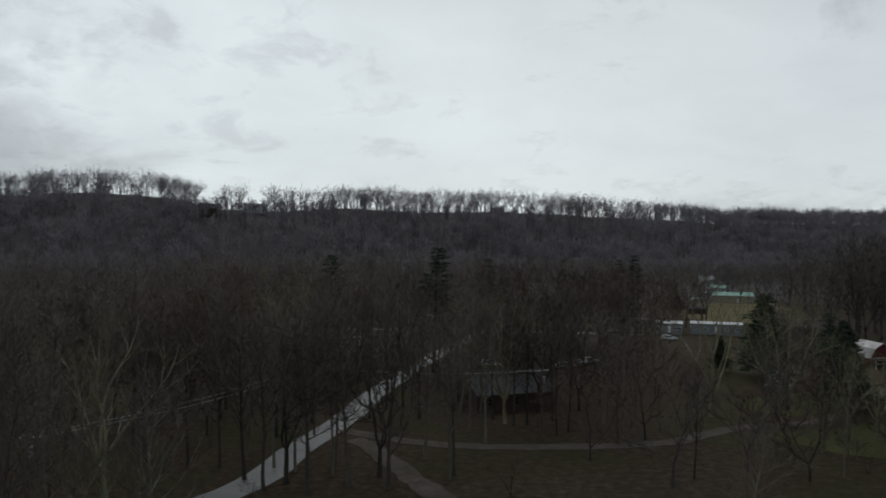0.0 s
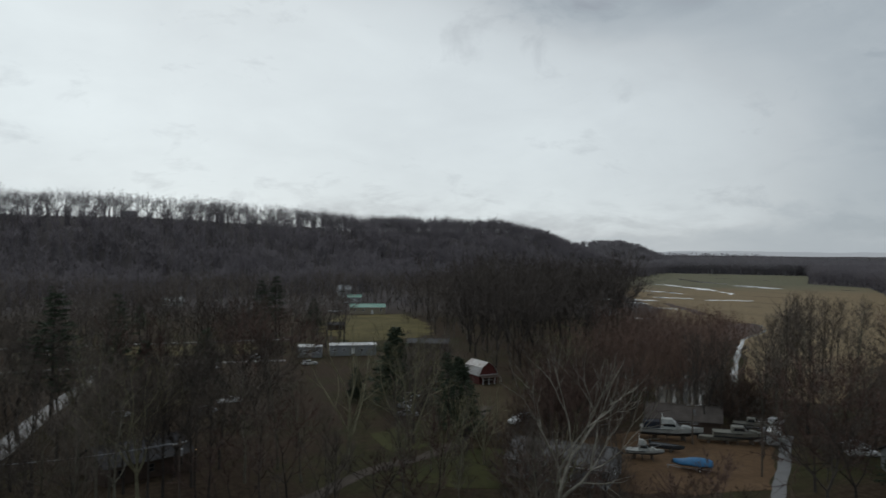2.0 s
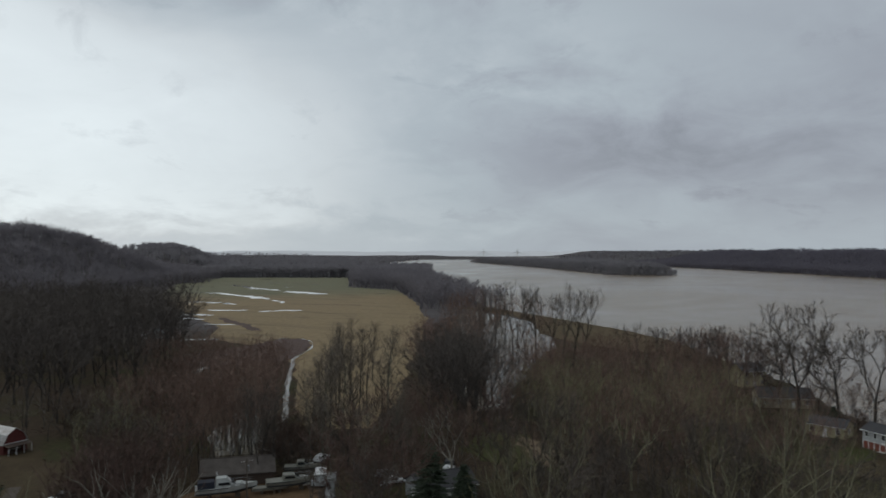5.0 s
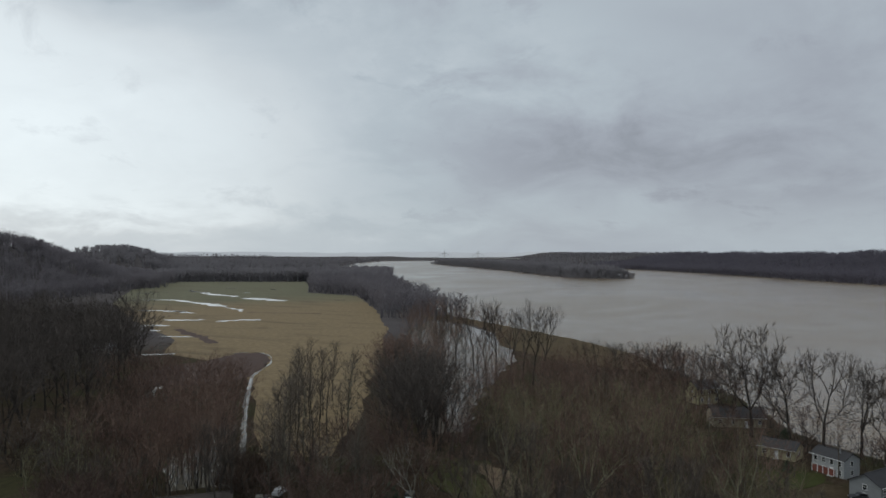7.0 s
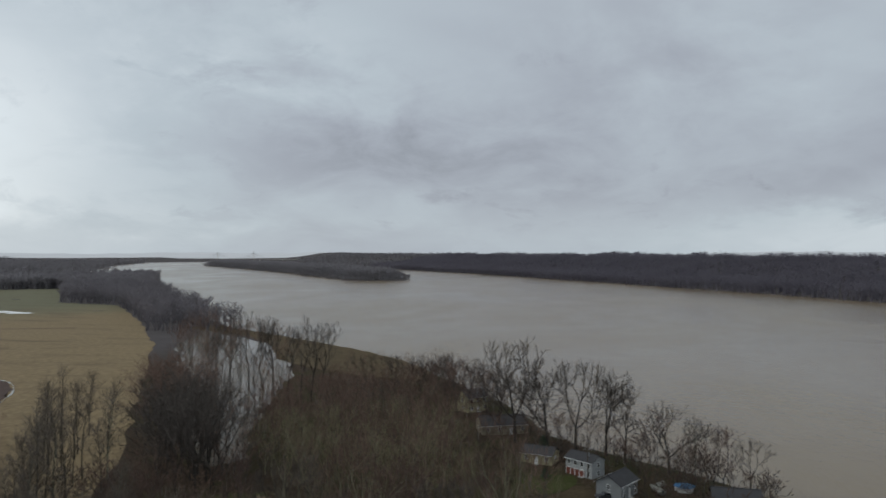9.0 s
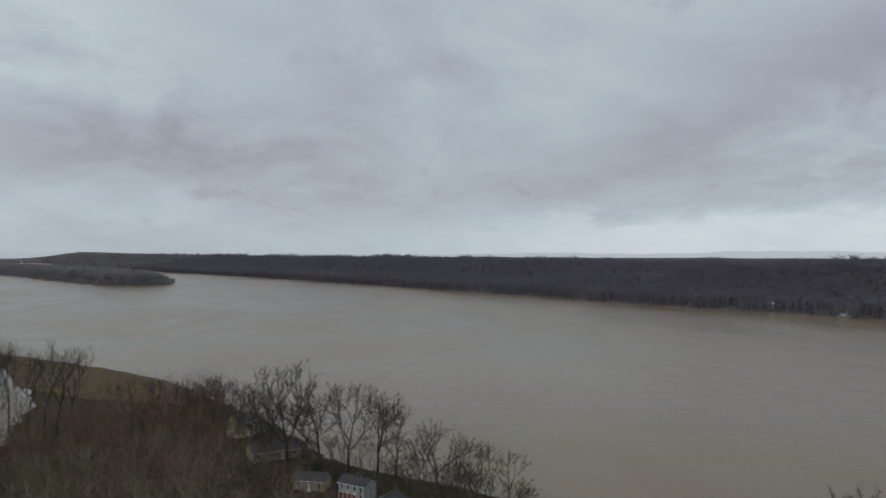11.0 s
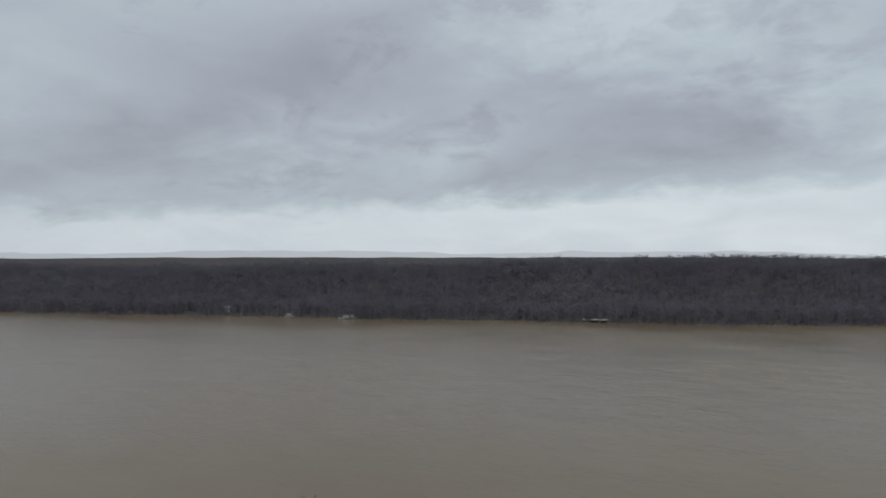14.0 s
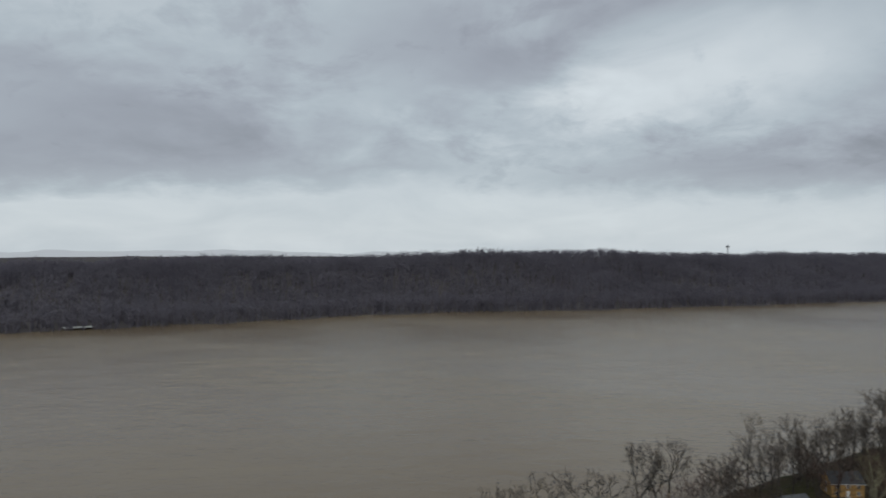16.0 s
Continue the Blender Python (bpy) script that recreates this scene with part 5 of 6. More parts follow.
def covered_boat(x, y, turn):
    """A boat under a blue tarpaulin on a trailer."""
    top = thing("covered_boat", "small boat under a bright blue tarpaulin on a trailer", "boat")
    L, B = 6.0, 2.2
    st = []
    for i in range(13):
        t = i / 12
        b = B / 2 * (1 if t < 0.5 else max(0.06, 1 - ((t - 0.5) / 0.5) ** 2)) * 1.04
        rz = 1.75 + 0.35 * math.sin(math.pi * min(1, t * 1.25)) - (0.5 * max(0, t - 0.55)) + 0.05 * math.sin(9 * t)
        zl = 0.95 + 0.08 * math.sin(14 * t)
        x0 = -L / 2 + L * t
        st.append([(x0, -b, zl), (x0, -b * 1.0, 1.28), (x0, -b * 0.55, 1.28 + (rz - 1.28) * 0.6), (x0, 0, rz), (x0, b * 0.55, 1.28 + (rz - 1.28) * 0.55), (x0, b, 1.28), (x0, b, zl)])
    part("tarpaulin", loft(st), MAT["tarp_blue"], top, "bright blue draped tarpaulin", True)
    h = part("hull", hull(L * 0.97, B * 0.93, 0.75), MAT["hull_dark"], top)
    h.matrix_basis = pose(0, 0, 0.5)
    tr = part("trailer", Geo().box(-L * 0.45, -0.75, 0.38, L * 0.35, -0.65, 0.48).box(-L * 0.45, 0.65, 0.38, L * 0.35, 0.75, 0.48).box(-L * 0.2, -1.0, 0.3, -L * 0.17, 1.0, 0.4).tube([(L * 0.35, -0.7, 0.43), (L * 0.66, 0, 0.43), (L * 0.35, 0.7, 0.43)], [0.05] * 3, 4), MAT["steel"], top)
    for s in (-1, 1):
        wh = part("wheel", Geo().tube([(-L * 0.185, s * 0.95, 0.32), (-L * 0.185, s * 1.15, 0.32)], [0.32, 0.32], 12), MAT["tyre"], tr)
        part("rim", Geo().tube([(-L * 0.185, s * 1.14, 0.32), (-L * 0.185, s * 1.17, 0.32)], [0.18, 0.18], 10), MAT["trim"], wh)
    part("jack", Geo().tube([(L * 0.63, 0, 0.0), (L * 0.63, 0, 0.5)], [0.05, 0.05], 6), MAT["steel"], tr)
    top.matrix_basis = pose(x, y, 0.05, 0, 0, turn)


BY = facing(100, 98)
cruiser("white cabin cruiser on stands with a dark cockpit cover", 99.2, 100.5, BY + 4, 10.4, 3.5)
cruiser("second white cruiser on stands without a bridge", 108.6, 93.0, BY + 2, 9.0, 3.1, "gelcoat_cream", False, False)
cruiser("older cream cruiser laid up behind the boats", 117.5, 97.5, BY - 8, 7.0, 2.7, "gelcoat_cream", False, False)
cruiser("small white cabin boat with a wheelhouse", 86.0, 93.0, BY + 6, 5.8, 2.4, "gelcoat", True, False)
skiff("low cream skiff beside the cruisers", 106, 95.0, BY + 3, 7.5, 2.0)
skiff("low white skiff beside the cruisers", 113, 90.0, BY + 5, 6.5, 1.9, "gelcoat")
skiff("dark old skiff behind the wheelhouse boat", 93, 95, BY - 14, 5.5, 1.7, "hull_dark")
skiff("white skiff tilted on rubble", 79, 97, BY + 30, 4.5, 1.6, "gelcoat")
skiff("pale cream boat hull beside the riverside houses", 184, -24.5, 20, 6.0, 2.2)
skiff("small upturned cream boat on the river bank", 188, -26, -30, 4.4, 1.7)
covered_boat(88.6, 84.8, BY + 180 - 2)


# ---- vehicles ----
def car(label, x, y, turn, paint="paint_white", kind="car", z=0.0):
    """A car or pick-up, its front towards +x."""
    top = thing("pickup_truck" if kind == "pickup" else "car", label, "pickup truck" if kind == "pickup" else "car", "parked vehicles")
    L, W = (5.4, 1.9) if kind == "pickup" else (4.6, 1.8)
    prof = [(-L / 2, 0.35), (-L / 2, 0.95), (L * 0.18, 1.0), (L * 0.45, 0.85), (L / 2, 0.7), (L / 2, 0.35)]
    vs = [(a, -W / 2, b) for a, b in prof] + [(a, W / 2, b) for a, b in prof]
    part("body", Geo().add(vs, [tuple(range(6)), tuple(reversed(range(6, 12)))] + [(i, i + 6, (i + 1) % 6 + 6, (i + 1) % 6) for i in range(6)]), MAT[paint], top)
    c0, c1 = (-L * 0.12, L * 0.22) if kind == "pickup" else (-L * 0.42, L * 0.22)
    cb = part("cabin", cabin_block(c0, c1, W * 0.9, 0.94, 1.5, 0.6, 0.84), MAT[paint], top)
    part("windshield", Geo().add([(c1 - 0.02, -W * 0.4, 1.0), (c1 - 0.02, W * 0.4, 1.0), (c1 - 0.5, W * 0.35, 1.46), (c1 - 0.5, -W * 0.35, 1.46), (c1 - 0.1, -W * 0.4, 0.98), (c1 - 0.1, W * 0.4, 0.98), (c1 - 0.58, W * 0.35, 1.44), (c1 - 0.58, -W * 0.35, 1.44)],
                                 [(0, 1, 2, 3), (7, 6, 5, 4), (0, 4, 5, 1), (1, 5, 6, 2), (2, 6, 7, 3), (3, 7, 4, 0)]), MAT["glass"], cb)
    for s in (-1, 1):
        part("side_window", cabin_block(c0 + 0.25, c1 - 0.3, 0.04, 1.02, 1.4, 0.35, 1.0), MAT["glass"], cb).matrix_basis = pose(0, s * W * 0.43, 0)
        for px in (-L * 0.31, L * 0.31):
            wh = part("wheel", Geo().tube([(px, s * (W / 2 - 0.18), 0.33), (px, s * (W / 2 + 0.03), 0.33)], [0.33, 0.33], 12), MAT["tyre"], top)
            part("rim", Geo().tube([(px, s * (W / 2 + 0.02), 0.33), (px, s * (W / 2 + 0.05), 0.33)], [0.2, 0.2], 10), MAT["steel"], wh)
        part("headlight", Geo().box(L / 2 - 0.03, s * W * 0.38 - 0.15, 0.55, L / 2 + 0.02, s * W * 0.38 + 0.15, 0.68), MAT["trim"], top)
    top.matrix_basis = pose(x, y, z, 0, 0, turn)
    return top


def camper(x, y, turn):
    top = thing("camper", "white box camper with a green stripe beside a tree", "camper")
    part("body", Geo().box(-3.0, -1.2, 0.5, 3.0, 1.2, 3.2), MAT["white"], top)
    part("roof", Geo().box(-3.05, -1.25, 3.2, 3.05, 1.25, 3.3), MAT["trim"], top)
    part("stripe", Geo().box(-3.0, -1.22, 1.3, 3.0, -1.2, 1.6), MAT["green_roof"], top, "green painted stripe")
    window(top, -1.2, -1.2, 2.2, 1.0, 0.7, "y-")
    window(top, 1.3, -1.2, 2.2, 1.0, 0.7, "y-")
    window(top, 3.0, 0, 2.2, 1.2, 0.7, "x+")
    part("vent", Geo().box(-0.3, -0.3, 3.3, 0.3, 0.3, 3.5), MAT["steel"], top)
    for s in (-1, 1):
        wh = part("wheel", Geo().tube([(-0.3, s * 1.0, 0.33), (-0.3, s * 1.22, 0.33)], [0.35, 0.35], 12), MAT["tyre"], top)
        part("rim", Geo().tube([(-0.3, s * 1.21, 0.33), (-0.3, s * 1.24, 0.33)], [0.18, 0.18], 10), MAT["steel"], wh)
    part("hitch", Geo().tube([(3.0, 0, 0.5), (4.2, 0, 0.5)], [0.06, 0.05], 5).tube([(4.0, 0, 0.5), (4.0, 0, 0)], [0.05, 0.05], 5), MAT["steel"], top)
    top.matrix_basis = pose(x, y, 0, 0, 0, turn) @ Matrix.Diagonal((0.8, 0.85, 0.82, 1))
    HOUSE_SPOTS.append((x, y, 4))


camper(114, 90, facing(112, 90, 86))
for lab, x, y, a, pt, kd in (("white van-like car under bare trees", 72, 155, 20, "paint_white", "car"), ("white car beside dark cedars", 70, 151, 75, "paint_white", "car"), ("silver car beside dark cedars", 67.5, 146.5, 10, "paint_grey", "car"),
                             ("white car among scattered vehicles", 66, 142, 60, "paint_white", "car"), ("silver car among scattered vehicles", 63.5, 138.5, 130, "paint_grey", "car"), ("white pickup in front of the barn", 81, 124, 35, "paint_white", "pickup"),
                             ("dark car in front of the barn", 84.5, 125.5, 30, "paint_dark", "car"), ("white pickup among brown trees", 33.5, 168, 10, "paint_white", "pickup"), ("silver car on a village lawn", 27, 160, 0, "paint_grey", "car"),
                             ("white car beside the lane", 127, 100, 10, "paint_white", "car"), ("white pickup beside the small grey house", 121, 78, -30, "paint_white", "pickup"),
                             ("silver car beside the small grey house", 124.5, 81.5, -30, "paint_grey", "car"), ("white car inside the wood", 133, 72, 15, "paint_white", "car"), ("dark car beside the wood", 137, 74, 20, "paint_dark", "car"),
                             ("white car near the mobile homes", 66, 214, 5, "paint_white", "car"), ("silver car near the mobile homes", 55, 233, 5, "paint_grey", "car"), ("white car by the farm building", 134, 392, 20, "paint_white", "car"),
                             ("silver car by the farm building", 139, 396, 20, "paint_grey", "car"), ("white car beyond the lawn", 162, 395, 20, "paint_white", "car"), ("white car by the green-roofed house", 166, 460, 20, "paint_white", "car"),
                             ("dark car by the riverside house", 178, -12, 110, "paint_dark", "car"), ("white car near the ochre house", -103, -203, 40, "paint_white", "car"), ("white car on the village street", 8, 216, 80, "paint_white", "car"), ("white car behind the dark house", 10.8, 162.6, 15, "paint_white", "car"), ("dark green car beside the village street", 34, 214, 5, "paint_green", "car"),
                             ("white car under bare trees by the street", 38, 217, 5, "paint_white", "car")):
    car(lab, x, y, a, pt, kd)


# ---- poles, wires and small things ----
def utility_pole(x, y, tall, turn, label="weathered wooden utility pole with a crossarm"):
    top = thing("utility_pole", label, "utility pole", "utility poles")
    part("pole", Geo().tube([(0, 0, -0.5), (0, 0, tall)], [0.16, 0.11], 8), MAT["timber"], top)
    part("crossarm", Geo().box(-1.1, -0.06, tall - 0.7, 1.1, 0.06, tall - 0.56), MAT["timber"], top)
    for px in (-1.0, -0.5, 0.5, 1.0):
        part("insulator", Geo().tube([(px, 0, tall - 0.56), (px, 0, tall - 0.38)], [0.05, 0.035], 6), MAT["trim"], top)
    part("transformer", Geo().tube([(0.28, 0, tall - 2.2), (0.28, 0, tall - 1.3)], [0.2, 0.2], 8), MAT["steel"], top)
    top.matrix_basis = pose(x, y, 0, 0, 0, turn)


def wire(a, b, sag, label="sagging black overhead wire"):
    pts = []
    for i in range(13):
        t = i / 12
        pts.append((a[0] + (b[0] - a[0]) * t, a[1] + (b[1] - a[1]) * t, a[2] + (b[2] - a[2]) * t - sag * 4 * t * (1 - t)))
    solid("overhead_wire", Geo().tube(pts, [0.02] * 13, 4), MAT["steel"], label, "wire", "overhead wires")


POLES = ((-35, 62, 10), (-17.5, 101, 10), (13.5, 99, 10), (95.5, 77.5, 9), (100.5, 96.3, 7.5), (-16, 140, 9.5), (193, -8.5, 8), (60, 222, 9))
for i, (x, y, t) in enumerate(POLES):
    utility_pole(x, y, t, facing(x, y, 20 * (i % 3)))
    HOUSE_SPOTS.append((x, y, 2.0))
for a, b in ((0, 1), (1, 2), (1, 5)):
    for s in (-0.9, 0.9):
        wire((POLES[a][0] + s, POLES[a][1], POLES[a][2] - 0.4), (POLES[b][0] + s, POLES[b][1], POLES[b][2] - 0.4), 0.8)

yard_lamp = thing("yard_lamp", "small lit orange yard lamp on a pole", "lamp")
part("post", Geo().tube([(0, 0, -0.3), (0, 0, 4.6), (0.5, 0, 4.9)], [0.07, 0.05, 0.04], 6), MAT["timber"], yard_lamp)
part("bulb", Geo().tube([(0.5, 0, 4.65), (0.5, 0, 4.78), (0.5, 0, 4.9)], [0.10, 0.17, 0.08], 8), MAT["glow"], yard_lamp, "glowing orange bulb")
yard_lamp.matrix_basis = pose(17.2, 113, 0)

pool_tarp = thing("pool_cover", "round garden pool under a bright blue cover", "pool")
part("rim", Geo().tube([(0, 0, -0.1), (0, 0, 1.1)], [2.4, 2.4], 20), MAT["trim"], pool_tarp)
part("cover", Geo().tube([(0, 0, 1.1), (0, 0, 1.16), (0, 0, 1.0)], [2.5, 2.3, 0.4], 20, True), MAT["tarp_blue"], pool_tarp, "blue plastic cover")
pool_tarp.matrix_basis = pose(187, -31.5, float(height(187, -31.5)))

red_base = thing("brick_skirt", "brick-red lower wall band with white posts", "wall")
part("band", Geo().box(-4.15, -2.82, -0.2, 2.0, -2.74, 1.6), MAT["brick"], red_base)
for i in range(5):
    part("post", Geo().box(-4.1 + 1.45 * i, -2.92, -0.2, -3.97 + 1.45 * i, -2.82, 1.7), MAT["trim"], red_base)
red_base.matrix_basis = pose(197, -8, float(height(197, -8)), 0, 0, facing(196.5, -5, -38))


# ---- across the river and far off ----
def dock(x, y, turn, w):
    top = thing("river_dock", "white-topped landing dock on the far shore", "dock")
    part("deck", Geo().box(-w / 2, -2.5, 0.6, w / 2, 2.5, 1.1), MAT["concrete"], top)
    for i in range(5):
        px = -w / 2 + 1 + (w - 2) * i / 4
        part("pile", Geo().tube([(px, 0, -3), (px, 0, 3.0)], [0.3, 0.3], 6), MAT["steel"], top)
    part("shelter", gable_roof(w * 0.5, 4.0, 3.0, 0.8), MAT["metal_roof"], top, "white roof")
    part("shelter_wall", Geo().box(-w * 0.25, -2.0, 1.1, w * 0.25, 2.0, 3.05), MAT["white"], top)
    top.matrix_basis = pose(x, y, -1.0, 0, 0, turn)


dock(624, -562, facing(624, -562, 28), 24)
dock(690, -530, facing(690, -530), 12)
flat_patch("boat_ramp", [(380, -719), (403, -704), (412, -716), (390, -731)], 1.2, MAT["concrete"], "pale concrete boat ramp on the far shore", "ramp", 6, 0.4, 31)
house("white_house", "small white house in the wood on the far shore", "house", 780, -505, facing(780, -505), 8, 7, 6, 2, "white", "metal_roof", 2)

bridge = thing("cable_stayed_bridge", "far cable-stayed bridge with two tall towers", "bridge")
BA, BB = Vector((4180, 2010, 0)), Vector((4085, 1740, 0))
AX = (BB - BA).normalized()
ends = (BA - AX * 330, BB + AX * 330)
part("deck", Geo().tube([(*ends[0].xy, 16), (*ends[1].xy, 16)], [1.6, 1.6], 6), MAT["concrete"], bridge)
for p in (BA, BB):
    tw = part("tower", Geo().tube([(p.x, p.y, -5), (p.x, p.y, 62)], [3.2, 1.4], 6), MAT["concrete"], bridge)
    for s in (-1, 1):
        for k in range(1, 5):
            q = p + AX * s * (28 * k)
            part("stay_cable", Geo().tube([(p.x, p.y, 60 - 3 * k), (q.x, q.y, 16)], [0.35, 0.35], 4), MAT["steel"], tw)
for f in (0.12, 0.3, 0.7, 0.88):
    q = ends[0].lerp(ends[1], f)
    part("pier", Geo().tube([(q.x, q.y, -5), (q.x, q.y, 16)], [2.5, 2.2], 6), MAT["concrete"], bridge)

wx, wy = polar(198.7, 1900)
water_tower = thing("water_tower", "small pale water tower above the far ridge", "water tower")
zt = 60.0
part("tank", Geo().tube([(0, 0, 24), (0, 0, 26), (0, 0, 29), (0, 0, 31)], [1.5, 4, 4, 1.0], 12), MAT["steel"], water_tower)
part("column", Geo().tube([(0, 0, -60), (0, 0, 24)], [1.2, 1.0], 8), MAT["steel"], water_tower)
water_tower.matrix_basis = pose(wx, wy, zt)

# ---- planting ----
def far_depth(x, y):
    u, v = across(x, y)
    return np.interp(u, FB[:, 0], FB[:, 1]) - v


def near_depth(x, y):
    u, v = across(x, y)
    return v - np.interp(u, NB[:, 0], NB[:, 1])


rng_bank = random.Random(77)
# the row along the river bank: heading, distance, height, kind
for h, d, tall, kind in ((87.0, 226, 30, "bank"), (85.7, 236, 21, "red"), (88.2, 236, 19, "red"), (89.5, 217, 24, "bank"), (91.6, 221, 25, "bank"), (93.9, 216, 23.5, "bank"), (95.3, 210, 20, "bank"), (97.6, 200, 15.5, "red"), (98.5, 202, 18, "bank"),
                         (100.4, 193, 15, "slender"), (101.6, 192, 15, "red"), (102.3, 195, 14, "red"), (104.1, 198, 12.5, "broad"), (99.6, 197, 9, "red"), (96.4, 204, 10, "red"), (94.6, 205, 8, "red"), (90.6, 214, 12, "red"), (103.0, 190, 7, "red"),
                         (79.6, 291, 18.5, "broad"), (80.8, 288, 17, "broad"), (76.0, 300, 19, "broad"), (77.6, 305, 17, "broad"), (83.5, 262, 18, "red"), (84.2, 243, 16, "red"), (82.6, 250, 17, "broad"), (84.8, 266, 20, "broad"), (82.0, 280, 18, "red"),
                         (80.2, 276, 19, "red"), (78.6, 284, 19, "broad"), (81.6, 292, 19, "bank"), (79.0, 272, 17, "red"), (83.0, 284, 18, "red"),
                         (129.2, 172, 18.5, "broad"), (131.2, 176, 15.5, "broad"), (127.2, 176, 15, "red"), (133.6, 178, 13.5, "slender"),
                         (181.8, 188, 17, "broad"), (183.4, 192, 15, "slender"), (185.0, 200, 18, "broad"), (188.6, 204, 17.5, "broad"), (192.4, 224, 21, "bank"), (196.0, 212, 15, "red"),
                         (197.6, 216, 15, "broad"), (200.0, 262, 22, "slender"), (201.6, 262, 18, "broad"), (203.4, 276, 21, "broad"), (205.0, 284, 20, "broad"), (206.6, 290, 21, "broad"),
                         (203.0, 258, 17, "broad"), (203.9, 268, 18, "broad"), (202.2, 250, 16.5, "broad"), (204.7, 272, 17.5, "broad"), (206.0, 284, 17.5, "broad"), (207.4, 298, 18.5, "broad"), (200.8, 246, 17, "broad"), (198.2, 222, 14, "broad"), (208.6, 300, 18, "broad"), (193.6, 236, 17, "broad"), (194.6, 250, 18, "bank"), (199.0, 236, 19, "bank"), (201.8, 242, 17, "broad"), (205.8, 262, 21, "bank"), (207.2, 300, 23, "bank"), (207.9, 252, 15, "olive"), (209.2, 280, 20, "bank"), (204.5, 250, 14, "broad"), (210.4, 262, 18, "olive"), (208.4, 316, 25, "bank"), (209.6, 330, 24, "broad"), (204.6, 250, 15, "red"), (198.6, 240, 14, "red"), (207.6, 270, 14, "red"), (211.0, 300, 20, "broad")):
    x, y = polar(h, d)
    plant(kind, x, y, tall * (1.12 if h > 85 else 1.0), rng_bank, z=max(float(height(x, y)), -1.2))
# the tall group by the pond
for h, d, tall, kind in ((65.2, 330, 34, "poplar"), (66.6, 322, 35, "poplar"), (67.6, 318, 33, "poplar"), (68.4, 305, 35, "poplar"), (69.4, 300, 32, "poplar"), (70.4, 296, 35, "poplar"), (71.2, 292, 33, "poplar"), (71.9, 294, 34, "poplar"),
                         (63.8, 345, 24, "poplar"), (64.6, 350, 22, "poplar"), (66.0, 300, 20, "thin"), (67.0, 290, 19, "thin"), (62.6, 330, 22, "poplar"), (64.2, 300, 20, "thin"), (69.0, 280, 18, "thin")):
    x, y = polar(h, d)
    plant(kind, x, y, tall, rng_bank)
# single trees of the village
for x, y, tall, kind in ((48.6, 66.5, 26, "sycamore"), (104.5, 84.5, 8, "broad"), (109.5, 101.5, 20, "poplar"), (111.5, 103, 21, "poplar"), (110.4, 104.6, 19, "thin"), (112.6, 101, 18, "thin"), (102.5, 71.5, 8.5, "broad"), (72.8, 101.6, 14, "red"), (73.1, 97.7, 13, "red"), (79.3, 103, 15, "red"), (75.3, 108.4, 14, "red"), (127, 68, 16, "sycamore"), (124.5, 101, 19, "slender"), (128.5, 104, 20, "thin"), (131, 103, 18, "slender"), (-1.7, 152.9, 27, "pine"), (-26, 170, 25, "pine"), (66, 151, 18, "cedar"), (60, 158, 8, "cedar"),
                         (62.5, 118, 16.5, "pine"), (66.5, 121, 15, "cedar"), (70, 126, 11, "cedar"), (73.1, 280.6, 25, "pine"), (70, 291, 23, "pine"), (98, 312, 14, "cedar"), (10, 165, 17, "pine"), (16, 172, 15, "cedar"), (30, 182, 16, "cedar"), (108, 62, 13, "cedar"), (113, 58, 9, "cedar"),
                         (51, 110, 19, "olive"), (56, 119, 17, "slender"), (36, 86, 10, "broad"), (-7, 83, 16, "broad"), (5.6, 107, 18, "slender"), (9.4, 109, 19, "olive"), (12.5, 108, 17, "slender"), (18, 128, 20, "broad"), (3, 116, 19, "slender"), (1.5, 84, 18, "slender"), (-12.5, 88, 20, "slender"), (-19, 108, 19, "slender"),
                         (-15.5, 86, 19, "slender"), (-26, 86, 18, "slender"), (-24, 92, 17, "slender"), (-22.5, 100, 19, "broad"), (-9, 118, 17, "slender"), (16, 102, 14, "slender"), (60, 128, 18, "olive"), (42, 114.5, 22, "olive"),
                         (148, 322, 6, "broad"), (20.7, 211, 25, "broad"), (31.8, 200.5, 25, "broad"), (35.1, 197, 24, "broad"), (44, 205, 23, "red"), (48, 196, 22, "red"), (41, 188, 20, "broad"), (12, 196, 24, "pine"), (26, 300, 15, "pine"), (-4, 330, 20, "pine"), (120, 92, 15, "slender"), (123, 96, 16, "slender"), (176, 62, 17, "olive"), (209, 3, 7, "cedar"), (192, 2.3, 3.2, "cedar"),
                         (140, 54, 16, "slender"), (146, 50, 17, "slender"), (126, 92, 19, "bank"), (131, 84, 18, "slender"), (118, 52, 14, "olive"), (112, 74, 6, "red"), (77.5, 99.5, 17, "red"), (80.5, 106, 18, "red"), (84, 110, 16, "red"), (75, 104, 16, "red")):
    plant(kind, x, y, tall, rng_bank)

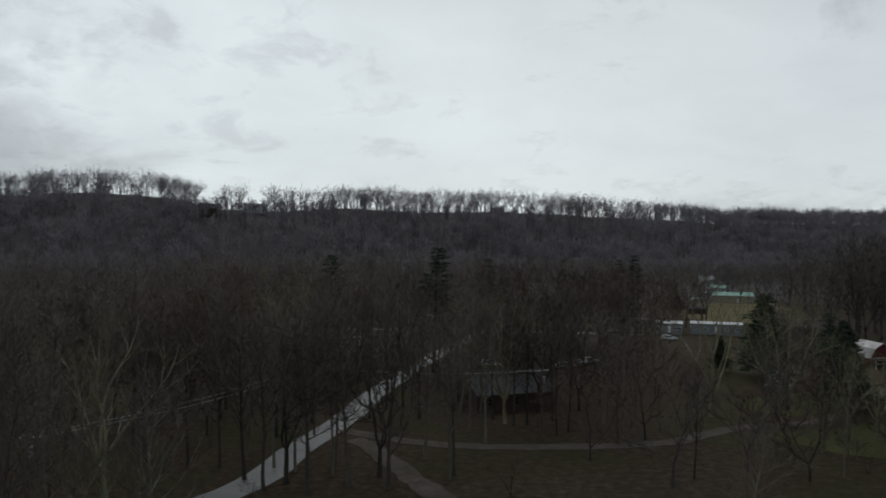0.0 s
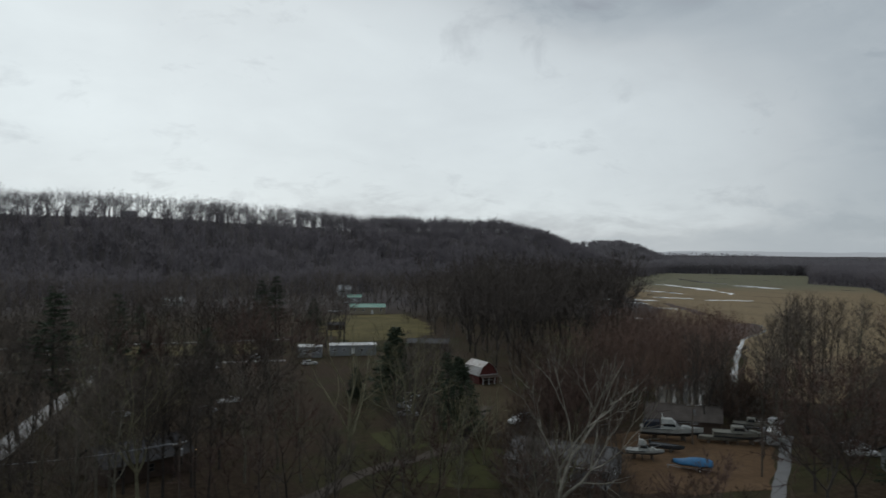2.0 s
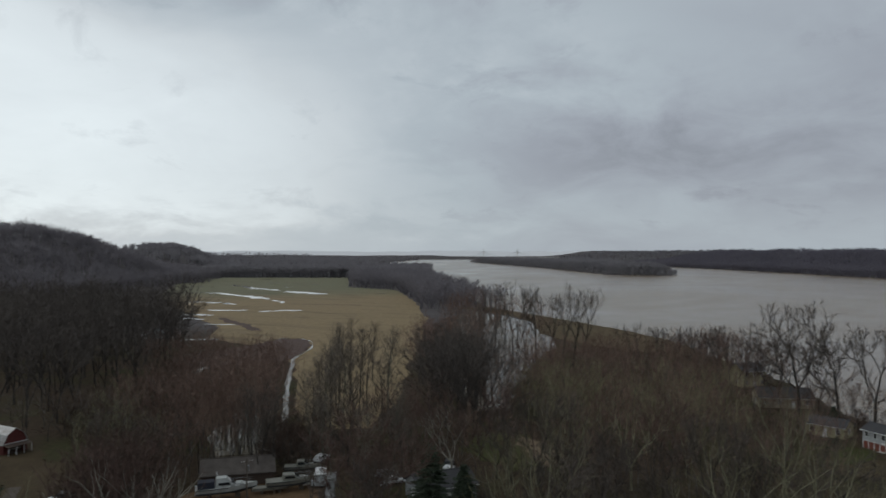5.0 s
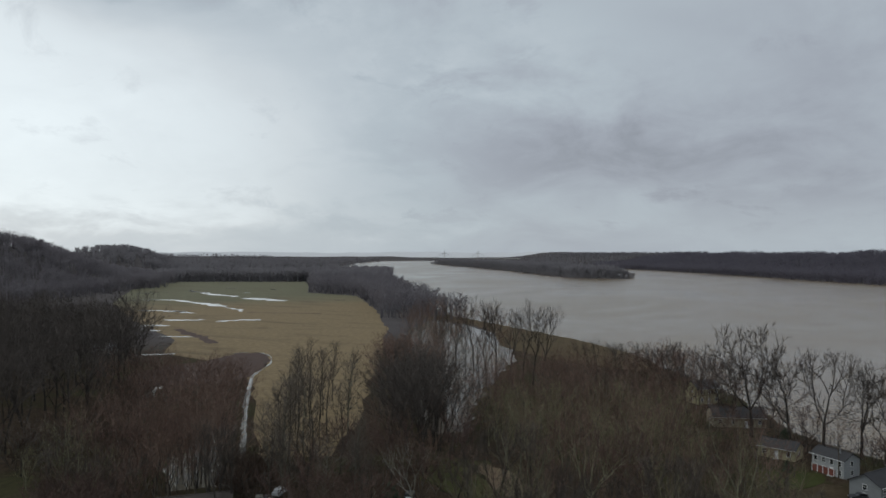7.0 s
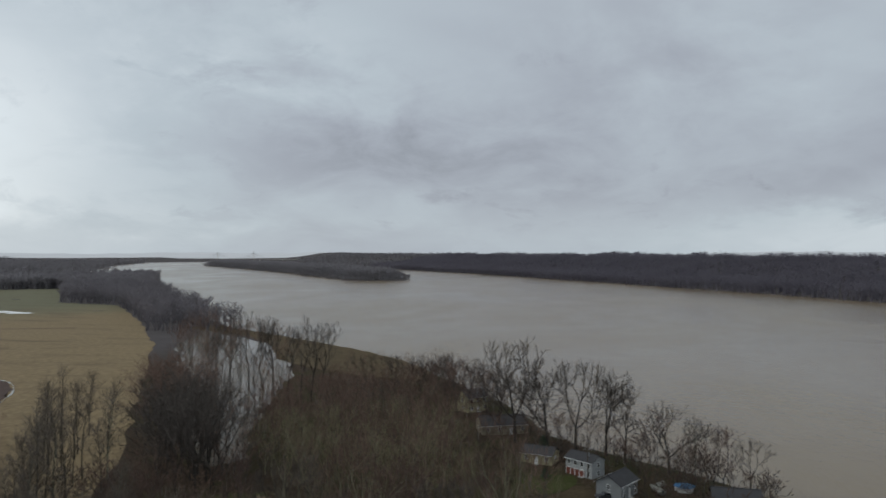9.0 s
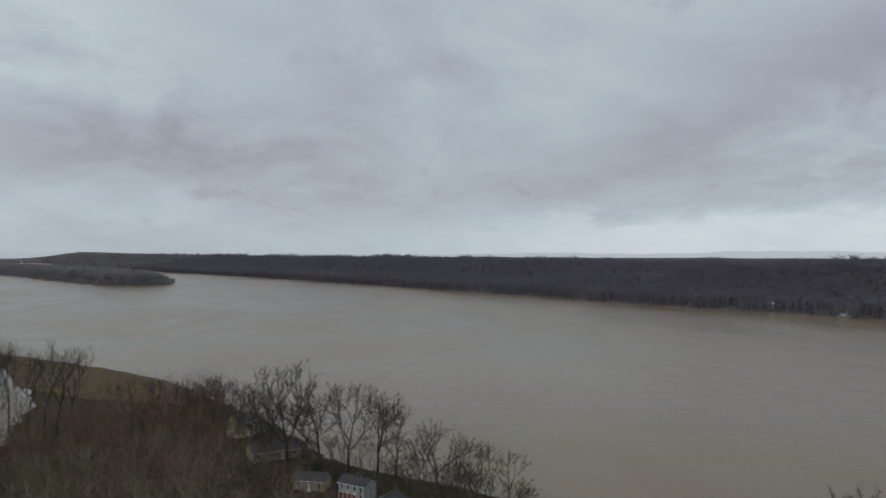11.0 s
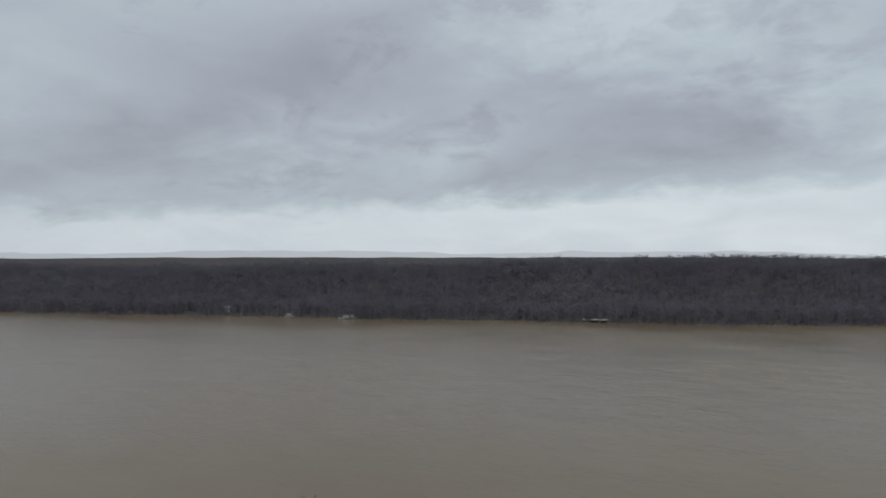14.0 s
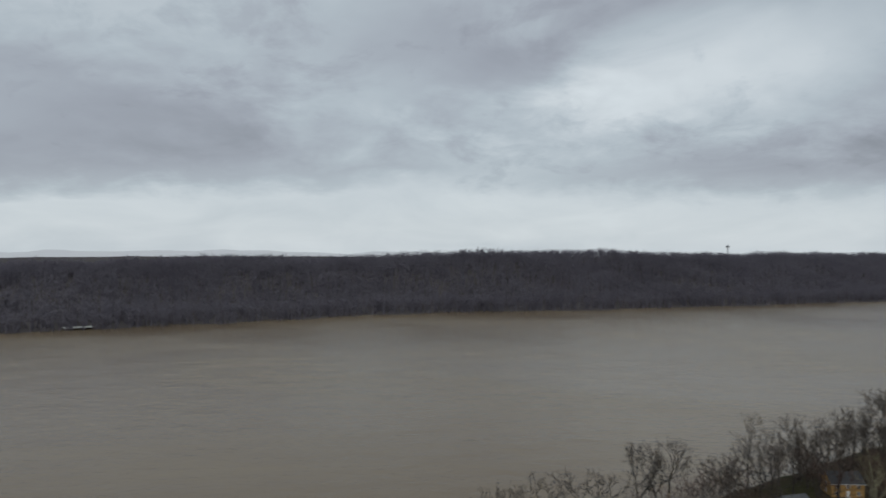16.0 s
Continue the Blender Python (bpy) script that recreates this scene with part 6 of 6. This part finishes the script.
# trees near the camera, one by one
NOT_BARN = [(62, 108), (76, 138), (88, 168), (108, 170), (103, 144), (92, 124), (80, 108)]
NOT_LAWN = [(50, 112), (52, 130), (68, 134), (72, 124)]
NOT_GREEN = [(140, 50), (150, 80), (168, 86), (172, 70), (155, 50)]
NOT_HOMES = wedge(14.5, 24, 118, 246)
NOT_YARD = [(168, -18), (168, 10), (194, 12), (204, 0), (196, -20)]
NOT_VIEW = wedge(3.5, 15, 172, 292)
for h, d, tall, kind in ((-15.0, 84, 18, "slender"), (-13.6, 80, 19, "slender"), (-12.8, 88, 18, "slender"), (-11.9, 82, 20, "broad"), (-11.2, 86, 19, "slender"), (-10.3, 78, 18, "slender"), (-8.4, 84, 20, "slender"), (-7.2, 80, 19, "slender"),
                         (-4.1, 79, 19, "broad"), (-1.3, 90, 18, "slender"), (0.6, 82, 17, "slender"), (-19.0, 90, 18, "slender"), (-17.5, 100, 20, "slender"), (-22.0, 96, 19, "broad"), (-21.0, 110, 20, "slender"), (-25.0, 92, 18, "slender"), (-2.6, 150, 24, "broad"), (-1.6, 158, 23, "slender"),
                         (2.2, 104, 18, "slender"), (3.4, 98, 17, "slender"), (5.6, 108, 18, "slender"), (6.6, 112, 17, "slender"), (8.6, 112, 19, "slender"), (9.8, 106, 16, "slender"), (10.6, 120, 18, "broad"), (12.4, 112, 17, "slender"), (1.0, 124, 19, "slender"), (13.5, 100, 15, "slender"), (14.8, 118, 17, "slender"), (6.0, 142, 18, "broad"), (10.0, 140, 17, "slender"), (15.5, 104, 15, "red"), (11.4, 92, 12, "red"), (-5.6, 112, 19, "slender"), (-3.0, 120, 18, "slender"), (4.0, 112, 19, "slender"), (7.5, 118, 20, "broad"), (17.5, 84, 14, "broad"), (19.0, 88, 13, "slender")):
    plant(kind, *polar(h, d), tall, rng_bank)
scatter(wedge(-38, -16, 74, 130), 34, ["slender", "slender", "broad", "olive", "red"], 15, 21, 1, 4.2)
scatter(wedge(-19, 18, 108, 190), 46, ["slender", "slender", "broad", "olive", "red"], 16, 24, 3, 5, keep=lambda x, y: not inside(x, y, NOT_HOMES))
scatter(wedge(18, 40, 82, 190), 30, ["slender", "olive", "red", "broad"], 9, 15, 5, 4, keep=lambda x, y: not inside(x, y, NOT_BARN) and not inside(x, y, NOT_LAWN) and not inside(x, y, NOT_HOMES))
scatter([(112, 80), (122, 84), (134, 92), (150, 96), (150, 84), (140, 78), (122, 76)], 8, ["slender", "red", "olive"], 10, 17, 73, 3.5)
NOT_SMALL = wedge(57, 64, 84, 136)
scatter(wedge(54, 90, 92, 150), 34, ["olive", "olive", "red", "broad", "bank"], 13, 21.5, 16, 4.8, keep=lambda x, y: not inside(x, y, NOT_SMALL))
scatter([(134, 106), (160, 126), (215, 158), (225, 150), (185, 118), (150, 100)], 20, ["thin", "slender", "thin"], 18, 23, 11, 3.4)
scatter(wedge(40, 54, 78, 100), 4, ["slender", "red"], 9, 13, 18, 4)
scatter(wedge(20, 62, 84, 150), 18, ["shrub"], 1.5, 3.5, 20, 2.5, 3.0, keep=lambda x, y: not inside(x, y, NOT_BARN))
scatter(wedge(84, 106, 172, 212), 22, ["shrub"], 2, 4.5, 21, 2.5, keep=lambda x, y: not inside(x, y, NOT_YARD))
scatter(wedge(-34, 18, 74, 150), 18, ["shrub"], 1.2, 3, 22, 2.5, 3.0)

scatter(wedge(-32, -21, 56, 76), 7, ["slender", "olive", "broad", "slender"], 12, 18, 71, 4)
scatter(wedge(22, 56, 52, 78), 3, ["slender", "slender", "red"], 11, 16.5, 72, 4)

# undergrowth: twiggy brown scrub
thicket("brush", wedge(32, 40, 100, 178), 120, 0.6, 1.6, 81, 1.6, 2.5, keep=lambda x, y: not inside(x, y, NOT_BARN))
thicket("brush", [(107, 168), (118, 176), (150, 190), (186, 220), (196, 214), (150, 166), (124, 152), (110, 160)], 90, 0.8, 1.7, 82, 1.6)
thicket("brush", [(102, 104), (118, 108), (132, 119), (138, 112), (126, 102), (118, 100)], 45, 0.6, 1.4, 83, 1.4, 2.0)
thicket("brush", wedge(50, 64, 128, 175), 60, 0.5, 1.2, 84, 1.6, 2.5)
thicket("brush", wedge(-36, 34, 300, 480), 150, 0.8, 1.8, 89, 3.0, 3.0, keep=lambda x, y: not inside(x, y, [(98, 262), (96, 300), (128, 372), (165, 368), (158, 320), (132, 268)]))
thicket("brush", wedge(-36, 18, 140, 230), 60, 0.3, 0.7, 85, 1.8, 3.0)

thicket("brush", wedge(84, 106, 170, 222), 70, 0.6, 1.3, 86, 1.6, 2.5, keep=lambda x, y: near_depth(x, y) > 2 and not inside(x, y, NOT_YARD))
NOT_OCHRE = wedge(200.5, 208.5, 180, 266)
thicket("brush", wedge(190, 212, 205, 300), 80, 0.6, 1.4, 87, 1.8, 2.5, keep=lambda x, y: near_depth(x, y) > 0 and not inside(x, y, NOT_OCHRE))
thicket("brush", [(142, 116), (160, 132), (170, 126), (168, 114), (156, 106)], 20, 0.5, 1.1, 88, 1.5)
# woods of the village and the river meadow
thicket("village", wedge(-40, -6, 125, 220), 115, 1.0, 1.4, 31, 3)
thicket("village", wedge(-40, -3, 220, 440), 180, 1.05, 1.5, 32, 5)
thicket("village", wedge(-6, 20, 175, 300), 70, 0.95, 1.35, 33, 5, keep=lambda x, y: not inside(x, y, NOT_VIEW) and not inside(x, y, NOT_HOMES))
thicket("village", wedge(-3, 14, 290, 470), 90, 1.0, 1.4, 34, 6)
thicket("village", wedge(14, 40, 440, 600), 110, 0.85, 1.3, 62, 5)
thicket("village", wedge(9, 32, 400, 590), 120, 0.85, 1.25, 35, 6)
thicket("village", [(122, 246), (150, 300), (172, 380), (230, 480), (210, 400), (160, 300), (140, 246)], 40, 0.9, 1.3, 36, 5)
thicket("village", wedge(20, 38, 120, 215), 36, 0.5, 0.8, 37, 4, keep=lambda x, y: not inside(x, y, NOT_BARN) and not inside(x, y, NOT_LAWN) and not inside(x, y, NOT_HOMES))
thicket("tall", [(107, 180), (128, 236), (148, 300), (172, 360), (250, 350), (262, 300), (220, 236), (186, 206), (150, 172), (124, 160), (112, 170)], 130, 1.4, 2.05, 38, 4)
thicket("tall", wedge(60.2, 65.0, 186, 245), 46, 1.15, 1.45, 61, 3.0)
thicket("tall", [(172, 360), (250, 470), (330, 470), (262, 310)], 60, 1.2, 1.7, 39, 6)
thicket("mixed", wedge(62, 84, 125, 215), 26, 0.75, 1.05, 91, 6.0, keep=lambda x, y: not inside(x, y, NOT_GREEN) and not inside(x, y, POND))
thicket("brown", WET_WOOD, 170, 0.72, 1.02, 40, 2.2)
thicket("brown", [(84, 110), (100, 120), (116, 132), (118, 114), (100, 111)], 24, 0.5, 0.8, 41, 2.2)
thicket("brown", [(108, 112), (122, 112), (140, 126), (150, 136), (140, 146), (112, 128)], 40, 0.8, 1.25, 54, 2.0)
thicket("brown", [(112, 140), (134, 168), (160, 200), (150, 186), (128, 168), (104, 130)], 40, 0.8, 1.1, 42, 2.5)
thicket("brown", [(205, 118), (228, 140), (262, 152), (286, 164), (272, 138), (236, 112)], 70, 0.95, 1.25, 44, 2.4)
thicket("brown", [(150, 88), (205, 116), (232, 108), (280, 104), (300, 78), (262, 40), (214, 22), (170, 24), (160, 50)], 330, 0.6, 0.95, 45, 2.2, keep=lambda x, y: not inside(x, y, NOT_GREEN))
thicket("brown", [(286, 100), (330, 118), (372, 112), (388, 92), (340, 58), (290, 36), (268, 50)], 45, 0.25, 0.5, 46, 3)
thicket("brown", POND, 75, 0.85, 1.3, 47, 3)
thicket("brown", [(392, 92), (425, 130), (480, 200), (540, 275), (520, 262), (440, 168), (380, 100)], 8, 0.2, 0.5, 48, 4)
thicket("brown", wedge(62, 90, 134, 195), 95, 0.5, 0.85, 49, 2.6, keep=lambda x, y: not inside(x, y, NOT_GREEN))
thicket("brown", [(258, 34), (300, 60), (330, 70), (330, 46), (290, 24), (250, 12)], 40, 0.6, 1.0, 50, 3)
thicket("brown", wedge(84, 104, 192, 236), 70, 0.35, 0.7, 52, 3, keep=lambda x, y: near_depth(x, y) > 0 and not inside(x, y, NOT_YARD))
thicket("brown", wedge(180, 212, 190, 300), 90, 0.35, 0.75, 53, 2.6, keep=lambda x, y: near_depth(x, y) > 0 and not inside(x, y, NOT_OCHRE))


# ---- woods too far to tell the trees apart ----
def far_tree(seed, tall, wide, limbs, twigs, r):
    """Points and triangles of one small leafless tree."""
    rng = random.Random(seed)
    g = Geo()
    g.spike((0, 0, -1), (rng.uniform(-.4, .4), rng.uniform(-.4, .4), tall * 0.9), r * 1.6)
    for i in range(limbs):
        f = 0.3 + 0.62 * (i + rng.random()) / limbs
        p = Vector((0, 0, tall * f))
        az = i * 2.4 + rng.uniform(-.5, .5)
        ln = wide * (0.45 + 0.6 * math.sin(math.pi * min(1, (f - 0.2) / 0.82))) * rng.uniform(0.7, 1.15)
        q = p + Vector((math.cos(az) * ln * 0.72, math.sin(az) * ln * 0.72, ln * rng.uniform(0.45, 0.95)))
        q.z = min(q.z, tall)
        g.sliver(p, q, r, rand_dir(rng))
        for k in range(twigs):
            s = p.lerp(q, 0.3 + 0.7 * (k + rng.random()) / twigs)
            d = Vector((rng.gauss(0, 0.7), rng.gauss(0, 0.7), abs(rng.gauss(1.0, 0.5)))).normalized()
            g.sliver(s, s + d * ln * rng.uniform(0.35, 0.7), r * 0.5, rand_dir(rng))
    f = [q if len(q) == 3 else q[:3] for q in g.f]
    return np.array(g.v, float), np.array(f, int)


def mid_tree(wood, crown):
    solid_faces = sum(len(q) - 2 for q in wood.f)
    wood.add(crown.v, crown.f)
    f = [(q[0], q[i], q[i + 1]) for q in wood.f for i in range(1, len(q) - 1)]
    return np.array(wood.v, float), np.array(f, int), solid_faces


def forest(name, spots, forms, material, label, seed, bark=None):
    """Many far trees in one mesh: spots are rows of x, y, z, height factor."""
    rng = np.random.default_rng(seed)
    vs, fs, ms, n = [], [], [], 0
    pick = rng.integers(0, len(forms), len(spots))
    for k, (V, F, *solid_faces) in enumerate(forms):
        s = spots[pick == k]
        if not len(s):
            continue
        a = rng.uniform(0, 2 * np.pi, len(s))
        c, sn = np.cos(a)[:, None], np.sin(a)[:, None]
        w = (s[:, 3] * rng.uniform(0.85, 1.2, len(s)))[:, None]
        P = np.stack([(V[None, :, 0] * c - V[None, :, 1] * sn) * w + s[:, 0:1], (V[None, :, 0] * sn + V[None, :, 1] * c) * w + s[:, 1:2], V[None, :, 2] * s[:, 3:4] + s[:, 2:3]], -1)
        vs.append(P.reshape(-1, 3))
        fs.append((F[None] + (np.arange(len(s)) * len(V))[:, None, None]).reshape(-1, 3) + n)
        n += len(s) * len(V)
        ms.append(np.tile(np.arange(len(F)) < (solid_faces[0] if solid_faces else 0), len(s)))
    V, F = np.concatenate(vs), np.concatenate(fs)
    me = bpy.data.meshes.new(name)
    me.vertices.add(len(V))
    me.vertices.foreach_set("co", V.astype(np.float32).ravel())
    me.loops.add(len(F) * 3)
    me.loops.foreach_set("vertex_index", F.astype(np.int32).ravel())
    me.polygons.add(len(F))
    me.polygons.foreach_set("loop_start", np.arange(0, len(F) * 3, 3, dtype=np.int32))
    me.materials.append(material)
    if bark:
        me.materials.append(bark)
        me.polygons.foreach_set("material_index", np.concatenate(ms).astype(np.int32))
    me.update(calc_edges=True)
    return tagged(new(name, me), label, "woods", kind="stuff")


def spots_in(x0, x1, y0, y1, spacing, seed, keep, lo=0.8, hi=1.2):
    rng = np.random.default_rng(seed)
    n = int((x1 - x0) * (y1 - y0) / spacing ** 2)
    x, y = rng.uniform(x0, x1, n), rng.uniform(y0, y1, n)
    ok = keep(x, y)
    x, y = x[ok], y[ok]
    return np.stack([x, y, height(x, y), rng.uniform(lo, hi, len(x))], -1)


def hill_depth(x, y):
    return (y - np.interp(x, FOOT[:, 0], FOOT[:, 1])) * 0.86 + 22 * waves(x, y, 70)


def bearing(x, y):
    return np.degrees(np.arctan2(x, y))


def in_field(x, y):
    hit = np.zeros(x.shape, bool)
    for (x0, y0), (x1, y1) in zip(FIELD, FIELD[1:] + FIELD[:1]):
        cross = (y0 > y) != (y1 > y)
        with np.errstate(divide="ignore", invalid="ignore"):
            hit ^= cross & (x < (x1 - x0) * (y - y0) / ((y1 - y0) or 1e-9) + x0)
    return hit


MID_FORMS = [mid_tree(*grow_fork(60 + s, 18, 0.28, 0.8, 0.22, 3, 0.3, 8, 0.036, True, side=0.4)) for s in range(6)]
TALL_FORMS = [mid_tree(*grow_fork(70 + s, 18, 0.13, 0.75, 0.20, 3, 0.6, 16, 0.040, True)) for s in range(5)]
BROWN_FORMS = [mid_tree(*grow_fork(80 + s, 18, 0.22, 0.8, 0.17, 3, 0.25, 8, 0.034, True, side=0.4)) for s in range(6)]
for zone, forms, mat_key, lab in (("village", MID_FORMS, "twig_mid", "leafless grey-brown village woodland"), ("tall", TALL_FORMS, "twig_tall", "tall dark leafless wood behind the barn"), ("brown", BROWN_FORMS, "twig_brown", "dense reddish-brown leafless wood near the river")):
    forest("tall_wood" if zone == "tall" else "village_wood" if zone == "village" else "meadow_wood", np.array(WOODS[zone]), forms, MAT[mat_key], lab, 3, MAT["bark_dark" if zone == "tall" else "bark_mid"])
MIXED_FORMS = [mid_tree(*grow_fork(160 + s, 18, 0.22, 1.0, 0.26, 4, 0.35, 7, 0.034, True, side=0.6)) for s in range(5)]
forest("olive_wood", np.array(WOODS["mixed"]), MIXED_FORMS, MAT["twig_olive"], "pale olive-grey leafless trees standing out of the wood", 8, MAT["bark_olive"])
SCRUB_FORMS = [mid_tree(*grow_bare(90 + s, 5.5, 0.04, 0.42, 4, 12, 3, 4, 0.05, twig_r=0.05, light=True)) for s in range(4)]
forest("scrub", np.array(WOODS["brush"]), SCRUB_FORMS, MAT["scrub"], "tangled leafless red-brown undergrowth", 4, MAT["bark_mid"])
HILL_FORMS = [far_tree(s, 17 + s % 3, 5.8, 9, 5, 0.50) for s in range(5)]
CREST_FORMS = [mid_tree(*grow_fork(120 + s, 22 + 2 * (s % 3), 0.30, 0.95, 0.34, 3, 0.3, 7, 0.10, True, side=0.3))[:2] for s in range(7)]
FAR_FORMS = [far_tree(40 + s, 16 + s % 3, 7.4, 9, 3, 1.15) for s in range(5)]
FINE_FORMS = [far_tree(140 + s, 16 + s % 3, 7.0, 5, 2, 0.75) for s in range(6)]
hill = spots_in(-520, 1000, 380, 1320, 8.8, 1, lambda x, y: (hill_depth(x, y) > -25) & (hill_depth(x, y) < np.where(bearing(x, y) < 18, 150, 205)) & (bearing(x, y) > -38) & (bearing(x, y) < 47), 0.75, 1.1)
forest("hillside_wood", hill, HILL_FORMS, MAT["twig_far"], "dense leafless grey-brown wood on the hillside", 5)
crest = spots_in(-520, 1000, 500, 1320, 9.0, 2, lambda x, y: (hill_depth(x, y) > 158) & (hill_depth(x, y) < 225) & (bearing(x, y) > -38) & (bearing(x, y) < 44)
                 & (np.abs(bearing(x, y) + 14.4) > 0.9) & (np.abs(bearing(x, y) + 17.6) > 0.9) & (waves(x, y, 26) > -0.75), 0.72, 1.12)
under = spots_in(-520, 1000, 500, 1320, 10.0, 22, lambda x, y: (hill_depth(x, y) > np.where(bearing(x, y) < 18, 140, 175)) & (hill_depth(x, y) < np.where(bearing(x, y) < 18, 176, 245)) & (bearing(x, y) > -38) & (bearing(x, y) < 44), 0.40, 0.75)
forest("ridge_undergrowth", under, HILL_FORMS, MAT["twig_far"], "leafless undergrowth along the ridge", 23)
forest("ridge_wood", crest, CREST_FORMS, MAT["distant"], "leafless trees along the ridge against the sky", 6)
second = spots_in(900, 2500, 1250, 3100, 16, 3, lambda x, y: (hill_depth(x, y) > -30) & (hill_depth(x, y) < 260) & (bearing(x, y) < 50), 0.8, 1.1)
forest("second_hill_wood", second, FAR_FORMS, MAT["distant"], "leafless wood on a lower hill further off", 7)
bluff = spots_in(-1000, 2700, -1700, 700, 7.0, 4, lambda x, y: (far_depth(x, y) > -5) & (far_depth(x, y) < 260) & (bearing(x, y) > 70), 0.75, 1.1)
bluff_w = spots_in(-1100, 120, -1700, -900, 6.8, 8, lambda x, y: (far_depth(x, y) > -5) & (far_depth(x, y) < 260) & (x < 0), 0.75, 1.1)
bluff_w = bluff_w[bluff_w[:, 0] < -0.1]
far_bluff = spots_in(2300, 4300, 300, 2000, 24, 24, lambda x, y: (far_depth(x, y) > 0) & (far_depth(x, y) < 420) & ((x > 2700) | (y > 700)), 0.75, 1.1)
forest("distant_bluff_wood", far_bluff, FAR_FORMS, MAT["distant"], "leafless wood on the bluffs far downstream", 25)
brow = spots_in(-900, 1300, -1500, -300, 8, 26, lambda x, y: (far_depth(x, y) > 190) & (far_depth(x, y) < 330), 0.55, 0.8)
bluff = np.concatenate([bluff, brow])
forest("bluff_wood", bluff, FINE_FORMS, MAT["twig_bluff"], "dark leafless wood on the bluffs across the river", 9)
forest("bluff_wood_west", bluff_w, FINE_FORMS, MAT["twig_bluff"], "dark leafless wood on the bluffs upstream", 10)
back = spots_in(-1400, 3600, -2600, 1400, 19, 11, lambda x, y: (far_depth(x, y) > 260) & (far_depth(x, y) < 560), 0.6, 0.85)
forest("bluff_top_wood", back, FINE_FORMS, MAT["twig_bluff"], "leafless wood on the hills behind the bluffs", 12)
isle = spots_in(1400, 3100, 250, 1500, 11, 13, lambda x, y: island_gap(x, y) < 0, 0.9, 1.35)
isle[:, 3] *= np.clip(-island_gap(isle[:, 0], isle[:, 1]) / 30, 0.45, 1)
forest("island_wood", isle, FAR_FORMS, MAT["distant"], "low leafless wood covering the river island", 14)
block = spots_in(430, 1500, 230, 900, 8.0, 15, lambda x, y: (near_depth(x, y) > 8) & ~in_field(x, y) & (x > 500) & (bearing(x, y) > 52) & (bearing(x, y) < 68), 0.75, 1.15)
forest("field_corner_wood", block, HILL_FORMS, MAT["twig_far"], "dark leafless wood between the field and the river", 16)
plain = spots_in(600, 3600, 700, 3600, 29, 17, lambda x, y: (near_depth(x, y) > 10) & ~in_field(x, y) & (hill_depth(x, y) < 0) & (np.hypot(x, y) > 1150) & (bearing(x, y) > 36) & (bearing(x, y) < 62) & (waves(x, y, 120) > -0.35), 0.7, 1.15)
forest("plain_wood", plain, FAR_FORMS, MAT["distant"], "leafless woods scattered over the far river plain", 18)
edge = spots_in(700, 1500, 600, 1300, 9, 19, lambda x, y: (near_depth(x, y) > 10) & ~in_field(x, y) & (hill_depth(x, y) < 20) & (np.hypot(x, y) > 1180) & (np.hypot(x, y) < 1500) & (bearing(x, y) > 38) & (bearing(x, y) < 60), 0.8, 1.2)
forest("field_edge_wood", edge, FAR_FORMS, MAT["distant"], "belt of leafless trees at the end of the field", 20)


# the last pale ridge on the horizon, made to glow in place of haze
def far_ridge():
    g = Geo()
    n = 0
    for i in range(250):
        h = -40 + i
        x, y = polar(h, 4900)
        top = 50 + 6 * float(waves(np.float64(x), np.float64(y), 260.0)) + 2.5 * math.sin(i * 1.7) + 1.5 * math.sin(i * 4.1) + (22 + 9 * math.sin(h * 0.21) + 6 * math.sin(h * 0.47 + 1) + 3 * math.sin(h * 1.1)) * min(1, max(0, (h - 100) / 15))
        g.v += [(x, y, -20), (x, y, top), (x * 1.008, y * 1.008, top - 2), (x * 1.008, y * 1.008, -20)]
        if i:
            for k in range(3):
                g.f.append((n - 4 + k, n - 3 + k, n + 1 + k, n + k))
        n += 4
    return g


haze = bpy.data.materials.new("haze_glow")
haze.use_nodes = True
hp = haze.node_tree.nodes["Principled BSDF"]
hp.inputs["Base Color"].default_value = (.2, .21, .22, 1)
# emission brings the ridge near the brightness of the low sky
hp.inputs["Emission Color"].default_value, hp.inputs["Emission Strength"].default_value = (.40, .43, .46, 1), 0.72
solid("backdrop", far_ridge(), haze, "pale ridge on the horizon, glowing in place of haze", "backdrop", kind="structure")
